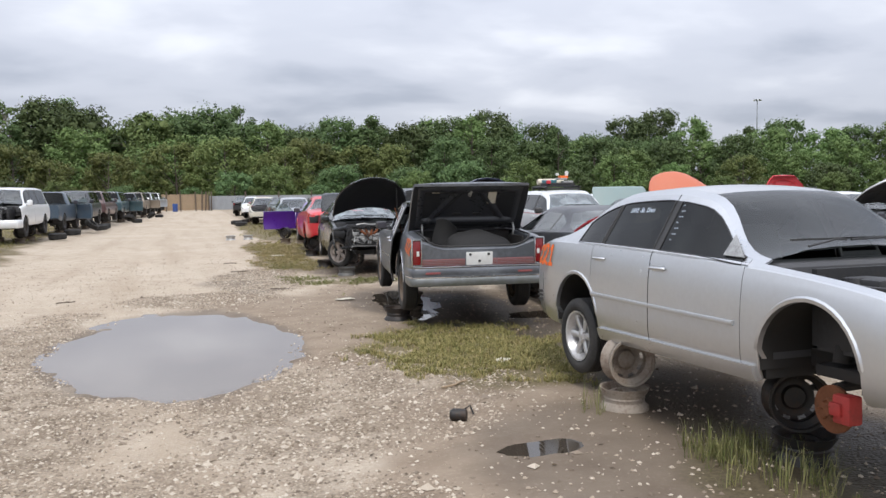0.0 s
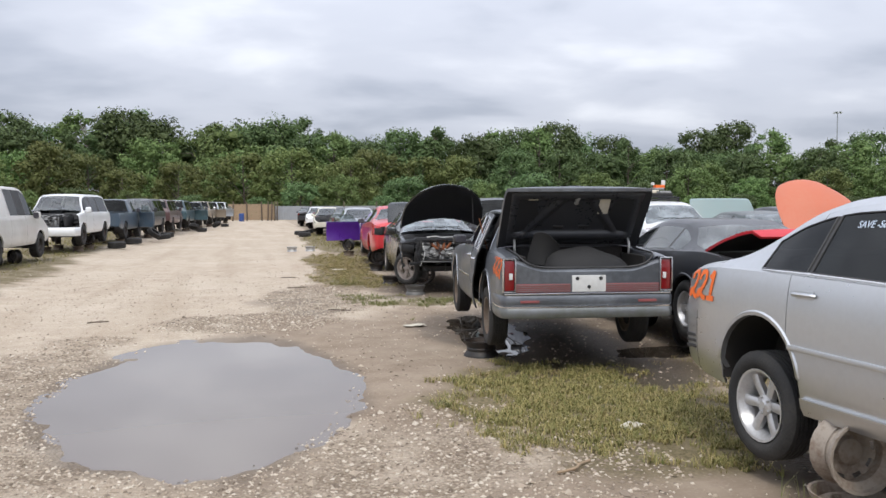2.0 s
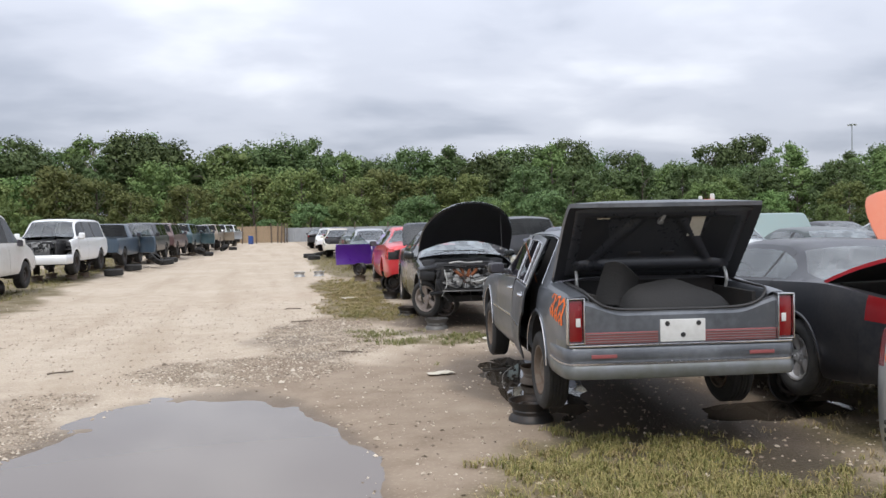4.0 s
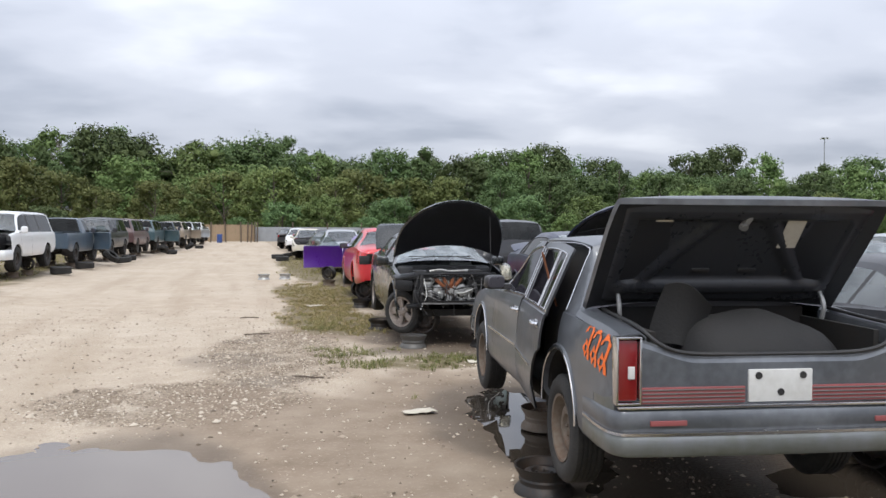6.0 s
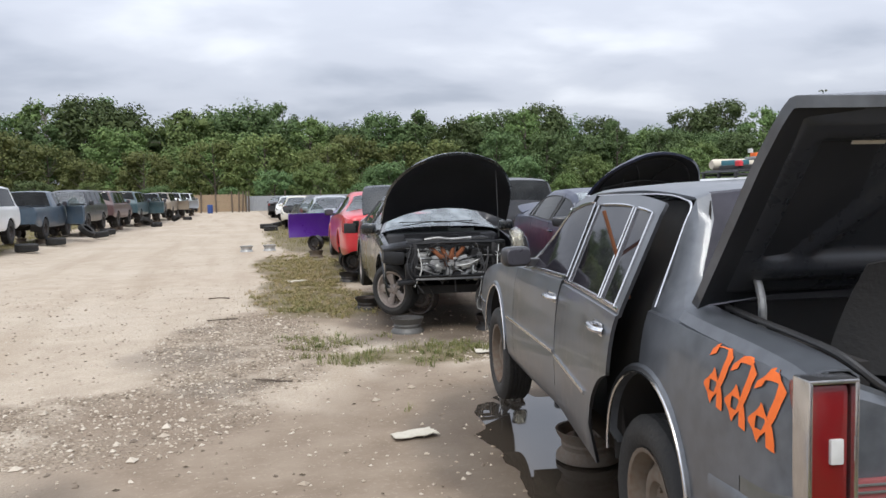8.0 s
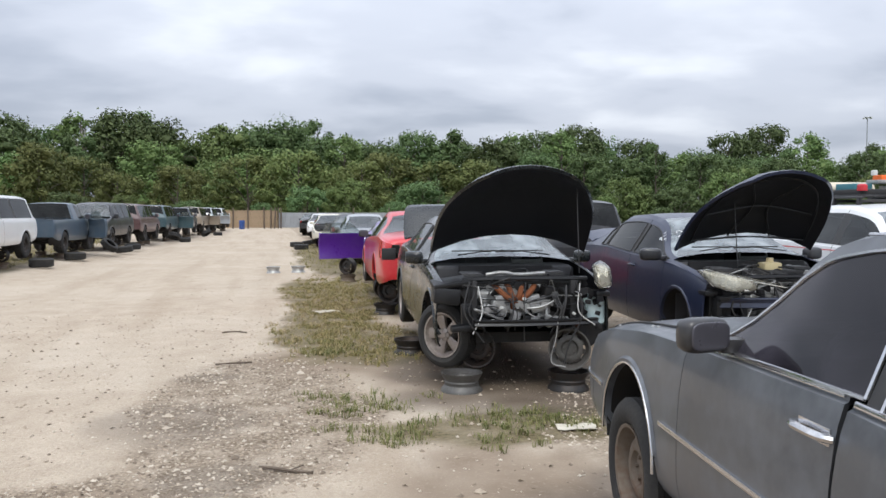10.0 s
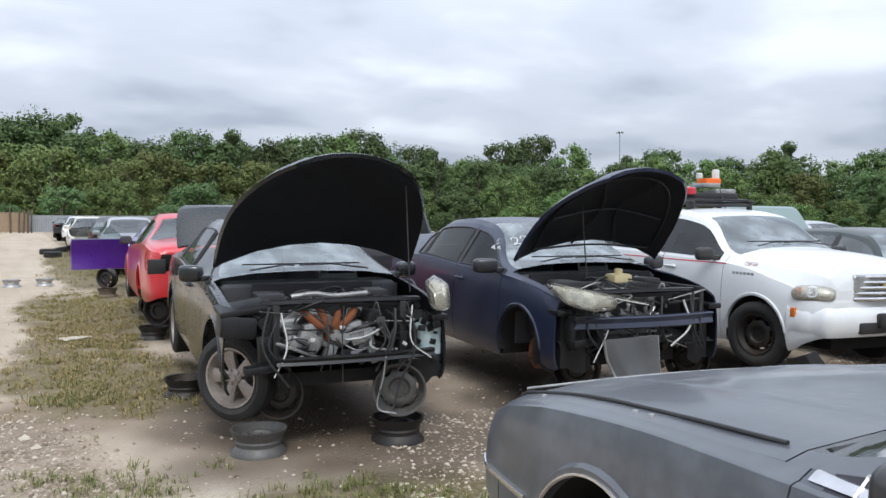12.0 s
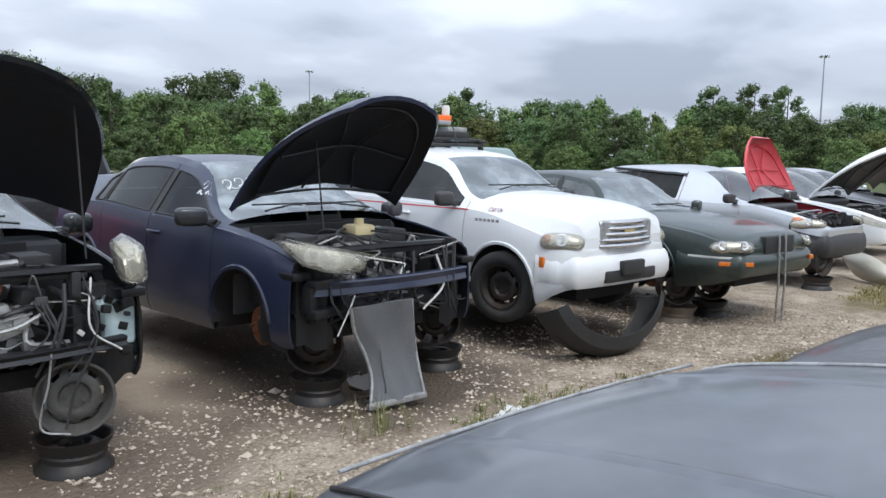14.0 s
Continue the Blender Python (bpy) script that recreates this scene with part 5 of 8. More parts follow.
for k in range(3):
    add_box(b, (-2.20, -(imp.side_y(-2.20, 0.5) + 0.004), 0.435 + 0.04 * k), (0.13, 0.012, 0.022), None, 0.003)
part("bumper_vent", b, BLACK, imp.root)

# ---- weathered grey sedan with its trunk open ----
OLD = spec(W=0.90, wb=2.84, xf=2.34, xr=-2.36, R=0.33, arch=0.375, cowl=0.86, hdr=0.10, rh=-1.34, deck=-1.60, wr=0.66, boxy=1, plan_f=0.84, plan_r=0.955, nose_z=0.40, tail_z=0.34, sill=0.24,
           top=[(2.34, 0.69), (2.27, 0.765), (2.1, 0.81), (1.7, 0.875), (0.86, 0.962), (0.10, 1.345), (-0.2, 1.39), (-0.8, 1.405), (-1.34, 1.375), (-1.60, 1.01), (-2.2, 0.97), (-2.34, 0.95), (-2.36, 0.91)],
           belt=[(2.34, 0.65), (2.1, 0.74), (1.7, 0.82), (1.12, 0.875), (0, 0.905), (-1.2, 0.92), (-2.36, 0.89)],
           doors=((-0.22, 0.80), (-1.36, -0.22)), windows=((-0.28, 0.74), (-1.02, -0.36), (-1.29, -1.06)), bumpers=(2.05, -2.12))
old = Car("grey_sedan", "weathered grey four-door sedan with its trunk open, on rims", "car", pose(3.256, 11.07, 0.31, 0, 0.0, 82.6), dict(
    OLD, paint=GREY, tint=glass("purple_tint", (0.045, 0.04, 0.055, 1), 0.04, 0.40, 1.42, (0.13, 0.12, 0.15, 1)), trunk="open", open_tail=True, inner=varied("black_lid_panel", (0.020, 0.021, 0.024, 1), (0.045, 0.045, 0.047, 1), 0.4, 0.42, 0, 3, 30), trunk_angle=51, bumper_mat=GREYBUMP, bump_row=4, rim_mat=RUSTRIM, lip=GREY, droop=0.12))


def trunk_tub(car, z0=0.45, w=0.62, drop=0.0):
    S = car.S
    b = bmesh.new()
    x0, x1 = S["xr"] + 0.10, S["deck"] + 0.05
    zt = car.top(S["deck"]) - 0.04
    add_box(b, ((x0 + x1) / 2, 0, z0), (x1 - x0, 2 * w, 0.03))
    add_box(b, (x1, 0, (z0 + zt) / 2), (0.03, 2 * w, zt - z0))
    add_box(b, (x0, 0, (z0 + zt) / 2 - 0.05 - drop / 2), (0.03, 2 * w, zt - z0 - 0.1 - drop))
    for s in (1, -1):
        add_box(b, ((x0 + x1) / 2, s * w, (z0 + zt) / 2 - 0.03), (x1 - x0, 0.03, zt - z0 - 0.06))
    part("trunk_lining", b, UNDER, car.root)


trunk_tub(old, drop=0.12)
xr = OLD["xr"]


def tail_lip(y):
    """The height of the trunk's rear lip, which dips between the lamps."""
    return 0.795 + 0.10 * step(abs(y), 0.42, 0.80)


b = bmesh.new()
rows = []
for u in np.linspace(-1, 1, 41):
    y = 0.858 * u
    rows.append([b.verts.new((xr - 0.016 * (1 - u * u) + (0.02 if f > 0.93 else 0), y, 0.42 + (tail_lip(y) - 0.42) * f)) for f in (0, 0.2, 0.4, 0.6, 0.8, 0.92, 0.97, 1.0)])
for A, B in zip(rows, rows[1:]):
    for k in range(7):
        b.faces.new((A[k], A[k + 1], B[k + 1], B[k]))
bmesh.ops.recalc_face_normals(b, faces=b.faces)
part("tail_panel", b, GREY, old.root, "", 40, 0.012)
# rear face: lamps, red band, plate recess, bumper bars
for s in (1, -1):
    b = bmesh.new()
    add_box(b, (xr + 0.02, s * 0.800, 0.735), (0.10, 0.105, 0.31), None, 0.02)
    L = part("taillight", b, REDLENS, old.root, "dark red taillight with a chrome surround")
    b = bmesh.new()
    for dy, dz, sy, sz in ((-0.060, 0, 0.012, 0.34), (0.060, 0, 0.012, 0.34), (0, 0.165, 0.13, 0.012), (0, -0.165, 0.13, 0.012)):
        add_box(b, (xr - 0.012, s * 0.800 + dy, 0.735 + dz), (0.07, sy, sz), None, 0.004)
    part("lamp_surround", b, CHROME, L)
    b = bmesh.new()
    add_box(b, (xr - 0.033, s * 0.785, 0.725), (0.012, 0.034, 0.062), None, 0.003)
    part("reflector", b, WHITEPL, L)
    b = bmesh.new()
    add_box(b, (xr - 0.016, s * 0.455, 0.605), (0.018, 0.55, 0.082), None, 0.004)
    T = part("tail_band", b, STRIPE, old.root, "faded dull red ribbed tail band")
    for k in range(4):
        b = bmesh.new()
        add_box(b, (xr - 0.026, s * 0.455, 0.577 + 0.019 * k), (0.008, 0.54, 0.006), None, 0.002)
        part("rib", b, GREYBUMP, T)
    b = bmesh.new()
    add_box(b, (xr - 0.062, s * 0.60, 0.475), (0.012, 0.19, 0.026), None, 0.003)
    part("bumper_reflector", b, STRIPE, old.root)
    # flange beside the trunk opening
    b = bmesh.new()
    rows = []
    for x in np.linspace(OLD["deck"] - 0.02, xr + 0.02, 12):
        z = old.top(x) - 0.035
        rows.append([b.verts.new((x, s * y, zz)) for y, zz in ((0.845, z - 0.045), (0.825, z - 0.012), (0.78, z), (0.715, z - 0.002), (0.69, z - 0.02), (0.685, z - 0.10))])
    for A, B in zip(rows, rows[1:]):
        for k in range(5):
            b.faces.new((A[k], A[k + 1], B[k + 1], B[k]))
    bmesh.ops.recalc_face_normals(b, faces=b.faces)
    part("trunk_gutter", b, GREY, old.root, "", 40, 0.006)
b = bmesh.new()
add_box(b, (xr - 0.018, -0.01, 0.648), (0.02, 0.345, 0.165), None, 0.006)
P = part("plate_panel", b, WHITEPL, old.root, "bare white number plate panel with bolt holes")
for y, z in ((0.12, 0.70), (-0.12, 0.70), (0.0, 0.615)):
    b = bmesh.new()
    add_lathe(b, [(0, 0.006), (0.017, 0.006), (0.019, 0)], 12, pose(xr - 0.028, y - 0.01, z, 0, 0, 90))
    part("bolt_hole", b, BLACK, P)
b = bmesh.new()
add_box(b, (xr - 0.02, 0, 0.548), (0.04, 1.70, 0.016), None, 0.004)
part("tail_trim", b, CHROME, old.root)


def tail_bar(z0, z1, out, mat, name, label=""):
    """A bumper rail across the tail, turned forward at both ends."""
    b = bmesh.new()
    pts = curve_pts([(xr + 0.42, 0.895, 0), (xr + 0.15, 0.90, 0), (xr - out * 0.4, 0.86, 0), (xr - out, 0.70, 0), (xr - out * 1.2, 0, 0), (xr - out, -0.70, 0), (xr - out * 0.4, -0.86, 0), (xr + 0.15, -0.90, 0), (xr + 0.42, -0.895, 0)], 5)
    rows = []
    for k, p in enumerate(pts):
        d = (pts[min(k + 1, len(pts) - 1)] - pts[max(k - 1, 0)]).normalized()
        n = Vector((d.y, -d.x, 0))
        n = -n if n.x * -1 + n.y * p.y * 0.6 < 0 else n
        rows.append([b.verts.new((p.x - n.x * e, p.y - n.y * e, z0 + (z1 - z0) * f)) for e, f in ((0.06, 0), (0.012, 0.03), (0.0, 0.2), (0.0, 0.8), (0.012, 0.97), (0.06, 1))])
    for A, B in zip(rows, rows[1:]):
        for k in range(5):
            b.faces.new((A[k], A[k + 1], B[k + 1], B[k]))
    bmesh.ops.recalc_face_normals(b, faces=b.faces)
    return part(name, b, mat, old.root, label, 45, 0.008)


tail_bar(0.425, 0.535, 0.055, GREY, "bumper_cover", "grey upper bumper cover")
tail_bar(0.305, 0.415, 0.075, GREYBUMP, "rear_bumper_bar", "dented silver bumper with a green dirty edge")
tail_bar(0.408, 0.432, 0.068, CHROME, "bumper_trim")
# lid underside: pressed frame, latch, labels
hx, hz = OLD["deck"] + 0.02, old.top(OLD["deck"])
lid_m = Matrix.Translation((hx, 0.03, hz)) @ Matrix.Rotation(radians(51), 4, "Y")
LINER = varied("black_lid_liner", (0.034, 0.036, 0.041, 1), (0.060, 0.060, 0.064, 1), 0.5, 0.28, 0, 3, 30)
lid, grow = old.parts["trunk_lid"][0], 1.10
hinge = Matrix.Translation((hx, 0, hz))
lid.matrix_basis = Matrix.Translation((0, 0.03, 0)) @ lid.matrix_basis @ hinge @ Matrix.Diagonal((grow, 0.98, 1, 1)) @ hinge.inverted()


def lid_under(u, v):
    """A point of the lid's inner pressing: u across, v from the hinge to the tail edge."""
    x, y = -(0.05 + 0.78 * v), 0.75 * u
    d = min((1 - abs(u)) * 0.735, v * 0.82 + 0.03, (1 - v) * 0.82)
    h = 0.032 * (step(d, 0.03, 0.06) - step(d, 0.12, 0.16))
    ax, ay, bx, by = -0.20, 0.50, -0.76, 0.10
    t = min(max(((x - ax) * (bx - ax) + (abs(y) - ay) * (by - ay)) / ((bx - ax) ** 2 + (by - ay) ** 2), 0), 1)
    far = math.hypot(x - ax - t * (bx - ax), abs(y) - ay - t * (by - ay))
    h = max(h, 0.024 * (1 - step(far, 0.018, 0.045)))
    h = max(h, 0.050 * (step(v, 0.10, 0.14) - step(v, 0.20, 0.25)) * (1 - step(abs(u), 0.80, 0.9)))
    return x, y, old.top(OLD["deck"] + x / grow) - hz - 0.034 - h


b = bmesh.new()
rows = [[b.verts.new(lid_under(u, v)) for u in np.linspace(-1, 1, 61)] for v in np.linspace(0, 1, 45)]
for A, B in zip(rows, rows[1:]):
    for k in range(60):
        b.faces.new((A[k], A[k + 1], B[k + 1], B[k]))
part("lid_frame", b, LINER, old.root, "", 60, 0.003).matrix_basis = lid_m
for y in (-0.42, -0.14, 0.14, 0.42):
    b = bmesh.new()
    add_box(b, (-0.30, y, -0.062), (0.035, 0.11, 0.02), None, 0.009)
    part("lid_slot", b, BLACK, old.root).matrix_basis = lid_m
b = bmesh.new()
add_box(b, (-0.70, 0.0, -0.10), (0.13, 0.035, 0.03), pose(0, 0, 0, 0, 0, 14), 0.008)
add_box(b, (-0.76, 0.03, -0.10), (0.03, 0.13, 0.02), pose(0, 0, 0, 0, 0, 10), 0.006)
add_lathe(b, [(0, 0.02), (0.022, 0.02), (0.026, 0)], 10, pose(-0.66, 0.01, -0.10, -90))
part("lid_latch", b, ALU, old.root).matrix_basis = lid_m
for x, y, sx, sy in ((-0.62, -0.30, 0.25, 0.11), (-0.70, 0.46, 0.045, 0.10)):
    b = bmesh.new()
    add_box(b, (x, y, -0.088), (sx, sy, 0.004))
    part("paper_label", b, PAPER, old.root).matrix_basis = lid_m
for s in (1, -1):
    b = bmesh.new()
    add_tube(b, curve_pts([(hx - 0.16, s * 0.62, hz - 0.16), (hx - 0.19, s * 0.63, hz - 0.02), (hx - 0.12, s * 0.62, hz + 0.10), (hx - 0.09, s * 0.60, hz + 0.16)], 5), 0.014)
    part("lid_hinge", b, ALU, old.root)
b = bmesh.new()
side = [(x, 0.70, old.top(x) - 0.028) for x in (-1.68, -1.9, -2.1, -2.28)]
across = [(xr + 0.012, y, tail_lip(y) + 0.010) for y in (0.62, 0.5, 0.3, 0.0)]
add_tube(b, curve_pts(side + across + [(x, -y, z) for x, y, z in across[-2::-1] + side[::-1]], 5), 0.011)
part("trunk_seal", b, BLACK, old.root)
for s in (1, -1):
    old.handle(-0.12, 0.815, s, CHROME)
    old.handle(-1.16, 0.845, s, CHROME)
    old.strip("side_moulding", -1.0, -0.24, lambda x: 0.545, s, CHROME, 0.018, 0.010)
    old.strip("side_moulding", -0.20, 0.98, lambda x: 0.545, s, CHROME, 0.018, 0.010)
    old.strip("side_moulding", 1.83, 2.28, lambda x: 0.52, s, CHROME, 0.018, 0.010)
    old.strip("window_trim", -1.34, -0.24, lambda x: old.belt(x) + 0.022, s, CHROME, 0.016, 0.008)
    old.strip("window_trim", -0.20, 0.78, lambda x: old.belt(x) + 0.022, s, CHROME, 0.016, 0.008)
    old.mirror(0.46, 0.955, s, DARKG, (0.10, 0.18, 0.12))
    # bright beads round the wheel arches and up the pillar edge
    for a in old.ax:
        b = bmesh.new()
        ring = []
        for t in np.linspace(-0.05, math.pi + 0.05, 25):
            xx, zz = a + 0.373 * math.cos(t), OLD["R"] + 0.373 * math.sin(t)
            ring.append((xx, s * (old.section(min(max(xx, a - 0.36), a + 0.36))[0][0] + 0.006), zz))
        add_tube(b, ring, 0.007, 6)
        part("arch_trim", b, CHROME, old.root)
    b = bmesh.new()
    add_tube(b, curve_pts([(-1.40 + 0.05 * k / 6, s * (old.side_y(-1.37, z) + 0.004), z) for k, z in enumerate(np.linspace(0.94, 1.30, 7))] + [(-1.27, s * (old.side_y(-1.27, 1.325) - 0.004), 1.325), (-1.0, s * (old.side_y(-1.0, 1.345) - 0.004), 1.345), (0.0, s * (old.side_y(0.0, 1.335) - 0.004), 1.335)], 3), 0.005, 6)
    part("door_frame_trim", b, CHROME, old.root)
    b = bmesh.new()
    add_box(b, (-1.04, s * (old.side_y(-1.04, 1.12) + 0.006), 1.12), (0.025, 0.012, 0.37), pose(0, 0, 0, -14 * s, 8), 0.004)
    part("window_divider", b, RUST, old.root, "rusty brown window divider bar")
old.ribbon("sprayed_number", [[(u, v - 0.10 * n) for u, v in st] for n, st in enumerate(digits("zzz", 0.66))], -1.90, 0.740, -0.205, 0.175, 1, ORANGE, 0.036, "orange spray-painted number 222", 0.0)
b = bmesh.new()
add_tube(b, curve_pts([(old.S["cowl"] - 0.03, y, old.top(0.86) - 0.01 - 0.03 * (y / 0.7) ** 2) for y in (-0.72, -0.3, 0.3, 0.72)], 5), 0.016)
part("cowl_seam", b, BLACK, old.root)
for s in (1, -1):
    b = bmesh.new()
    add_tube(b, curve_pts([(x, s * 0.745 * old.plan(x), old.side_z(x, 0.745 * old.plan(x)) + 0.004) for x in (0.92, 1.3, 1.7, 2.1, 2.24)], 5), 0.006)
    part("hood_seam", b, BLACK if s > 0 else ALU, old.root)
b = bmesh.new()
add_tube(b, curve_pts([(2.26, y, old.top(2.26) + 0.002 - 0.012 * (y / 0.6) ** 2) for y in (-0.66, -0.3, 0, 0.3, 0.66)], 5), 0.005)
part("hood_edge", b, ALU, old.root, "pale leading edge of the hood")
for x in (1.35, 1.42, 1.95):
    y = 0.775 * old.plan(x)
    b = bmesh.new()
    add_lathe(b, [(0, 0.008), (0.008, 0.007), (0.010, 0)], 8, pose(x, y, old.side_z(x, y) - 0.002, 90))
    part("fender_bolt", b, ALU, old.root)
for s in (1, -1):
    b = bmesh.new()
    pts = [(x, s * 0.40 * old.plan(x), old.side_z(x, 0.40 * old.plan(x))) for x in np.linspace(0.95, 2.2, 12)]
    rows = [[b.verts.new((x, y + dy, z + dz)) for dy, dz in ((-0.035, -0.002), (-0.006, 0.005), (0.006, 0.005), (0.035, -0.002))] for x, y, z in pts]
    for A, B in zip(rows, rows[1:]):
        for k in range(3):
            b.faces.new((A[k], A[k + 1], B[k + 1], B[k]))
    part("hood_crease", b, GREY, old.root, "", 60)
old.window_frames(CHROME, 0.007)
# the rear door hangs ajar on its front hinge; the jamb behind it is dark
hinge = Matrix.Translation((-0.22, 0.90, 0))
ajar = hinge @ Matrix.Rotation(radians(-6.2), 4, "Z") @ hinge.inverted() @ Matrix.Translation((0, 0, -0.015))
for ob in list(old.root.children):
    box = [ob.matrix_basis @ Vector(c) for c in ob.bound_box]
    xs2, ys2 = [c.x for c in box], [c.y for c in box]
    if min(ys2) > 0.45 and min(xs2) > -1.40 and max(xs2) < -0.2 and ob.name.split(".")[0] in ("door", "window", "window_frame", "door_handle", "pillar", "side_moulding", "window_trim", "window_divider"):
        ob.matrix_basis = ajar @ ob.matrix_basis
b = bmesh.new()
P = []
for f in np.linspace(0, 1, 14):
    P.append([])
    for xx in np.linspace(-1.42, -0.90, 12):
        z = old.bottom(xx) + (1.32 - old.bottom(xx)) * f
        P[-1].append(b.verts.new((xx, old.side_y(xx, z) - 0.045, z)))
for A, B in zip(P, P[1:]):
    for k in range(11):
        b.faces.new((A[k], A[k + 1], B[k + 1], B[k]))
part("door_jamb", b, UNDER, old.root, "dark jamb behind the hanging rear door")
# bare liner shell in the trunk
SHELL = varied("scuffed_black_rubber", (0.015, 0.0145, 0.0145, 1), (0.036, 0.034, 0.031, 1), 0.6, 0.75, 0, 5, 60, 0, 0.3)
b = bmesh.new()
rows = []
for v in np.linspace(-1, 1, 19):
    end = (1 - abs(v) ** 3.0) ** 0.5 if abs(v) < 1 else 0.0
    rr = 0.05 + (0.27 - 0.05 * (v < 0) * abs(v)) * end
    rows.append([b.verts.new((rr * 0.95 * math.cos(a2), 0.48 * v, -0.10 + rr * math.sin(a2) * 1.05 + 0.012 * math.sin(v * 7 + a2))) for a2 in np.linspace(-0.3, math.pi + 0.3, 17)])
for A, B in zip(rows, rows[1:]):
    for k in range(16):
        b.faces.new((A[k], A[k + 1], B[k + 1], B[k]))
o = part("wheel_arch_liner", b, SHELL, None, thick=0.008)
tagged(o, "domed black rubber liner lying in the open car trunk", "car part")
o.matrix_basis = old.root.matrix_basis @ pose(-1.99, -0.08, 0.745, 3, 0, 3)
b = bmesh.new()
rows = []
for v in np.linspace(0, 1, 11):
    rows.append([b.verts.new((-1.97 - 0.10 * math.sin(math.pi * u) * (1 - 0.4 * v) - 0.10 * v * v, 0.55 - 0.32 * u - 0.07 * v + 0.05 * v * u, 0.80 + 0.34 * v * (1 - 0.30 * u * u) + 0.02 * math.sin(u * 5))) for u in np.linspace(0, 1, 11)])
for A, B in zip(rows, rows[1:]):
    for k in range(10):
        b.faces.new((A[k], A[k + 1], B[k + 1], B[k]))
o = part("plastic_flap", b, SHELL, None, thick=0.010)
tagged(o, "curled black plastic flap standing in a car trunk", "car part")
o.matrix_basis = old.root.matrix_basis.copy()

# ---- black sedan, nose stripped, hood up ----
MAL = spec(W=0.89, wb=3.10, xf=2.35, xr=-2.52, R=0.33, arch=0.385, cowl=1.10, hdr=0.20, rh=-1.15, deck=-1.85, wr=0.56, strip=1.98, hood="open", open_angle=52, hood_lift=0.12, hood_wide=1.07, hood_shift=0.05, tuck=0.10,
           top=[(2.35, 0.70), (2.28, 0.78), (1.8, 0.93), (1.10, 1.02), (0.20, 1.39), (-0.3, 1.45), (-0.8, 1.44), (-1.15, 1.37), (-1.85, 1.12), (-2.4, 1.08), (-2.52, 0.98)],
           belt=[(2.35, 0.64), (1.8, 0.82), (1.1, 0.92), (0, 0.95), (-1.2, 1.0), (-2.52, 0.96)],
           doors=((-0.05, 1.0), (-1.02, -0.05)), windows=((0.0, 0.98), (-1.0, -0.10)), bumpers=(None, -2.2))
mal = Car("black_sedan", "black sedan with its hood up and stripped nose", "car", pose(3.48, 18.48, 0.235, 0, 0.6, -94.2), dict(MAL, paint=BLACKP, inner=HOODIN, screen=SKY_FILM, style=5, rim_mat=DIRTYALLOY, rim_r=0.225, steer=42, wheels=(0, 1, 1, 1), droop=0.06, trunk="open", trunk_angle=52,
    lamps=(("taillight", -2.52, -2.3, 6, 9, REDLENS),)))
engine(mal, 1.18, 2.02, 0.42, 0.93, 0.50, 8)
# headlamp corners: forward, outward, up
TALL_LAMP = ((-0.38, 0.06, 0.16), (-0.30, 0.085, 0.03), (-0.10, 0.06, 0.10), (-0.07, 0.075, -0.09), (0.05, -0.13, 0.05), (0.05, -0.11, -0.10), (0.02, 0.0, -0.11), (0.03, -0.02, 0.08), (-0.22, -0.10, 0.12), (-0.10, -0.11, -0.08))
SWEPT_LAMP = ((-0.32, 0.03, 0.09), (-0.24, 0.04, 0.03), (0.0, -0.02, 0.05), (0.02, 0.0, -0.10), (0.20, -0.38, -0.02), (0.19, -0.37, -0.13), (0.16, -0.17, 0.02), (0.18, -0.15, -0.135), (-0.18, -0.12, 0.06), (0.06, -0.38, -0.02), (0.0, -0.25, -0.08))


def bumper_bar(car, z0, z1, out, mat, curve=0.34, name="bumper_bar"):
    """A rounded bumper that wraps the nose."""
    S = car.S
    xf, pf, W = S["xf"], S["plan_f"], S["W"]
    x0 = car.ax[0] + S["arch"] + 0.025
    half = [(x, W * car.plan(x) + 0.014, 0) for x in np.linspace(x0, xf - 0.10, 6)]
    half += [(xf + out * 0.35, W * (pf + (1 - pf) * 0.35), 0), (xf + out * 0.8, W * pf * 0.82, 0), (xf + out, W * pf * 0.45, 0)]
    pts = curve_pts(half + [(xf + out * 1.08, 0, 0)] + [(x, -y, 0) for x, y, _ in half[::-1]], 4)
    b = bmesh.new()
    rows = []
    for k, p in enumerate(pts):
        d = (pts[min(k + 1, len(pts) - 1)] - pts[max(k - 1, 0)]).normalized()
        n = Vector((d.y, -d.x, 0))
        if n.x * xf + n.y * p.y < 0:
            n = -n
        end = min(1.0, 0.25 + min(k, len(pts) - 1 - k) / 6)
        rows.append([b.verts.new((p.x - n.x * e, p.y - n.y * e, z0 + (z1 - z0) * f)) for e, f in ((0.10 * end, 0.0), (0.035 * end, 0.02), (0.0, 0.25), (0.0, 0.6), (0.02 * end, 0.85), (0.05 * end, 0.98), (0.12 * end, 1.0))])
    for A, B in zip(rows, rows[1:]):
        for k in range(6):
            b.faces.new((A[k], B[k], B[k + 1], A[k + 1]))
    bmesh.ops.recalc_face_normals(b, faces=b.faces)
    return part(name, b, [mat, BLACK], car.root, "", 45, 0.012, True)


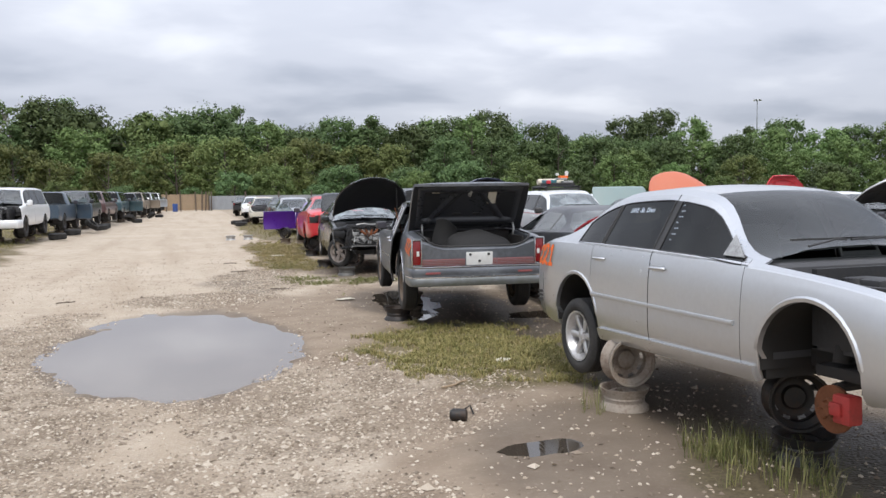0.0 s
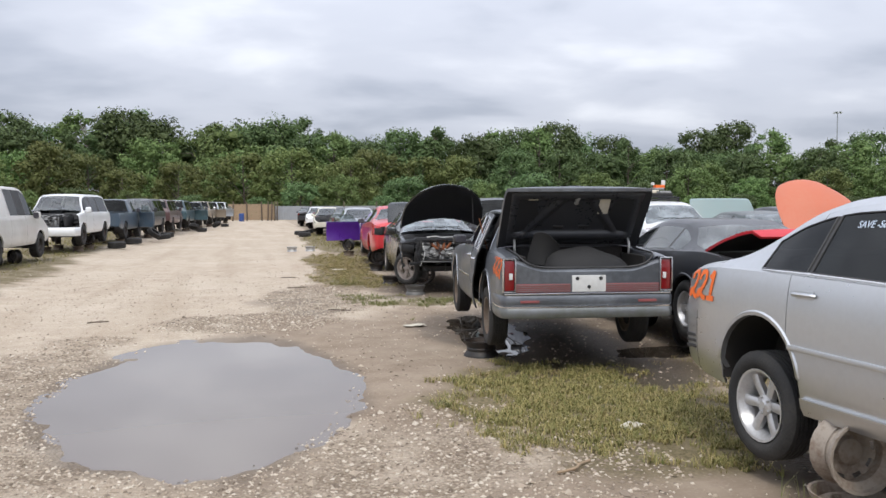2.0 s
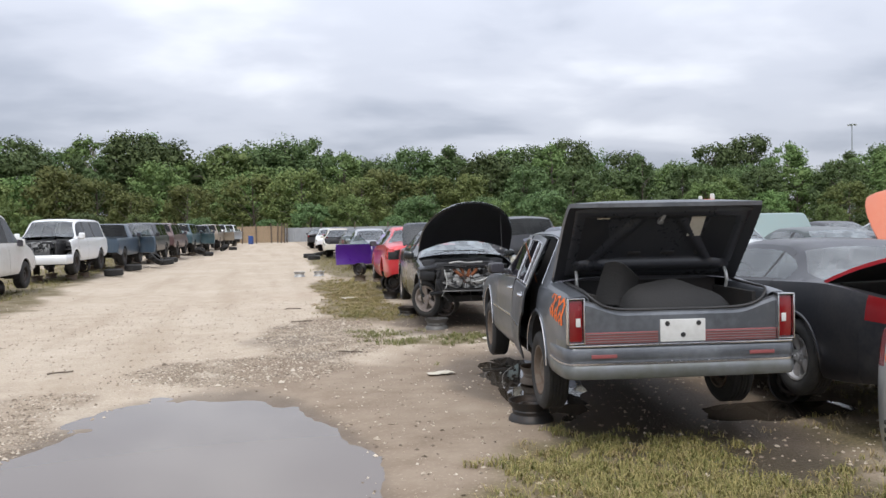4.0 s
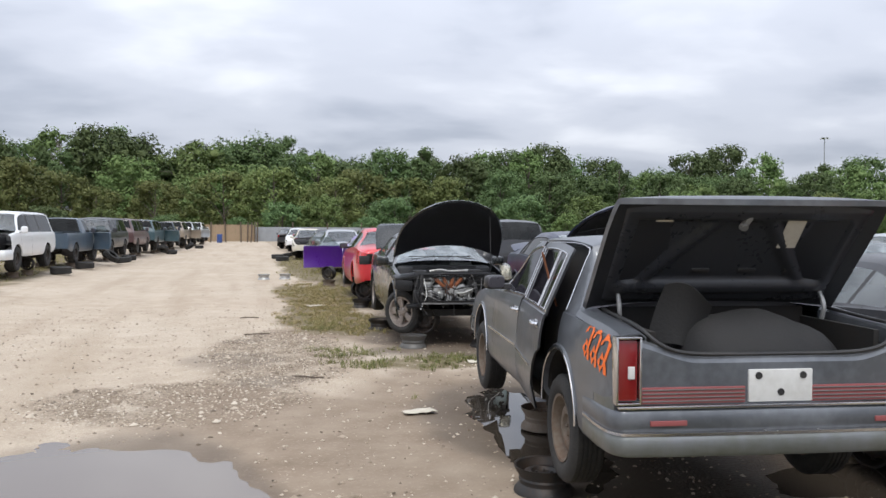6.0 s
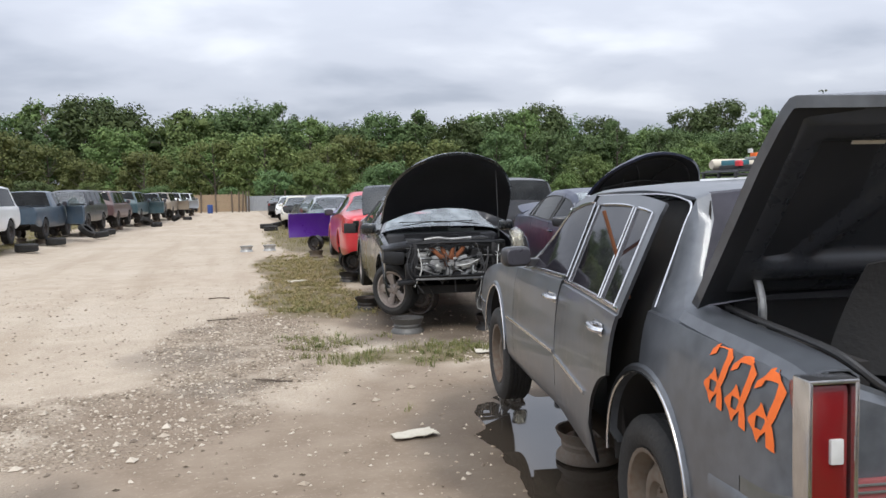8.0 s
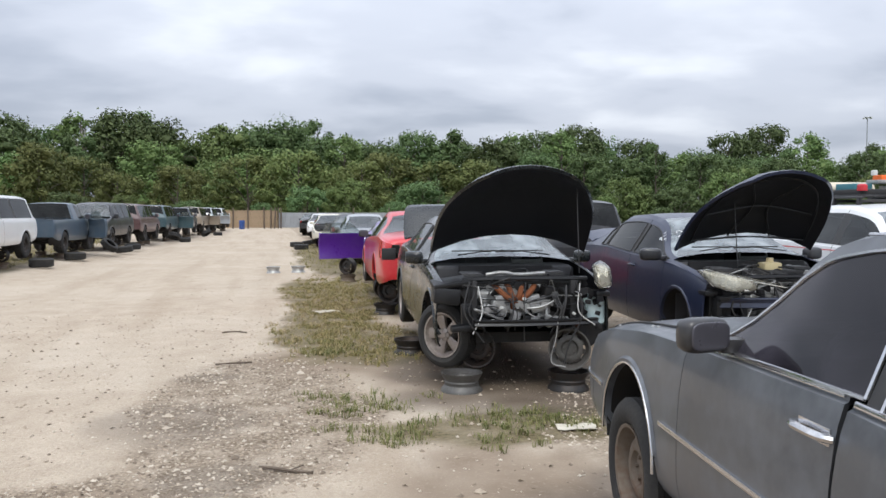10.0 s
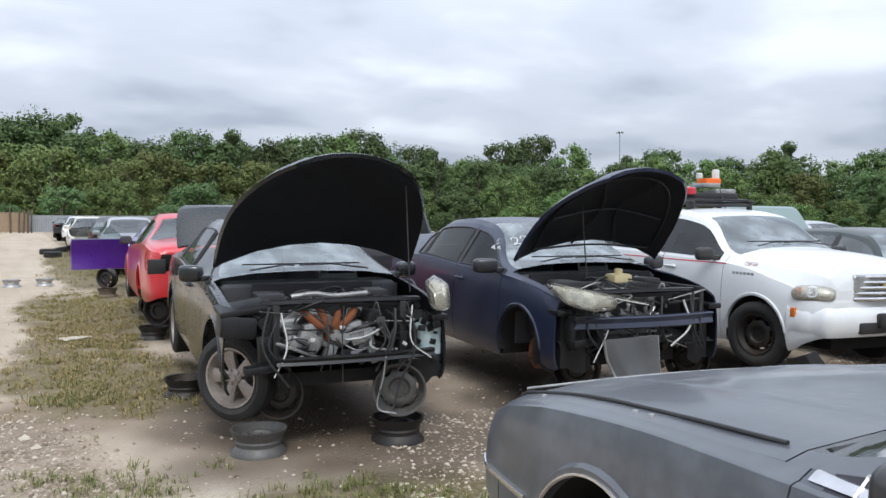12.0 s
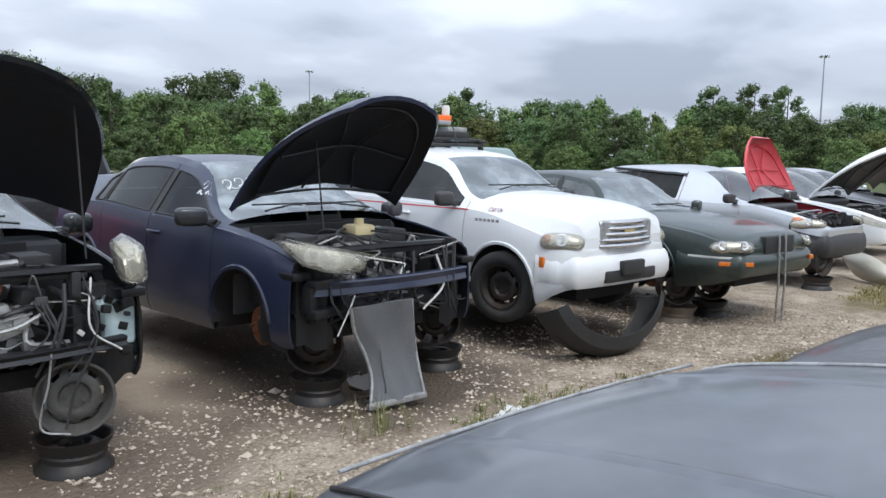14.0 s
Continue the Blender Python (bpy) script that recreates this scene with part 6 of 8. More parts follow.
def skin_lamp(car, x, z, s, a, h, mat, name="headlight", depth=0.05, bowl=0):
    """A rounded lamp let into the skin at (x, z), its face along the surface there."""
    e = 0.04
    p = Vector((x, car.side_y(x, z), z))
    tx = Vector((2 * e, car.side_y(x + e, z) - car.side_y(x - e, z), 0)).normalized()
    tz = Vector((0, car.side_y(x, z + e) - car.side_y(x, z - e), 2 * e)).normalized()
    n = tz.cross(tx) if tz.cross(tx).y > 0 else tx.cross(tz)
    n.y *= s
    p.y *= s
    up = (Vector((0, 0, 1)) - n * n.z).normalized()
    m = Matrix((n, up.cross(n), up)).transposed().to_4x4()
    m.translation = p - n * depth * 0.45
    b = bmesh.new()
    bmesh.ops.create_uvsphere(b, u_segments=24, v_segments=14, radius=1)
    for v in b.verts:
        v.co.z = math.copysign(abs(v.co.z) ** 0.72, v.co.z)
        v.co.y = math.copysign(abs(v.co.y) ** 0.72, v.co.y)
    bmesh.ops.scale(b, vec=(depth, a, h), verts=b.verts)
    o = part(name, b, mat, car.root)
    o.matrix_basis = m
    if bowl:
        o.data.materials[0] = SHELLGLASS
        b = bmesh.new()
        bmesh.ops.create_uvsphere(b, u_segments=16, v_segments=10, radius=1)
        bmesh.ops.scale(b, vec=(depth * 0.72, a * 0.9, h * 0.86), verts=b.verts)
        part("lamp_housing", b, BOWL, o)
    for k in range(bowl):
        b = bmesh.new()
        add_lathe(b, [(0.0, 0.0), (h * 0.28, 0.004), (h * 0.62, 0.012), (h * 0.70, 0.010), (h * 0.70, 0.0)], 18, pose(depth * 0.74, (k - (bowl - 1) / 2) * a * 0.95, 0, 0, 0, -90))
        part("lamp_bowl", b, CHROME, o)
    return o


def hood_ribs(car, mat):
    """The pressed frame on the underside of a raised hood."""
    S = car.S
    n0, n1 = S["cowl"] + 0.06, S["xf"] - 0.14
    hood = car.parts["hood"][0]
    wide = max(abs(v.co.y) for v in hood.data.vertices)

    def at(t, u):
        x = n0 + (n1 - n0) * t
        return (x - 0.13 * t * u * u, u * wide * (1 - 0.30 * t ** 3), car.top(x) - 0.055 * u * u - 0.045 + 0.04 * math.sin(math.pi * t) * (1 - u * u))

    for line in ([(0.02, -0.82), (0.5, -0.80), (0.85, -0.68), (0.98, -0.3), (0.98, 0.3), (0.85, 0.68), (0.5, 0.80), (0.02, 0.82)], [(0.04, -0.8), (0.06, 0), (0.04, 0.8)], [(0.08, -0.3), (0.5, -0.12), (0.92, -0.45)], [(0.08, 0.3), (0.5, 0.12), (0.92, 0.45)], [(0.45, -0.75), (0.5, 0.0), (0.45, 0.75)]):
        b = bmesh.new()
        add_tube(b, curve_pts([at(*p) for p in line], 5), 0.010, 6)
        part("hood_rib", b, mat, car.root).matrix_basis = hood.matrix_basis


def corner_liner(car, x, w, s, zs=(0.22, 0.34, 0.46, 0.60, 0.72)):
    """The torn black liner behind a missing bumper corner."""
    b = bmesh.new()
    rows = []
    for k, a in enumerate(np.linspace(-10, 95, 9)):
        rows.append([b.verts.new((x - 0.30 + 0.30 * math.cos(radians(a)) + 0.02 * math.sin(k * 2), s * (w - 0.26 + 0.30 * math.sin(radians(a))), z + 0.03 * math.sin(k * 1.7 + z * 9))) for z in zs])
    for A, B in zip(rows, rows[1:]):
        for k in range(len(zs) - 1):
            b.faces.new((A[k], B[k], B[k + 1], A[k + 1]))
    part("fender_liner", b, NOSE, car.root, thick=0.006)



def stripped_nose(car, x, w, z, beam, lamps, seed, lamp, bare=0):
    """Radiator support, bumper beam, headlamps and dangling wiring of a car whose front skin is off."""
    r, rnd = car.root, random.Random(seed)
    b = bmesh.new()
    add_tube(b, curve_pts([(x - 0.10, -w + 0.22, z - 0.01), (x - 0.02, -0.4, z + 0.005), (x, 0, z + 0.01), (x - 0.02, 0.4, z + 0.005), (x - 0.10, w - 0.16, z - 0.01)], 4), 0.024, 6)
    add_box(b, (x - 0.06, 0, z - 0.035), (0.05, 2 * w - 0.5, 0.03), None, 0.008)
    for s in (1, -1):
        # leaning side bracket from the tie bar to the beam, with a torn foot
        add_box(b, (x - 0.07, s * (w - 0.30), z - 0.14), (0.05, 0.07, 0.26), pose(0, 0, 0, 16 * s), 0.012)
        add_box(b, (x - 0.06, s * (w - 0.25), z - 0.33), (0.07, 0.11, 0.20), pose(0, 0, 0, -3 * s), 0.014)
        add_box(b, (x - 0.02, s * (w - 0.25), z - 0.30), (0.02, 0.06, 0.07), None, 0.01)
        if s == bare:
            add_box(b, (x - 0.20, s * (w - 0.10), z - 0.04), (0.34, 0.34, 0.05), pose(0, 0, 0, -8 * s, 4), 0.02)
            add_box(b, (x - 0.14, s * (w - 0.06), z - 0.16), (0.22, 0.26, 0.16), pose(0, 0, 0, 6 * s), 0.03)
            add_box(b, (x - 0.02, s * (w - 0.20), z - 0.46), (0.12, 0.22, 0.06), pose(0, 0, 0, 4), 0.02)
            continue
        add_box(b, (x - 0.10, s * (w - 0.02), z - 0.15), (0.22, 0.14, 0.05), None, 0.015)
        add_box(b, (x - 0.24, s * (w - 0.06), z - 0.32), (0.26, 0.03, 0.30), pose(0, 0, 0, 0, 0, 12 * s), 0.012)
        for k in range(9):
            add_box(b, (x - rnd.uniform(0, 0.12), s * (w - rnd.uniform(0.02, 0.26)), z - rnd.uniform(0.12, 0.5)), (0.04, rnd.uniform(0.02, 0.07), rnd.uniform(0.02, 0.07)), pose(0, 0, 0, rnd.uniform(-25, 25)), 0.006)
    part("radiator_support", b, NOSE, r)
    b = bmesh.new()
    pts = [(x + 0.10 - 0.10 * (y / w) ** 2, y, beam[0]) for y in np.linspace(-w + (0.30 if bare < 0 else 0.08), w - 0.08, 9)]
    rows = [[b.verts.new((px + dx, py, pz + dz * beam[1] / 2)) for dx, dz in ((-0.035, -1), (0.025, -1), (0.035, -0.8), (0.022, 0), (0.035, 0.8), (0.025, 1), (-0.035, 1))] for px, py, pz in pts]
    for A, B in zip(rows, rows[1:]):
        for k in range(7):
            b.faces.new((A[k], A[(k + 1) % 7], B[(k + 1) % 7], B[k]))
    b.faces.new(rows[0]), b.faces.new(rows[-1])
    bmesh.ops.recalc_face_normals(b, faces=b.faces)
    part("bumper_beam", b, beam[2], r)
    for s in lamps:
        b = bmesh.new()
        for p in lamp:
            b.verts.new((p[0], s * p[1], p[2]))
        bmesh.ops.convex_hull(b, input=b.verts)
        bmesh.ops.recalc_face_normals(b, faces=b.faces)
        bmesh.ops.bevel(b, geom=list(b.edges), offset=0.022, segments=3, affect="EDGES", profile=0.5)
        o = part("headlight", b, SHELLGLASS, r, "clouded headlight", 50)
        o.matrix_basis = Matrix.Translation((x + 0.06, s * (w + 0.01), z + 0.01))
        mid = sum((Vector((p[0], s * p[1], p[2])) for p in lamp), Vector()) / len(lamp)
        b = bmesh.new()
        for p in lamp:
            b.verts.new(mid + (Vector((p[0], s * p[1], p[2])) - mid) * 0.84)
        bmesh.ops.convex_hull(b, input=b.verts)
        bmesh.ops.recalc_face_normals(b, faces=b.faces)
        bmesh.ops.bevel(b, geom=list(b.edges), offset=0.02, segments=2, affect="EDGES")
        part("lamp_housing", b, BOWL, o, "", 40)

    b = bmesh.new()
    for k in range(30):
        add_box(b, (x - rnd.uniform(0.02, 0.16), rnd.uniform(-w + 0.12, w - 0.12), z - rnd.uniform(0.04, 0.5)), (0.05, rnd.uniform(0.03, 0.10), rnd.uniform(0.02, 0.08)), pose(0, 0, 0, rnd.uniform(-40, 40)), 0.006)
    tagged(part("bracket_clutter", b, NOSE, r), "", "", "", "stuff")
    for k in range(6):
        b = bmesh.new()
        add_box(b, (x + 0.015, rnd.uniform(-w + 0.2, w - 0.2), z - rnd.uniform(0.05, 0.45)), (0.02, 0.035, 0.025), pose(0, 0, 0, rnd.uniform(-40, 40)), 0.004)
        part("wire_connector", b, WHITEPL if k < 3 else ALU, r)
    for k in range(26):
        b = bmesh.new()
        y, zz = rnd.uniform(-w + 0.25, w - 0.2), z - rnd.uniform(0.02, 0.42)
        p = [(x - rnd.uniform(0.0, 0.05), y, zz), (x + rnd.uniform(0.0, 0.04), y + rnd.uniform(-0.12, 0.12), zz - rnd.uniform(-0.06, 0.10)), (x - rnd.uniform(0.0, 0.06), y + rnd.uniform(-0.28, 0.28), zz - rnd.uniform(-0.05, 0.16))]
        add_tube(b, curve_pts(p, 5), rnd.choice((0.005, 0.007, 0.012)), 6)
        part("loom", b, NOSE if k % 5 else ALU, r)
    for k in range(12):
        b = bmesh.new()
        y = rnd.uniform(-w + 0.2, w - 0.2)
        p = [(x + 0.04, y, z - rnd.uniform(0, 0.2)), (x + 0.09, y + rnd.uniform(-0.08, 0.08), z - 0.3), (x + 0.07, y + rnd.uniform(-0.15, 0.15), z - rnd.uniform(0.4, 0.6))]
        add_tube(b, curve_pts(p, 6), rnd.choice((0.006, 0.009)), 6)
        part("wire", b, BLACK if k < 10 else WHITEPL, r)


stripped_nose(mal, 2.03, 0.80, 0.86, (0.455, 0.055, NOSE), (1,), 4, TALL_LAMP, -1)
corner_liner(mal, 2.02, 0.86, 1, (0.22, 0.29, 0.36, 0.42))
corner_liner(mal, 2.04, 0.86, 1, (0.69, 0.72, 0.755))
# exposed exhaust manifold and transaxle
b = bmesh.new()
for k in range(4):
    y = -0.17 + 0.11 * k
    add_tube(b, curve_pts([(1.92, y * 1.25, 0.80), (1.99, y * 1.1, 0.76), (2.02, y * 0.6, 0.68), (2.0, 0.0, 0.62)], 5), 0.028, 9)
add_tube(b, [(2.0, 0, 0.64), (1.97, 0.0, 0.56)], [0.05, 0.045], 10)
o = part("exhaust_manifold", b, MANIFOLD, mal.root, "rusty brown exhaust manifold")
o.matrix_basis = Matrix.Translation((0, -0.08, 0.02))
b = bmesh.new()
rnd = random.Random(2)
for k in range(26):
    add_box(b, (1.93 + rnd.uniform(-0.05, 0.06), rnd.uniform(-0.42, 0.28), rnd.uniform(0.44, 0.66)), (0.1, rnd.uniform(0.05, 0.16), rnd.uniform(0.04, 0.14)), pose(0, 0, 0, rnd.uniform(-30, 30)), 0.012)
for k in range(5):
    add_lathe(b, [(0, 0.05), (0.04, 0.05), (0.05, 0.03), (0.055, -0.05)], 14, pose(1.99, rnd.uniform(-0.36, 0.24), rnd.uniform(0.46, 0.62), 0, 0, -90))
tagged(part("transaxle", b, ALU, mal.root, "grimy aluminium transaxle castings"), "grimy aluminium transaxle castings", "", "", "stuff")
b = bmesh.new()
add_box(b, (1.86, 0.74, 0.52), (0.16, 0.20, 0.26), None, 0.04)
add_box(b, (1.86, 0.76, 0.67), (0.12, 0.14, 0.12), None, 0.03)
part("washer_tank", b, varied("washer_tank_plastic", (0.50, 0.60, 0.60, 1), (0.26, 0.40, 0.45, 1), 0.8, 0.5, 0, 4, 20), mal.root, "milky blue washer tank")
for y, r0, col, pts in ((0.40, 0.012, BLACK, [(0, 0, 0), (0.06, -0.03, -0.2), (0.05, -0.12, -0.5), (0.08, -0.14, -0.62)]), (0.30, 0.006, ALU, [(0.08, 0, -0.34), (0.08, -0.02, -0.5), (0.07, -0.06, -0.72), (0.14, 0.06, -0.76)]), (0.42, 0.008, BLACK, [(0, 0.1, 0), (0.05, 0.12, -0.3), (0.06, 0.0, -0.55), (0.08, -0.06, -0.75)])):
    b = bmesh.new()
    add_tube(b, curve_pts([(2.06 + p[0], y + p[1], 0.80 + p[2]) for p in pts], 7), r0, 7)
    part("dangling_hose", b, col, mal.root)
b = bmesh.new()
add_tube(b, curve_pts([(1.95, -0.36, 0.90), (1.97, -0.2, 0.92), (1.96, -0.05, 0.90), (1.93, 0.22, 0.91)], 5), 0.02, 9)
add_tube(b, curve_pts([(2.05, 0.02, 0.58), (2.07, 0.16, 0.60), (2.06, 0.30, 0.66)], 5), 0.011, 8)
part("coolant_pipe", b, ALU, mal.root, "bare aluminium coolant pipe")
for s in (1, -1):
    mal.mirror(0.88, 0.97, s, BLACKP)
    mal.handle(0.10, 0.84, s, BLACKP)
wiper(mal, 1), wiper(mal, -1)
trunk_tub(mal)
mal.window_frames(BLACK, 0.008)
b = bmesh.new()
add_box(b, (-2.0, -(mal.side_y(-2.0, 0.85) + 0.14), 0.86), (0.02, 0.2, 0.17), None, 0.008)
o = part("fuel_flap", b, BLACK, mal.root)

# ---- navy sedan, nose stripped, hood up ----
CRU = spec(W=0.895, wb=2.685, xf=2.25, xr=-2.33, R=0.325, arch=0.38, cowl=1.08, hdr=0.15, rh=-1.10, deck=-1.72, wr=0.57, strip=1.92, hood="open", open_angle=53, hood_lift=0.10,
           top=[(2.25, 0.74), (2.18, 0.82), (1.7, 0.98), (1.08, 1.06), (0.15, 1.43), (-0.3, 1.48), (-0.8, 1.46), (-1.10, 1.39), (-1.72, 1.15), (-2.2, 1.11), (-2.33, 1.0)],
           belt=[(2.25, 0.68), (1.7, 0.86), (1.08, 0.95), (0, 0.98), (-1.2, 1.03), (-2.33, 0.98)],
           doors=((-0.05, 0.98), (-0.98, -0.05)), windows=((0.0, 0.96), (-0.98, -0.10), (-1.2, -1.03)), bumpers=(None, -2.05))
cru = Car("navy_sedan", "dark blue sedan with its hood up and stripped nose", "car", pose(6.12, 18.12, 0.225, 0, 0.5, -95), dict(CRU, paint=NAVY, inner=HOODIN, screen=SKY_FILM, tint=TINT, wheels=(0, 0, 1, 1), trunk="open", trunk_angle=16, lamps=(("taillight", -2.33, -2.1, 6, 9, REDLENS),)))
engine(cru, 1.15, 1.95, 0.42, 0.97, 0.66, 21, cap=0.12)
stripped_nose(cru, 1.96, 0.80, 0.86, (0.62, 0.10, NAVY), (-1,), 6, SWEPT_LAMP)
corner_liner(cru, 1.94, 0.82, -1), corner_liner(cru, 1.94, 0.82, 1)
# open fog lamp frame below the headlight
b = bmesh.new()
for y, z, sy, sz in ((-0.60, 0.665, 0.30, 0.05), (-0.60, 0.465, 0.30, 0.06), (-0.725, 0.565, 0.06, 0.20), (-0.475, 0.565, 0.06, 0.20)):
    add_box(b, (1.98 + 0.10 * (y + 0.6), y, z), (0.09, sy, sz), pose(0, 0, 0, 0, 0, 14), 0.012)
add_box(b, (1.90, -0.60, 0.565), (0.03, 0.26, 0.2), pose(0, 0, 0, 0, 0, 14))
part("fog_lamp_frame", b, NOSE, cru.root)
hood_ribs(cru, NOSE)
for s in (1, -1):
    cru.mirror(0.86, 1.0, s, DARKG, (0.11, 0.24, 0.14))
    cru.handle(0.08, 0.86, s, NAVY)
wiper(cru, 1), wiper(cru, -1)
trunk_tub(cru)
cru.window_frames(BLACK, 0.008)
prop_rod(cru, 1.55, -0.30, 0.95, 1.75), prop_rod(mal, 1.9, 0.58, 0.9, 1.85)
cru.ribbon("marker_writing", digits("2202", 0.9), 0.42, 1.17, 0.10, 0.10, -1, CHALKW, 0.012, "white marker scrawl on the window glass")
b = bmesh.new()
st = digits("220", 0.8)
for stq in st:
    pts = curve_pts([(0.62 - 0.13 * v, -0.52 + 0.13 * u, 0) for u, v in stq], 5)
    add_tube(b, [(p.x, p.y, cru.top(p.x) - 0.02 * (abs(p.y) / 0.5) ** 2 * 2 + 0.004) for p in pts], 0.006, 5)
part("marker_number", b, CHALKW, cru.root, "white number 220 on the windscreen")
# radiator leaning on the front
b = bmesh.new()
rows = []
for k in range(13):
    t = k / 12
    rows.append([b.verts.new((-0.28 + 0.56 * u + (0.07 * math.sin(t * 5) if u < 0.3 else 0.0), 0.02 * math.sin(u * 9 + t * 3) + 0.05 * math.sin(t * 3), 0.62 * t)) for u in np.linspace(0, 1, 13)])
for A, B in zip(rows, rows[1:]):
    for k in range(12):
        b.faces.new((A[k], A[k + 1], B[k + 1], B[k]))
RAD = varied("radiator_fins", (0.13, 0.135, 0.14, 1), (0.22, 0.21, 0.20, 1), 0.6, 0.55, 0.4, 3, 90, 0, 0.6)
rad = tagged(new("radiator"), "bent aluminium radiator core leaning on the navy car", "car part")
part("core", b, RAD, rad, thick=0.02)
b = bmesh.new()
for x0, x1 in ((-0.28, -0.28), (0.28, 0.28)):
    add_tube(b, curve_pts([(x0 + (0.07 * math.sin(t * 5) if x0 < 0 else 0), 0.05 * math.sin(t * 3), 0.62 * t) for t in (0, 0.25, 0.5, 0.75, 1)], 4), 0.016, 8)
add_box(b, (0, 0.01, -0.01), (0.6, 0.05, 0.04), None, 0.01)
part("side_tank", b, ALU, rad)
rad.matrix_basis = pose(5.70, 15.86, 0.07, -9, -4, -18) @ Matrix.Diagonal((0.74, 1, 1.06, 1))

# ---- white retro wagon with a loaded roof rack ----
HHR = spec(W=0.88, wb=2.76, xf=2.14, xr=-2.30, R=0.325, arch=0.39, cowl=1.02, hdr=0.35, rh=-2.05, deck=-2.12, wr=0.60, trunk="none", plan_f=0.70, plan_r=0.88, nose_z=0.40,
           top=[(2.14, 0.94), (2.07, 1.05), (1.6, 1.13), (1.02, 1.17), (0.35, 1.50), (-0.2, 1.585), (-1.2, 1.58), (-2.05, 1.50), (-2.12, 1.42), (-2.30, 1.0)],
           belt=[(2.14, 0.72), (1.7, 0.86), (1.02, 1.0), (0, 1.04), (-2.0, 1.08), (-2.30, 0.95)],
           doors=((-0.10, 0.92), (-0.98, -0.10)), windows=((0.0, 0.82), (-0.90, -0.15), (-1.8, -1.0)), bumpers=(1.78, -2.0), bump_row=5)
hhr = Car("white_wagon", "white rounded retro wagon with a loaded roof rack", "car", pose(8.66, 17.72, 0.24, 0, 0.3, -97), dict(HHR, paint=WHITE, screen=SKY_FILM, wheels=(1, 1, 1, 1), steer=14, tint=glass("grey_tint", (0.12, 0.13, 0.13, 1), 0.03, 0.1)))
bumper_bar(hhr, 0.38, 0.66, 0.07, WHITE)
for s in (1, -1):
    skin_lamp(hhr, 1.99, 0.79, s, 0.20, 0.082, LENS, "headlight", 0.07, 1)
    skin_lamp(hhr, 1.87, 0.795, s, 0.045, 0.045, AMBER, "turn_signal", 0.055)
for s in (1, -1):
    hhr.mirror(0.74, 1.06, s, BLACK)
    hhr.handle(0.06, 0.92, s, WHITE)
    hhr.strip("red_pinstripe", -1.9, 0.95, lambda x: 1.0, s, RED, 0.012, 0.003)
    b = bmesh.new()
    add_box(b, (1.86, s * (hhr.side_y(1.86, 0.60) + 0.008), 0.60), (0.05, 0.03, 0.09), None, 0.008)
    part("side_marker", b, AMBER, hhr.root)
    b = bmesh.new()
    add_lathe(b, [(0, 0.01), (0.055, 0.01), (0.065, -0.02)], 18, pose(2.165, s * 0.52, 0.47, 0, 0, -90 + 14 * s))
    part("fog_lamp", b, BLACK, hhr.root)
b = bmesh.new()
for k in range(5):
    add_tube(b, curve_pts([(2.195 - 0.010 * k - 0.07 * (y / 0.42) ** 2, y, 0.735 + 0.05 * k) for y in (-0.40, -0.2, 0, 0.2, 0.40)], 4), 0.021, 8)
G = part("grille", b, CHROME, hhr.root, "chrome bar grille")
b = bmesh.new()
add_box(b, (2.09, 0, 0.835), (0.12, 0.80, 0.25), None, 0.04)
part("grille_backing", b, ALU, G)
b = bmesh.new()
add_box(b, (2.175, 0, 0.845), (0.012, 0.15, 0.05), None, 0.006)
part("badge", b, varied("gold_badge", (0.55, 0.40, 0.14, 1), (0.4, 0.3, 0.1, 1), 0.3, 0.3, 0.6), G, "plain gold badge")
b = bmesh.new()
add_box(b, (2.20, 0, 0.47), (0.05, 0.78, 0.11), None, 0.03)
add_box(b, (2.235, -0.02, 0.54), (0.06, 0.33, 0.13), None, 0.02)
part("plate_mount", b, BLACK, hhr.root)
hhr.plate_text("Call Us", 1.18, 0.995, -1, 0.052, STRIPE, "red lettering on the fender")
b = bmesh.new()
for k in range(6):
    add_box(b, (1.08 + 0.05 * k, -(hhr.side_y(1.08 + 0.05 * k, 0.915) + 0.002), 0.915), (0.036, 0.003, 0.026))
tagged(part("lettering", b, varied("grey_lettering", (0.25, 0.25, 0.25, 1), (0.5, 0.5, 0.5, 1), 0.5), hhr.root), "dark lettering on the fender", "", "", "stuff")
wiper(hhr, 1), wiper(hhr, -1)
# roof rack and its load
rack = tagged(new("roof_rack"), "black roof rack loaded with signal gear", "roof rack")
b = bmesh.new()
for s in (1, -1):
    add_tube(b, [(-1.2, s * 0.5, 0.12), (0.2, s * 0.5, 0.12)], 0.022)
for x in (-1.1, -0.5, 0.1):
    add_box(b, (x, 0, 0.06), (0.06, 1.04, 0.05), None, 0.01)
    for s in (1, -1):
        add_box(b, (x, s * 0.5, 0.05), (0.06, 0.05, 0.14), None, 0.01)
part("rail_frame", b, BLACK, rack)
b = bmesh.new()
add_box(b, (-0.5, 0, 0.15), (1.2, 0.95, 0.04), None, 0.01)
part("tray", b, DARKG, rack)
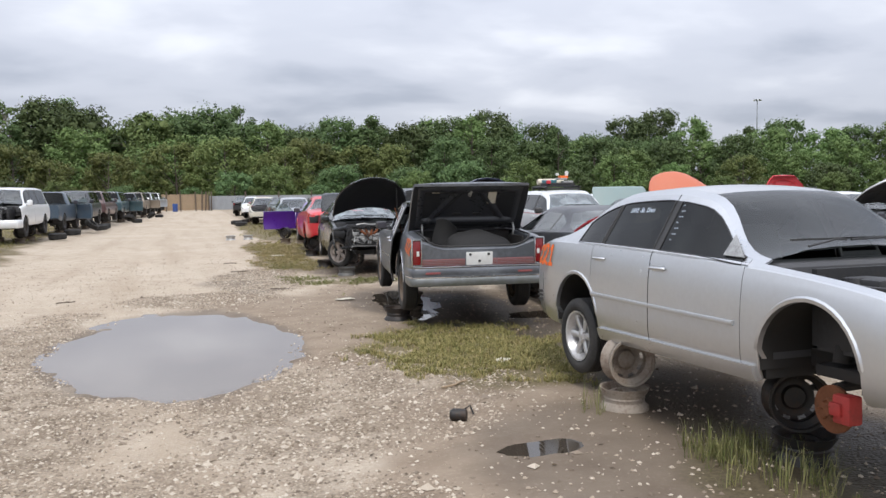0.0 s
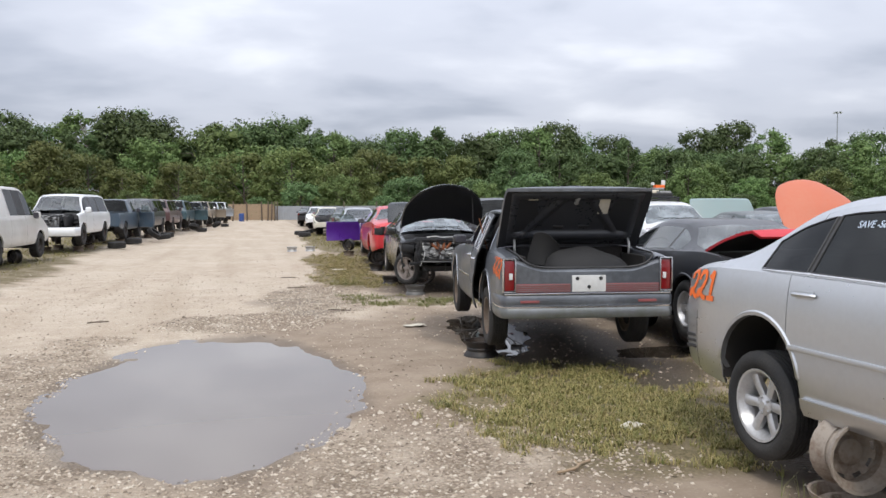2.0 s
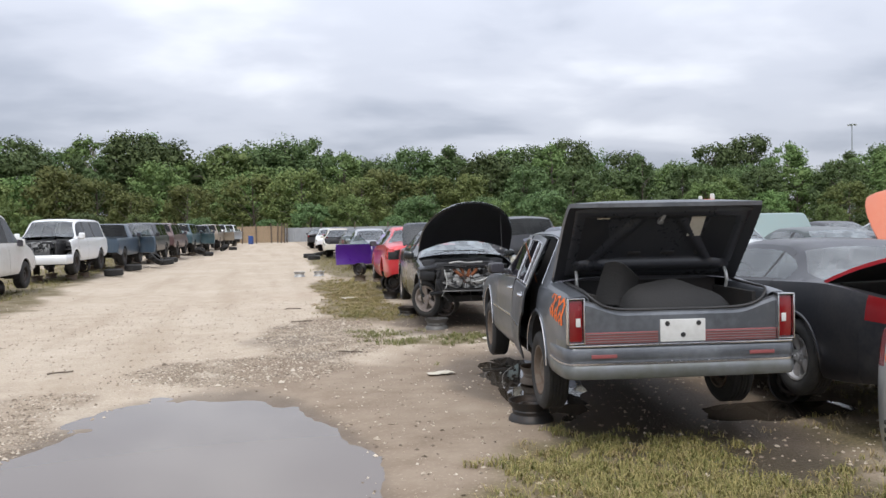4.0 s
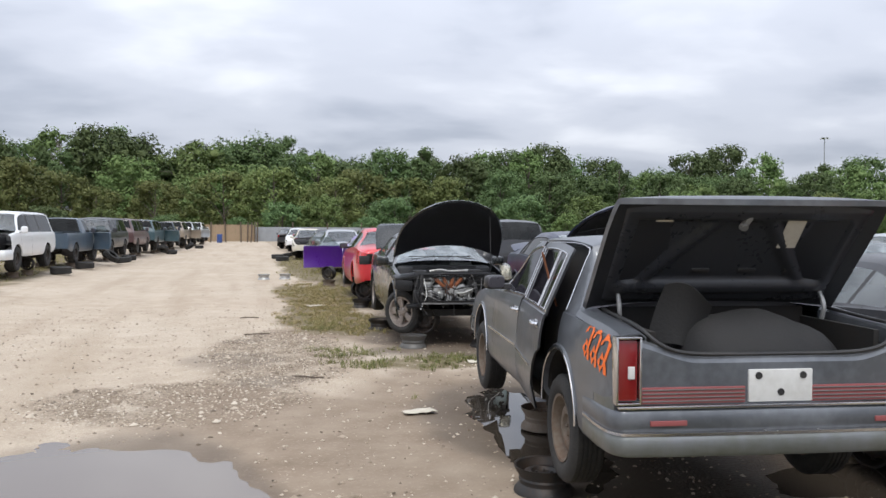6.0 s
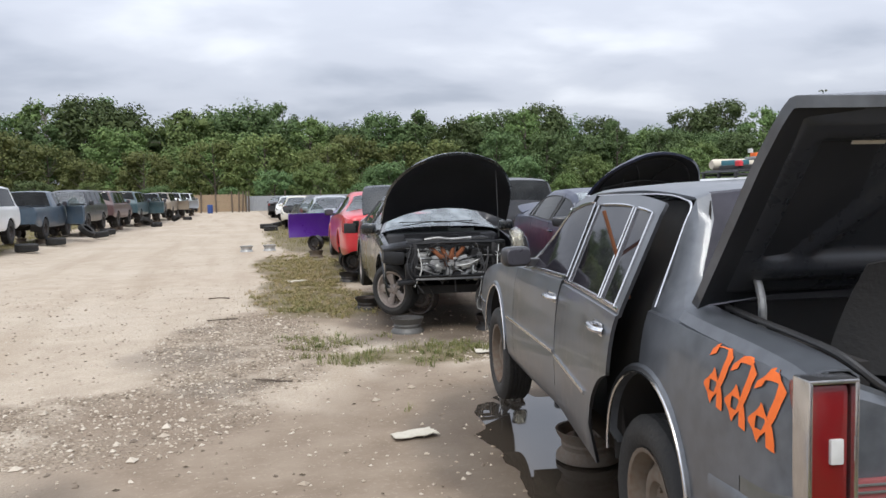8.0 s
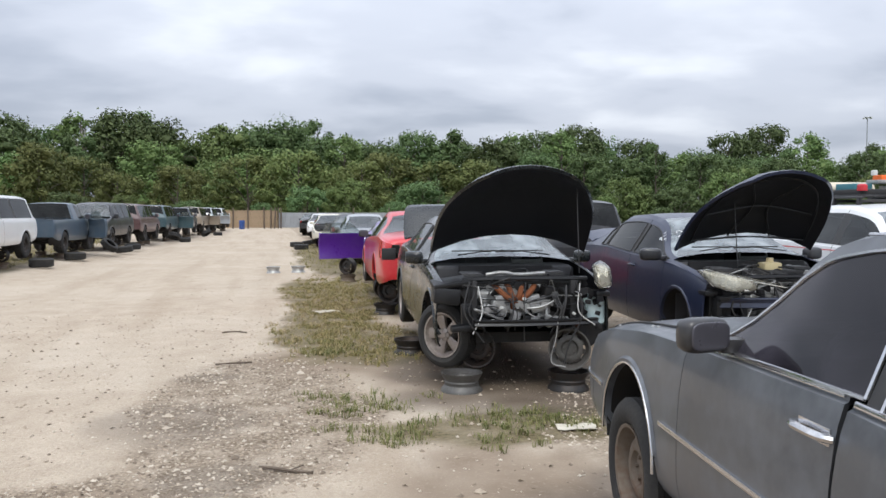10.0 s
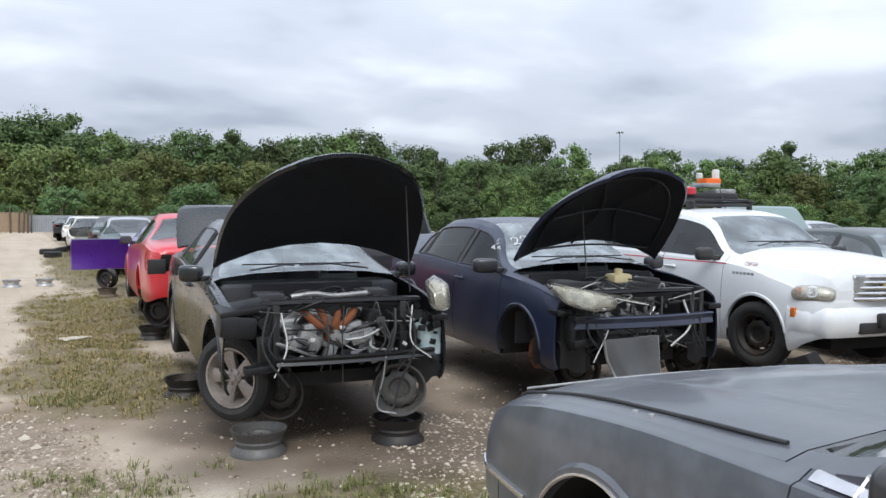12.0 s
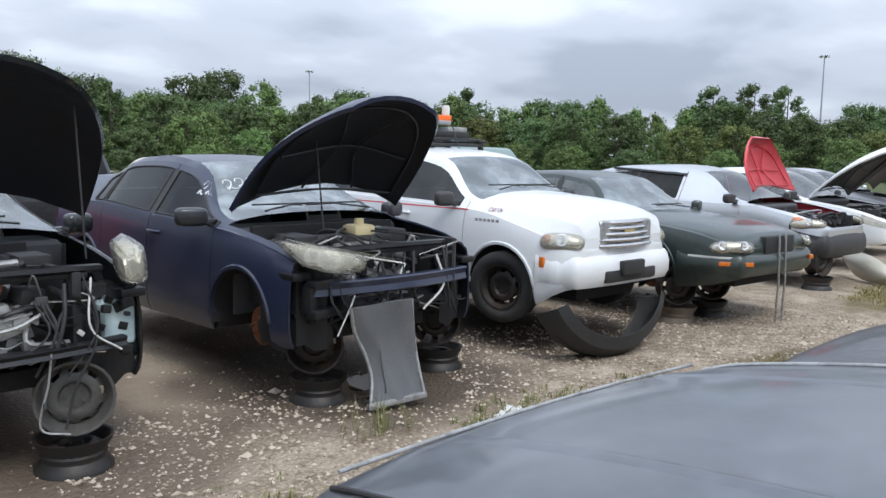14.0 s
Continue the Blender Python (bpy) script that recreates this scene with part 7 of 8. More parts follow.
GEAR = [("tool_tray", (-0.35, 0.0, 0.22), (0.7, 0.8, 0.10), BLACK), ("box", (-0.2, 0.24, 0.30), (0.34, 0.3, 0.08), ALU), ("box", (-0.5, -0.2, 0.32), (0.4, 0.3, 0.12), varied("teal_plastic", (0.05, 0.2, 0.24, 1), DUST, 0.3, 0.5)), ("box", (-0.32, 0.1, 0.41), (0.3, 0.28, 0.07), ALU), ("box", (-0.32, 0.16, 0.48), (0.22, 0.24, 0.10), ORANGE)]
for n, c, sz, mt in GEAR:
    b = bmesh.new()
    add_box(b, c, sz, pose(0, 0, 0, 0, 0, 8 * math.sin(c[0] * 9)), 0.015)
    part(n, b, mt, rack)
for c, r, h, mt in (((-0.30, 0.26, 0.53), 0.05, 0.16, WHITEPL), ((-0.02, -0.38, 0.24), 0.07, 0.12, RED), ((-0.30, -0.02, 0.53), 0.045, 0.09, WHITEPL)):
    b = bmesh.new()
    add_lathe(b, [(0, h), (r * 0.7, h), (r, h * 0.8), (r, 0), (0, 0)], 16, pose(*c, 90))
    part("beacon", b, mt, rack)
b = bmesh.new()
add_lathe(b, [(0, -0.4), (0.1, -0.4), (0.13, -0.34), (0.13, 0.34), (0.1, 0.4), (0, 0.4)], 18, pose(-1.0, 0, 0.30, 0, 0, 0))
part("gas_cylinder", b, varied("cream_tank", (0.62, 0.56, 0.44, 1), (0.3, 0.2, 0.1, 1), 0.4, 0.5), rack)
rack.matrix_basis = hhr.root.matrix_basis @ pose(-0.25, 0, 1.575) @ Matrix.Diagonal((0.9, 0.9, 0.72, 1))
b = bmesh.new()
add_tube(b, [(-0.05, 0, 1.58), (-0.16, 0.0, 1.82)], 0.006, 6)
part("antenna", b, BLACK, hhr.root)

# ---- dark green sedan ----
grn = Car("green_sedan", "dark green sedan with a missing grille, on rims", "car", pose(10.95, 17.35, 0.20, 0, 0, -99), spec(
    paint=GREEN, screen=SKY_FILM, W=0.94, wb=2.81, xf=2.45, xr=-2.6, wr=0.60, boxy=0.5, plan_f=0.70, plan_r=0.86, cowl=1.05, hdr=0.35, rh=-1.05, deck=-1.75, nose_z=0.36, wheels=(0, 0, 1, 1), R=0.33, tint=DUST_SKY, trunk="open", trunk_angle=58, trunk_paint=TEALP,
    top=[(2.45, 0.70), (2.40, 0.78), (1.9, 0.88), (1.05, 0.96), (0.35, 1.33), (-0.2, 1.40), (-0.7, 1.39), (-1.05, 1.33), (-1.75, 1.05), (-2.5, 1.0), (-2.6, 0.9)],
    belt=[(2.45, 0.66), (1.9, 0.80), (1.05, 0.88), (0, 0.91), (-1.2, 0.95), (-2.6, 0.9)], doors=((0.0, 0.98), (-0.95, 0.0)), windows=((0.05, 0.95), (-0.85, -0.04))))
bumper_bar(grn, 0.36, 0.60, 0.06, GREEN, 0.42)
for s in (1, -1):
    skin_lamp(grn, 2.36, 0.675, s, 0.25, 0.068, LENS, "headlight", 0.07, 2)
b = bmesh.new()
add_box(b, (2.43, 0, 0.66), (0.10, 0.62, 0.20), None, 0.02)
part("grille_hole", b, BAY, grn.root)
b = bmesh.new()
for y in (-0.08, 0.06):
    add_tube(b, [(2.5, y, 0.78), (2.52, y, 0.3), (2.5, y + 0.02, -0.16)], 0.012, 6)
part("grille_support", b, ALU, grn.root)
for s in (1, -1):
    grn.strip("bumper_trim", 1.95, 2.42, lambda x: 0.56, s, WHITEPL, 0.02, 0.008)
    b = bmesh.new()
    add_box(b, (2.40, s * 0.755, 0.50), (0.05, 0.34, 0.045), pose(0, 0, 0, 0, 0, 48 * s), 0.010)
    part("turn_signal", b, AMBER, grn.root)
    grn.mirror(0.88, 0.94, s, GREEN)
wiper(grn, 1)
trunk_tub(grn)

# ---- silver wagon with a red hood raised ----
vib = Car("silver_wagon", "silver compact wagon with a red replacement hood raised", "car", pose(14.5, 17.2, 0.14, 0, 0, -98), spec(
    paint=SILVER, W=0.89, wb=2.6, xf=2.12, xr=-2.2, R=0.33, cowl=1.0, hdr=0.15, rh=-1.85, deck=-2.05, trunk="none", wr=0.56, tint=TINT, hood="open", hood_paint=RED, inner=PINKHOOD, open_angle=128, wheels=(0, 0, 1, 1), bumper_mat=BLACK, bump_row=6,
    top=[(2.12, 0.76), (2.04, 0.86), (1.6, 1.0), (1.0, 1.08), (0.15, 1.47), (-0.4, 1.56), (-1.3, 1.54), (-1.85, 1.46), (-2.05, 1.25), (-2.2, 0.95)],
    belt=[(2.12, 0.70), (1.6, 0.88), (1.0, 0.98), (0, 1.0), (-1.6, 1.08), (-2.2, 0.92)], doors=((-0.1, 0.92), (-1.0, -0.1)), windows=((-0.95, -0.15), (-1.7, -1.0)), bumpers=(1.66, -1.95), plan_f=0.66))
bumper_bar(vib, 0.30, 0.62, 0.05, BLACK, 0.40)
hinge = Matrix.Translation((1.0, 0, 1.08))
vib.parts["hood"][0].matrix_basis = vib.parts["hood"][0].matrix_basis @ hinge @ Matrix.Diagonal((0.74, 0.85, 1, 1)) @ hinge.inverted()
hood_ribs(vib, RED)
for s in (1, -1):
    skin_lamp(vib, 1.90, 0.78, s, 0.25, 0.075, LENS, "headlight", 0.07, 1)
    skin_lamp(vib, 1.76, 0.81, s, 0.08, 0.055, AMBER, "turn_signal", 0.055)
engine(vib, 1.06, 1.95, 0.4, 0.93, 0.62, 33)
for s in (1, -1):
    vib.mirror(0.8, 1.04, s, BLACK)
    vib.strip("roof_rail", -1.5, -0.1, lambda x: vib.belt(x) + 0.40, s, BLACK, 0.03, 0.03)

# ---- further cars of that row ----
def stands(c):
    """Upright and flat rims as stands below a raised car."""
    m = c.root.matrix_basis
    h = c.S["sill"] + m.translation.z
    for x in (0.75, -0.75):
        for y in (0.55, -0.55):
            p = m @ Vector((x, y, 0))
            g = ground_z(p.x, p.y)
            z = g
            if h - g > 0.56:
                loose_rim(p.x, p.y, g, True, RUSTRIM, label="old steel wheel rim lying flat on the ground")
                z += 0.18
            loose_rim(p.x, p.y, z, False, STEEL, turn=p.x * 57 % 180, label="old steel wheel rim stacked as a car stand")


def plain_car(name, label, x, y, turn, mat, lift=0.2, **kw):
    c = Car(name, label, "car", pose(x, y, lift, 0, 0, turn), spec(paint=mat, lamps=(("headlight", 2.0, 2.38, 6, 9, LENS), ("taillight", -2.66, -2.36, 6, 9, REDLENS)), **kw), "parked scrap cars")
    for s in (1, -1):
        c.mirror(0.9, 0.98, s, mat if mat is not WHITE else BLACK)
    if lift > 0.15:
        stands(c)
    return c


CREAM = paint("cream_paint", (0.62, 0.58, 0.48, 1), 0.4, 0.2)
wht = plain_car("white_sedan", "white sedan with its dark hood raised", 17.2, 17.2, -98, WHITE, hood="open", wheels=(0, 0, 1, 1), open_angle=50)
hood_ribs(wht, BLACK)
engine(wht, 1.2, 2.2, 0.4, 0.9, 0.62, 37)
plain_car("grey_hatchback", "grey sedan with clouded glass in the far row", 19.9, 17.6, -97, DARKG, tint=DUST_SKY)
plain_car("pale_sedan", "pale silver sedan further along the row", 22.6, 17.9, -97, SILVER, hood="open", open_angle=55)

# ---- row of the grey sedan, tails to the lane side ----
cav = plain_car("charcoal_sedan", "charcoal compact sedan with a red trunk lid raised", 5.55, 10.85, 84, DARKG, 0.20, style=5, rim_mat=ALLOY, tint=DUST_SKY, trunk="open", trunk_angle=21, trunk_paint=RED, top=[(2.43, 0.62), (2.36, 0.70), (1.8, 0.84), (1.12, 0.95), (0.28, 1.30), (-0.25, 1.37), (-0.7, 1.36), (-1.02, 1.30), (-1.72, 1.05), (-2.4, 1.01), (-2.6, 0.97), (-2.66, 0.88)], skip=(("side_window", 1, 0, 1),), wheels=(1, 1, 1, 1))
trunk_tub(cav)
org = plain_car("grey_sedan", "pale grey sedan with a faded orange hood raised", 8.42, 10.9, 84, SILVER, 0.22, hood_paint=ORANGEP, inner=ORANGEP, hood="open", open_angle=54, hood_wide=0.92)

# ---- behind the black sedan: red sedan, dark hatch, purple coupe ----
red = Car("red_sedan", "bright red sedan seen from behind, raised on rims", "car", pose(3.72, 24.4, 0.28, 0, 0, 87), spec(paint=RED, lamps=(("taillight", -2.66, -2.25, 5, 9, varied("bright_red_lens", (0.55, 0.03, 0.03, 1), (0.4, 0.02, 0.02, 1), 0.3, 0.2, 0, 4, 20, 0.6)),), style=5, rim_mat=DIRTYALLOY, wheels=(1, 1, 0, 0), screen=DUST_SKY), "parked scrap cars")
for s in (1, -1):
    red.mirror(0.9, 0.98, s, BLACK)
stands(red)
van = Car("dark_minivan", "dark grey minivan parked in the back row", "car", pose(6.5, 24.6, 0.2, 0, 0, 86), spec(paint=DARKG, W=0.95, wb=2.9, xf=2.4, xr=-2.4, rh=-2.1, deck=-2.3, trunk="none", wr=0.66, cowl=1.2, hdr=0.4, top=[(2.4, 0.7), (1.9, 0.95), (1.2, 1.1), (0.4, 1.65), (-0.3, 1.76), (-1.5, 1.76), (-2.1, 1.7), (-2.3, 1.3), (-2.4, 0.95)], belt=[(2.4, 0.64), (1.2, 0.98), (0, 1.03), (-2.4, 0.95)], windows=((0.1, 1.1), (-0.9, 0.0), (-2.0, -1.0)), tint=TINT), "parked scrap cars")
pur = Car("purple_coupe", "purple coupe with its door swung wide open", "car", pose(4.35, 30.3, 0.2, 0, 0, 84), spec(paint=PURPLE, doors=((-0.25, 1.05),), windows=((-0.2, 0.98), (-1.1, -0.35)), rear_glass=True, skip=(("door", 1, 0, 1), ("side_window", 1, 0, 1)), tint=DUST_SKY, wheels=(0, 0, 1, 1), top=[(2.43, 0.62), (2.36, 0.70), (1.8, 0.84), (1.12, 0.95), (0.28, 1.26), (-0.25, 1.32), (-0.7, 1.30), (-1.02, 1.24), (-1.72, 1.02), (-2.4, 0.98), (-2.6, 0.94), (-2.66, 0.86)]), "parked scrap cars")


def open_door(car, hinge_x, width, side, mat, turn):
    """A door with its window glass, swung open on its front hinge."""
    z0, z1 = car.S["sill"] + 0.05, car.belt(0.2)
    hy = side * (car.S["W"] - 0.02)
    b = bmesh.new()
    rows = []
    for x in np.linspace(0, -width, 9):
        rows.append([b.verts.new((x, side * (0.05 * math.sin(math.pi * f)) , z0 + (z1 - z0) * f)) for f in np.linspace(0, 1, 8)])
    for A, B in zip(rows, rows[1:]):
        for k in range(7):
            b.faces.new((A[k], B[k], B[k + 1], A[k + 1]) if side < 0 else (A[k], A[k + 1], B[k + 1], B[k]))
    m = pose(hinge_x, hy, 0, 0, 0, turn)
    d = part("door", b, [mat, BLACK], car.root, "open car door", thick=0.08, inner=True)
    d.matrix_basis = m
    b = bmesh.new()
    v = [b.verts.new(p) for p in ((-0.08, 0, z1), (-width + 0.05, 0, z1), (-width + 0.15, side * -0.12, z1 + 0.30), (-0.45, side * -0.12, z1 + 0.30))]
    b.faces.new(v)
    part("window", b, DUST_SKY, d)
    b = bmesh.new()
    add_box(b, (-width + 0.12, side * 0.05, z1 - 0.14), (0.14, 0.03, 0.04), None, 0.01)
    part("door_handle", b, BLACK, d)


stands(pur), stands(van)
open_door(pur, 1.05, 1.30, 1, PURPLE, -72)
for n, (x, y, mt, lb) in enumerate(((4.2, 37.0, SILVER, "pale silver"), (4.4, 43.5, DARKG, "charcoal"), (4.0, 50.0, CREAM, "cream"), (4.6, 57.0, RED, "red"), (4.4, 64.0, WHITE, "white"), (4.2, 72.0, DARKG, "dark grey"), (7.0, 36.0, GREEN, "dark green"), (7.4, 43.0, WHITE, "white"), (7.6, 51, DARKG, "black"), (10.2, 24.6, SILVER, "silver"), (13.5, 25, WHITE, "white"), (16.8, 25, DARKG, "charcoal"), (9.8, 31.2, RED, "red"), (13.2, 31.5, CREAM, "cream"), (20.2, 25.3, SILVER, "grey"), (13.6, 10.8, DARKG, "dark grey"))):
    plain_car("scrap_sedan", lb + " scrap sedan in the crowded far rows", x, y, 86 if n % 2 else -94, mt, 0.2, hood=("closed", "closed", "gone")[n % 3], tint=DUST_SKY)

# ================= trucks across the lane =================
TRUCK = dict(W=0.98, wb=3.1, xf=2.55, xr=-2.6, R=0.375, arch=0.45, tyre_w=0.24, rim_r=0.21, sill=0.42, nose_z=0.55, tail_z=0.58, plan_f=0.92, plan_r=0.95, boxy=1, wr=0.70, trunk="none",
             cowl=1.35, hdr=0.75, rh=-2.35, deck=-2.5, bumpers=(2.3, -2.4), bump_row=4, doors=((0.15, 1.22), (-0.85, 0.15)),
             top=[(2.55, 1.05), (2.5, 1.14), (1.9, 1.20), (1.35, 1.25), (0.75, 1.76), (0.3, 1.84), (-1.6, 1.85), (-2.35, 1.80), (-2.5, 1.4), (-2.6, 1.1)], belt=[(2.55, 0.98), (1.35, 1.15), (-2.6, 1.15)], windows=((0.22, 1.15), (-0.8, 0.08), (-2.25, -0.95)), tint=TINT)


def truck(name, label, x, y, turn, mat, lift=0.05, cat="truck", **kw):
    d = dict(TRUCK)
    d.update(kw)
    d["paint"] = mat
    c = Car(name, label, cat, pose(x, y, lift + 0.13, 0, 0, turn), d, "scrap trucks across the lane")
    for s in (1, -1):
        c.mirror(1.1, 1.22, s, mat, (0.12, 0.2, 0.22))
    if lift > 0.1:
        stands(c)
    if c.S["hood"] in ("gone", "open"):
        engine(c, 1.45, 2.45, 0.6, 1.12, 0.6, int(y))
    return c


WHITED = paint("dirty_white_paint", (0.62, 0.61, 0.58, 1), 0.45, 0.4)
BLUEG = paint("blue_grey_paint", (0.055, 0.085, 0.12, 1), 0.4, 0.3, 0.1, 0.5)
TEAL = paint("dull_teal_paint", (0.045, 0.085, 0.10, 1), 0.4, 0.3, 0.1, 0.5)
DNAVY = paint("dark_navy_paint", (0.018, 0.025, 0.05, 1), 0.3, 0.2, 0.1, 0.6)
TAN = paint("tan_paint", (0.26, 0.215, 0.165, 1), 0.4, 0.3)
MAROON = paint("faded_maroon_paint", (0.10, 0.055, 0.055, 1), 0.45, 0.35)
BED = (-2.45, -0.35)
van_top = [(2.65, 0.95), (2.6, 1.08), (2.2, 1.22), (1.75, 1.32), (1.0, 1.98), (0.6, 2.08), (-2.4, 2.10), (-2.6, 2.05), (-2.68, 1.5), (-2.7, 1.1)]
truck("white_van", "dirty white cargo van with its side door removed", -7.55, 25.3, 87, WHITED, 0.12, "van", wb=3.43, xf=2.65, xr=-2.7, cowl=1.75, hdr=1.0, rh=-2.6, deck=-2.66, top=van_top, belt=[(2.65, 0.9), (1.75, 1.22), (-2.7, 1.25)], doors=((0.55, 1.6), (-0.7, 0.5)), windows=((0.62, 1.55), (-0.6, 0.0)), skip=(("window", -1),))
suv = truck("white_suv", "white four-door sport utility with its front stripped", -7.09, 33.2, -93, WHITE, 0.25, "truck", hood="gone", strip=2.05)
bumper_bar(suv, 0.36, 0.66, 0.10, WHITE)
blu = truck("blue_pickup", "faded blue grey pickup truck with a bare bed", -6.7, 39.9, 87, BLUEG, 0.2, bed=BED, rh=-0.2, deck=-0.32, windows=((0.2, 1.15),), doors=((0.1, 1.22),), rear_seat=False,
      top=[(2.55, 1.05), (2.5, 1.14), (1.9, 1.20), (1.35, 1.25), (0.75, 1.70), (0.3, 1.76), (-0.2, 1.72), (-0.32, 1.20), (-2.6, 1.18)])
truck("black_suv", "black sport utility with its hood gone", -6.33, 46.2, -93, DARKG, 0.2, hood="gone")
truck("maroon_suv", "faded maroon sport utility raised on tyres", -5.96, 52.6, 87, MAROON, 0.2)
teal = truck("teal_truck", "dull teal truck with its door hanging open", -5.57, 59.3, 87, TEAL, 0.2)
truck("navy_pickup", "dark navy pickup truck in the scrap row", -5.17, 66.2, 87, DNAVY, 0.2, bed=BED, rh=-0.2, deck=-0.32, windows=((0.2, 1.15),), doors=((0.1, 1.22),), rear_seat=False, top=[(2.55, 1.05), (2.5, 1.14), (1.9, 1.20), (1.35, 1.25), (0.75, 1.70), (0.3, 1.76), (-0.2, 1.72), (-0.32, 1.20), (-2.6, 1.18)])
tan = truck("tan_suv", "tan sport utility missing its doors", -4.77, 73.2, 87, TAN, 0.2)
sil = truck("silver_pickup", "pale silver truck near the board fence", -4.36, 80.2, 87, SILVER, 0.2)
truck("white_truck", "white truck at the end of the row", -3.94, 87.5, 87, WHITE, 0.2)

for c, mt, tn in ((blu, BLUEG, 48), (teal, TEAL, 66), (tan, TAN, 60), (sil, SILVER, 64)):
    open_door(c, 1.22, 1.02, -1, mt, tn)

# ================= loose things =================
for x, y, z, flat, mt, lb in ((2.83, 4.95, 0, True, PALERIM, ""), (2.86, 4.95, 0.19, False, PALERIM, ""), (3.28, 3.42, 0, True, STEEL, ""), (3.26, 3.48, 0.19, False, STEEL, ""), (2.75, 16.60, 0, True, GREYRIM, ""), (2.97, 16.78, 0.19, False, STEEL, ""), (3.78, 16.45, 0, True, STEEL, ""), (3.80, 16.47, 0.19, False, GREYRIM, ""), (2.62, 18.7, 0, True, STEEL, ""), (5.48, 16.42, 0, True, STEEL, ""), (5.50, 16.48, 0.19, False, STEEL, ""), (6.75, 16.40, 0, True, STEEL, ""), (6.75, 16.44, 0.19, False, STEEL, ""), (9.98, 15.75, 0, True, RUSTRIM, ""), (9.98, 15.78, 0.19, False, STEEL, ""), (10.6, 15.65, 0.0, True, STEEL, ""), (10.6, 15.65, 0.19, False, STEEL, ""), (2.25, 10.15, 0, True, STEEL, ""), (2.88, 11.75, 0, True, RUSTRIM, ""), (2.86, 22.5, 0, True, STEEL, ""), (2.95, 22.5, 0.19, False, STEEL, ""), (1.05, 32.3, 0, True, ALU, ""), (1.75, 32.4, 0, True, ALU, ""), (2.85, 29.0, 0, True, RUSTRIM, ""), (2.85, 29.0, 0.19, False, STEEL, ""), (3.4, 28.6, 0, True, RUSTRIM, ""), (13.6, 15.3, 0, True, STEEL, ""), (13.6, 15.3, 0.19, False, STEEL, ""), (7.6, 17.9, 0, True, STEEL, "")):
    loose_rim(x, y, z, flat, mt, turn=(x * 77) % 50 - 25 + (0 if flat else 140 if y > 12 else 0), label="old steel wheel rim stacked as a car stand" if not flat else "old steel wheel rim lying flat on the ground")
for x, y, z, flat, tl in ((-5.6, 34.5, 0.13, True, 0), (-5.1, 42.0, 0.13, False, 50), (-4.8, 43.4, 0.12, True, 6), (-4.9, 46.0, 0.12, True, 0), (-5.5, 38.2, 0.13, True, 0), (-4.2, 55.5, 0.08, False, 60), (-3.9, 58.0, 0.02, True, 5), (-3.3, 66.0, 0, False, 55), (-2.9, 72.0, 0, True, 0), (2.3, 50, 0, True, 0), (2.9, 52, 0, True, 10), (2.4, 47, 0, True, 0)):
    loose_tyre(x, y, z, flat, turn=(x * 91) % 360, tilt=tl)
barrel = bmesh.new()
add_lathe(barrel, [(0, 0), (0.28, 0), (0.29, 0.03), (0.29, 0.3), (0.3, 0.31), (0.3, 0.34), (0.29, 0.35), (0.29, 0.6), (0.3, 0.61), (0.3, 0.64), (0.29, 0.65), (0.29, 0.9), (0.27, 0.93), (0, 0.93)], 24, pose(0, 0, 0, 90))
o = part("barrel", barrel, BLUEPL)
tagged(o, "blue plastic barrel by the board fence", "barrel")
o.matrix_basis = pose(-1.9, 96, 0)
# black bumper cover lying in front of the white wagon
b = bmesh.new()
rows = []
for a in np.linspace(-75, 75, 22):
    cx, cy = 0.62 * math.sin(radians(a)), -0.42 * math.cos(radians(a)) + 0.2
    n = Vector((math.sin(radians(a)), -math.cos(radians(a)), 0))
    rows.append([b.verts.new((cx + n.x * o2, cy + n.y * o2, z)) for o2, z in ((0.0, 0.0), (0.05, 0.08), (0.06, 0.2), (0.02, 0.3), (-0.06, 0.34))])
for A, B in zip(rows, rows[1:]):
    for k in range(4):
        b.faces.new((A[k], B[k], B[k + 1], A[k + 1]))
o = part("bumper_cover", b, BLACK, None, thick=0.006)
tagged(o, "black plastic bumper cover lying on gravel", "car part")
o.matrix_basis = pose(8.16, 15.78, 0.30, 74, 0, -12) @ Matrix.Diagonal((1.15, 1.3, 1.0, 1))
# white fender piece lying in front of the silver wagon
b = bmesh.new()
rows = []
for t in np.linspace(0, 1, 14):
    w2 = 0.16 + 0.22 * math.sin(math.pi * t) ** 0.7
    rows.append([b.verts.new((1.3 * (t - 0.5), 0.10 * math.sin(u * math.pi) - 0.3 * (t - 0.5) ** 2, w2 * (u - 0.5))) for u in np.linspace(0, 1, 8)])
for A, B in zip(rows, rows[1:]):
    for k in range(7):
        b.faces.new((A[k], A[k + 1], B[k + 1], B[k]))
o = part("fender_panel", b, CREAM, None, thick=0.008)
tagged(o, "cream white car fender lying on the gravel", "car part")
o.matrix_basis = pose(15.0, 15.0, 0.21, 10, -6, 40)
# small litter
b = bmesh.new()
add_lathe(b, [(0, -0.06), (0.045, -0.06), (0.05, -0.04), (0.05, 0.05), (0.035, 0.07), (0, 0.07)], 18, pose(0, 0, 0, 0, 0, 60))
add_box(b, (0.05, 0.06, 0.0), (0.05, 0.05, 0.04), pose(0, 0, 0, 20, 10, 30), 0.01)
add_tube(b, [(0.08, 0.08, 0.02), (0.13, 0.10, 0.04), (0.14, 0.05, -0.02)], 0.008)
o = part("engine_fitting", b, STEEL)
tagged(o, "grimy metal engine fitting lying in mud", "car part")
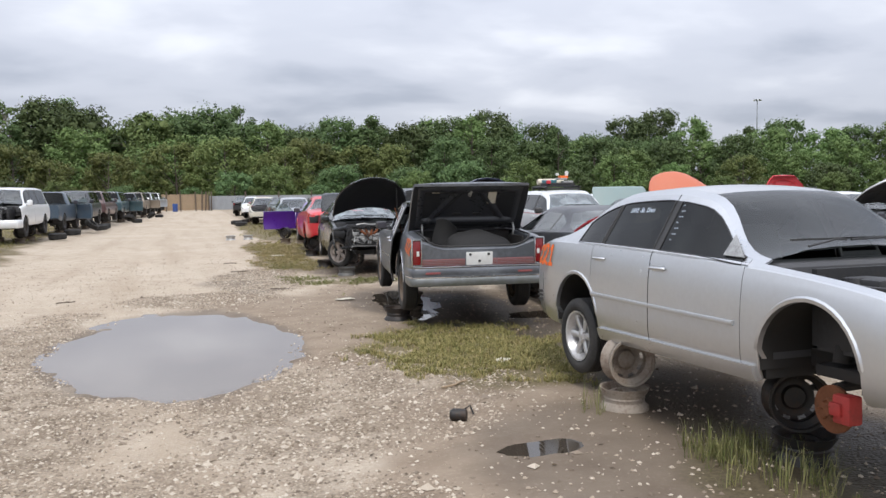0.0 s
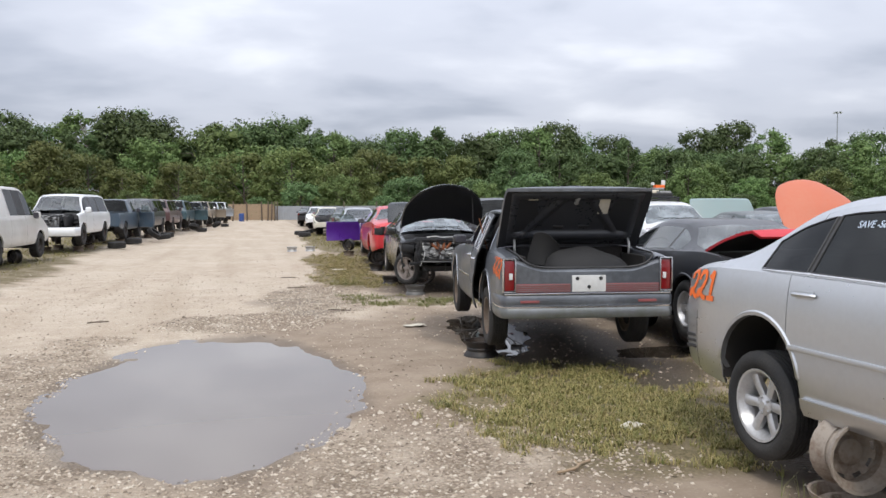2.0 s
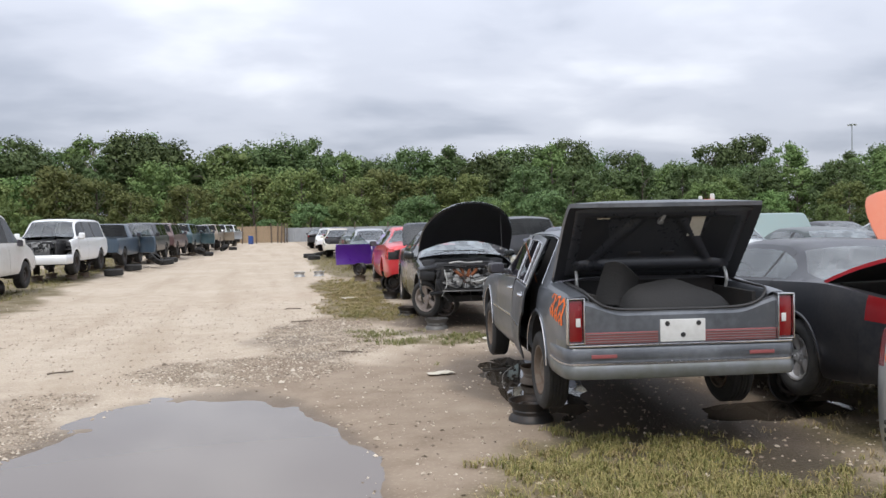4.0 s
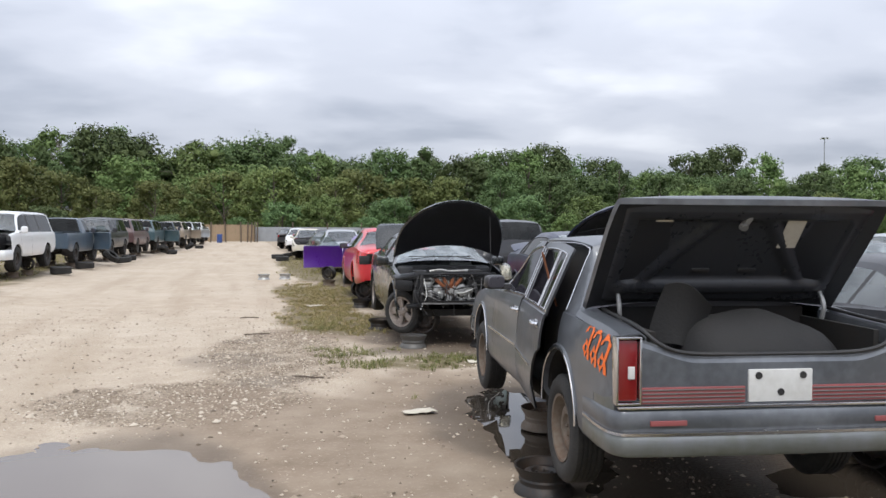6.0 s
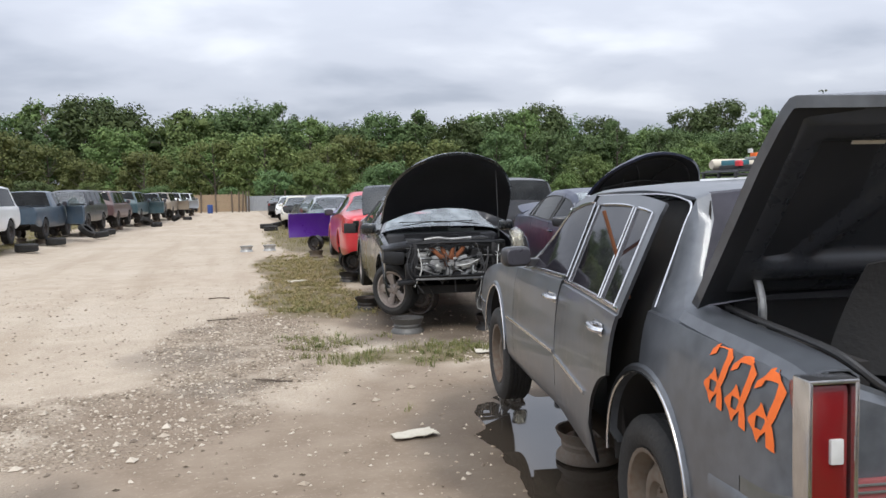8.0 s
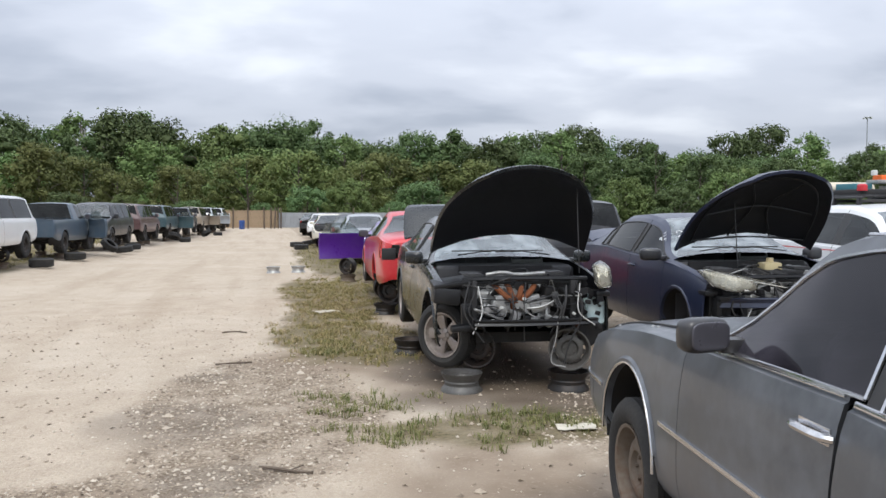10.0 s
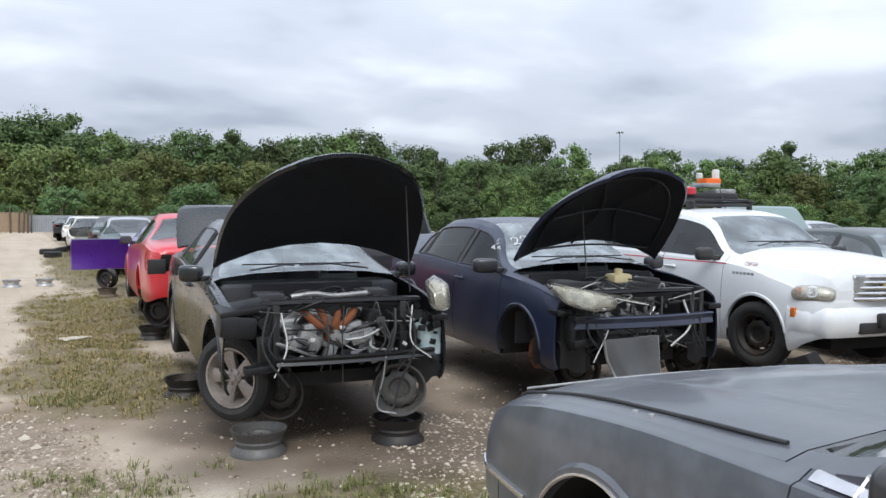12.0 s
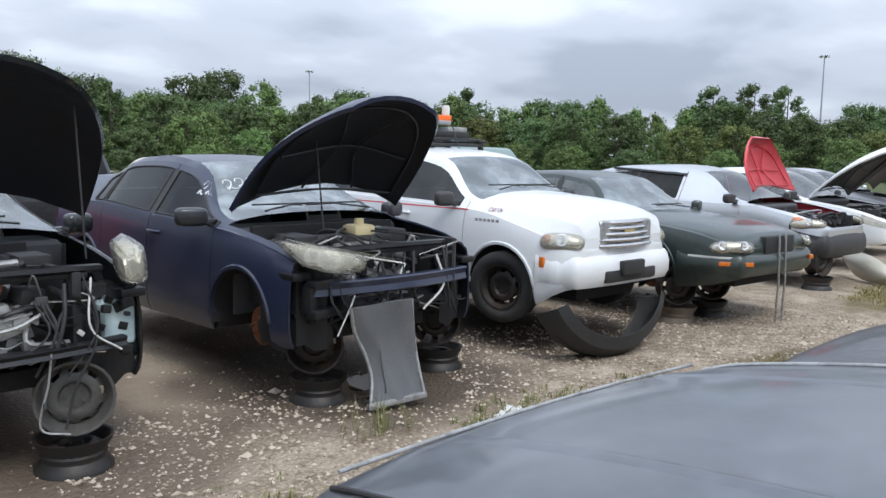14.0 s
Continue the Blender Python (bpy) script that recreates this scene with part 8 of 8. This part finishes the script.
o.matrix_basis = pose(1.418, 5.07, 0.045)


def card(x, y, sx, sy, turn, mat, lb, seed, cat="litter"):
    rnd = random.Random(seed)
    b = bmesh.new()
    n = 6
    g = [[b.verts.new((sx * (i / n - 0.5) + rnd.uniform(-0.01, 0.01), sy * (j / n - 0.5) + rnd.uniform(-0.012, 0.012), 0.012 + 0.02 * rnd.random())) for i in range(n + 1)] for j in range(n + 1)]
    for j in range(n):
        for i in range(n):
            b.faces.new((g[j][i], g[j][i + 1], g[j + 1][i + 1], g[j + 1][i]))
    o = part("cardboard_scrap" if mat is PAPER else "rag", b, mat, None, thick=0.006)
    tagged(o, lb, cat)
    o.matrix_basis = pose(x, y, 0.006, 0, 0, turn)


card(1.92, 12.5, 0.31, 0.15, 8, PAPER, "pale cardboard scrap lying on damp sand", 1)
card(1.89, 22.9, 0.4, 0.25, 30, PAPER, "torn pale cardboard scrap among weeds", 2)
card(3.3, 15.05, 0.30, 0.16, -10, PAPER, "crumpled pale paper lying in weeds", 3)
card(2.55, 6.95, 0.2, 0.12, 30, PAPER, "torn paper scrap lying in the grass", 4)
card(6.1, 15.2, 0.25, 0.16, 10, WHITEPL, "crumpled white plastic sheet on the gravel", 5)


def stick(x, y, ln, turn, mat, lb, seed):
    rnd = random.Random(seed)
    b = bmesh.new()
    add_tube(b, curve_pts([(-ln / 2, 0, 0.015), (-ln * 0.1, rnd.uniform(-0.04, 0.04), 0.022), (ln * 0.2, rnd.uniform(-0.03, 0.03), 0.018), (ln / 2, rnd.uniform(-0.05, 0.05), 0.02)], 4), [0.008 + 0.004 * rnd.random() for _ in range(13)], 6)
    add_tube(b, [(ln * 0.1, 0, 0.02), (ln * 0.22, 0.08, 0.03)], 0.005, 5)
    o = part("stick", b, mat)
    tagged(o, lb, "stick")
    o.matrix_basis = pose(x, y, 0, 0, 0, turn)


stick(1.75, 6.15, 0.34, 25, WOOD, "pale dry stick lying on the mud", 1)
stick(0.46, 20.8, 0.35, -10, WOODD, "dark dry stick lying on sand", 2)
stick(0.55, 18.4, 0.4, 5, WOODD, "dark dry twig lying on sand", 3)
stick(1.05, 12.6 + 1.9, 0.4, -30, WOODD, "dark forked twig lying on damp sand", 4)
stick(-2.6, 14.0, 0.3, 12, WOODD, "dark dry twig lying on sand", 5)

# ================= pebbles and grass =================
def make_pebbles():
    rnd = random.Random(3)
    V, F = [], []
    base = [Vector(v) for v in ((1, 0, 0), (-1, 0, 0), (0, 1, 0), (0, -1, 0), (0, 0, 1), (0, 0, -1))]
    tri = ((0, 2, 4), (2, 1, 4), (1, 3, 4), (3, 0, 4), (2, 0, 5), (1, 2, 5), (3, 1, 5), (0, 3, 5))
    count = 0
    while count < 84000:
        y = 1.4 + (rnd.random() ** 1.7) * 22
        x = rnd.uniform(-6.5, 11.5)
        g = best(x, y, GRAVEL) + 0.5 * rough(x, y, 0.9, 9.1)
        if rnd.random() > (0.9 if g > 0.1 else 0.10):
            continue
        if best(x, y, PUDDLES) + 0.24 * rough(x, y, 1.3, 5.5) > 0.06 + 0.08 * rnd.random():
            continue
        z = ground_z(x, y)
        s = 0.006 + 0.015 * rnd.random() ** 2.2
        if rnd.random() < 0.012:
            s *= 2.2
        q = Matrix.Rotation(rnd.uniform(0, 6.28), 3, "Z")
        sc = Vector((s * rnd.uniform(0.7, 1.3), s * rnd.uniform(0.7, 1.3), s * rnd.uniform(0.5, 0.85)))
        i = len(V)
        for v in base:
            w = q @ Vector((v.x * sc.x, v.y * sc.y, v.z * sc.z)) + Vector((rnd.uniform(-1, 1), rnd.uniform(-1, 1), 0)) * s * 0.25
            V.append((x + w.x, y + w.y, z + w.z + s * 0.15))
        F += [(i + a, i + b2, i + c) for a, b2, c in tri]
        count += 1
    me = bpy.data.meshes.new("pebbles")
    me.from_pydata(V, [], F)
    m, nt, bs = nodes_of("pale_limestone_pebbles")
    N, K = nt.nodes.new, nt.links.new
    geo, rp = N("ShaderNodeNewGeometry"), N("ShaderNodeValToRGB")
    e = rp.color_ramp.elements
    e[0].color, e[1].color = (0.15, 0.115, 0.085, 1), (0.58, 0.51, 0.415, 1)
    e2 = e.new(0.45)
    e2.color = (0.37, 0.30, 0.225, 1)
    K(geo.outputs["Random Per Island"], rp.inputs[0]), K(rp.outputs[0], bs.inputs["Base Color"])
    set_in(bs, Roughness=0.9)
    me.materials.append(m)
    tagged(new("pebbles", me), "pale crushed limestone pebbles strewn over ground", "gravel", "", "stuff")


make_pebbles()


def make_grass(name, label, patches, count, hmin, hmax, mat, seed, keep=0.0, flat=(0.2, 1.1), wide=0.004):
    rnd = random.Random(seed)
    V, F = [], []
    n = 0
    tries = 0
    area = [p[2] * p[3] for p in patches]
    while n < count and tries < count * 12:
        tries += 1
        cx, cy, rx, ry, tn = rnd.choices(patches, area)[0]
        x, y = cx + rx * rnd.uniform(-1.1, 1.1), cy + ry * rnd.uniform(-1.1, 1.1)
        h = hump(x, y, cx, cy, rx, ry, tn) + 0.9 * rough(x, y, 1.7, 6.6) + 0.8 * rough(x, y, 5.0, 2.6)
        if h < keep + rnd.random() * 0.7 or best(x, y, PUDDLES) > 0.0:
            continue
        z = ground_z(x, y)
        tuft = 0.6 + 0.8 * rnd.random()
        for _ in range(rnd.randint(3, 8)):
            L = rnd.uniform(hmin, hmax) * tuft
            a, lean = rnd.uniform(0, 6.28), rnd.uniform(*flat)
            dx, dy = math.cos(a), math.sin(a)
            w = wide * rnd.uniform(0.6, 1.3)
            wx, wy = -dy * w, dx * w
            ox, oy = x + rnd.uniform(-0.03, 0.03), y + rnd.uniform(-0.03, 0.03)
            i = len(V)
            top = max(0.008, L * (1.05 - 0.55 * lean))
            V += [(ox - wx, oy - wy, z - 0.004), (ox + wx, oy + wy, z - 0.004), (ox + dx * L * 0.35 * lean + wx * 0.7, oy + dy * L * 0.35 * lean + wy * 0.7, z + L * 0.55), (ox + dx * L * 0.35 * lean - wx * 0.7, oy + dy * L * 0.35 * lean - wy * 0.7, z + L * 0.55), (ox + dx * L * lean, oy + dy * L * lean, z + top)]
            F += [(i, i + 1, i + 2, i + 3), (i + 3, i + 2, i + 4)]
            n += 1
    me = bpy.data.meshes.new(name)
    me.from_pydata(V, [], F)
    me.materials.append(mat)
    tagged(new(name, me), label, "grass", "", "stuff")


GRASSM = leaf_material("weedy_grass", (0.115, 0.122, 0.036, 1), (0.36, 0.28, 0.125, 1))
GRASSG = leaf_material("green_grass", (0.110, 0.138, 0.042, 1), (0.29, 0.270, 0.115, 1))
GRASSD = leaf_material("dry_straw", (0.24, 0.18, 0.085, 1), (0.50, 0.40, 0.21, 1))
NEARGRASS = [p for p in GRASS if p[1] < 30 and p[0] > 0 and p[1] not in (3.1, 15.3)]
make_grass("grass", "short yellowing weedy grass between the parked cars", NEARGRASS[:1], 26000, 0.03, 0.08, GRASSM, 4, 0.26, (0.3, 1.4))
make_grass("grass", "sparse weedy grass patches along the row of cars", NEARGRASS[1:], 34000, 0.03, 0.075, GRASSM, 24, 0.34, (0.3, 1.4))
make_grass("dry_grass", "flattened straw-coloured dry grass among the weeds", NEARGRASS, 18000, 0.04, 0.09, GRASSD, 14, 0.05, (0.9, 1.8), 0.003)
make_grass("grass", "short dry grass along the lane edge", [GRASS[4], GRASS[8]], 22000, 0.05, 0.14, GRASSM, 5)
make_grass("grass_tufts", "low green grass tufts scattered over sandy ground", [(2.8, 15.3, 1.7, 0.75, 0), (4.6, 14.7, 1.5, 0.8, 0), (6.2, 15.0, 1.5, 0.6, 0), (1.7, 16.2, 0.8, 0.6, 0), (2.0, 13.1, 0.28, 0.16, 0), (1.3, 8.0, 0.14, 0.10, 0), (1.32, 6.25, 0.16, 0.08, 0), (2.1, 15.6, 0.2, 0.12, 0), (2.9, 15.7, 0.3, 0.14, 0), (3.3, 15.4, 0.3, 0.15, 0), (1.6, 19.0, 0.5, 0.8, 0)], 6500, 0.03, 0.085, GRASSG, 6, 0.38, (0.3, 1.3))
make_grass("grass_tufts", "tall thin green grass beside the silver sedan", [(2.95, 3.3, 0.5, 0.7, 0), (2.75, 3.76, 0.30, 0.25, 0), (2.6, 5.0, 0.3, 0.25, 0), (5.2, 15.6, 0.3, 0.2, 0)], 900, 0.10, 0.24, GRASSG, 8, 0.0, (0.15, 0.8), 0.003)


def make_litter():
    """Dark leaf bits and crumbs strewn over the lane."""
    rnd = random.Random(17)
    V, F = [], []
    for _ in range(1500):
        x, y = rnd.uniform(-6, 9), 1.5 + rnd.random() ** 1.5 * 30
        if best(x, y, PUDDLES) > 0.15:
            continue
        z, s, a = ground_z(x, y) + 0.004, rnd.uniform(0.008, 0.03), rnd.uniform(0, 6.28)
        c, d = math.cos(a) * s, math.sin(a) * s
        i = len(V)
        V += [(x - c, y - d, z), (x + d * 0.4, y - c * 0.4, z + s * 0.3), (x + c, y + d, z + s * 0.1), (x - d * 0.4, y + c * 0.4, z + s * 0.25)]
        F += [(i, i + 1, i + 2), (i, i + 2, i + 3)]
    me = bpy.data.meshes.new("leaf_litter")
    me.from_pydata(V, [], F)
    me.materials.append(varied("dead_leaf", (0.07, 0.05, 0.03, 1), (0.16, 0.11, 0.06, 1), 0.7, 0.9))
    tagged(new("leaf_litter", me), "small dark leaf bits and crumbs on sand", "litter", "", "stuff")


make_litter()
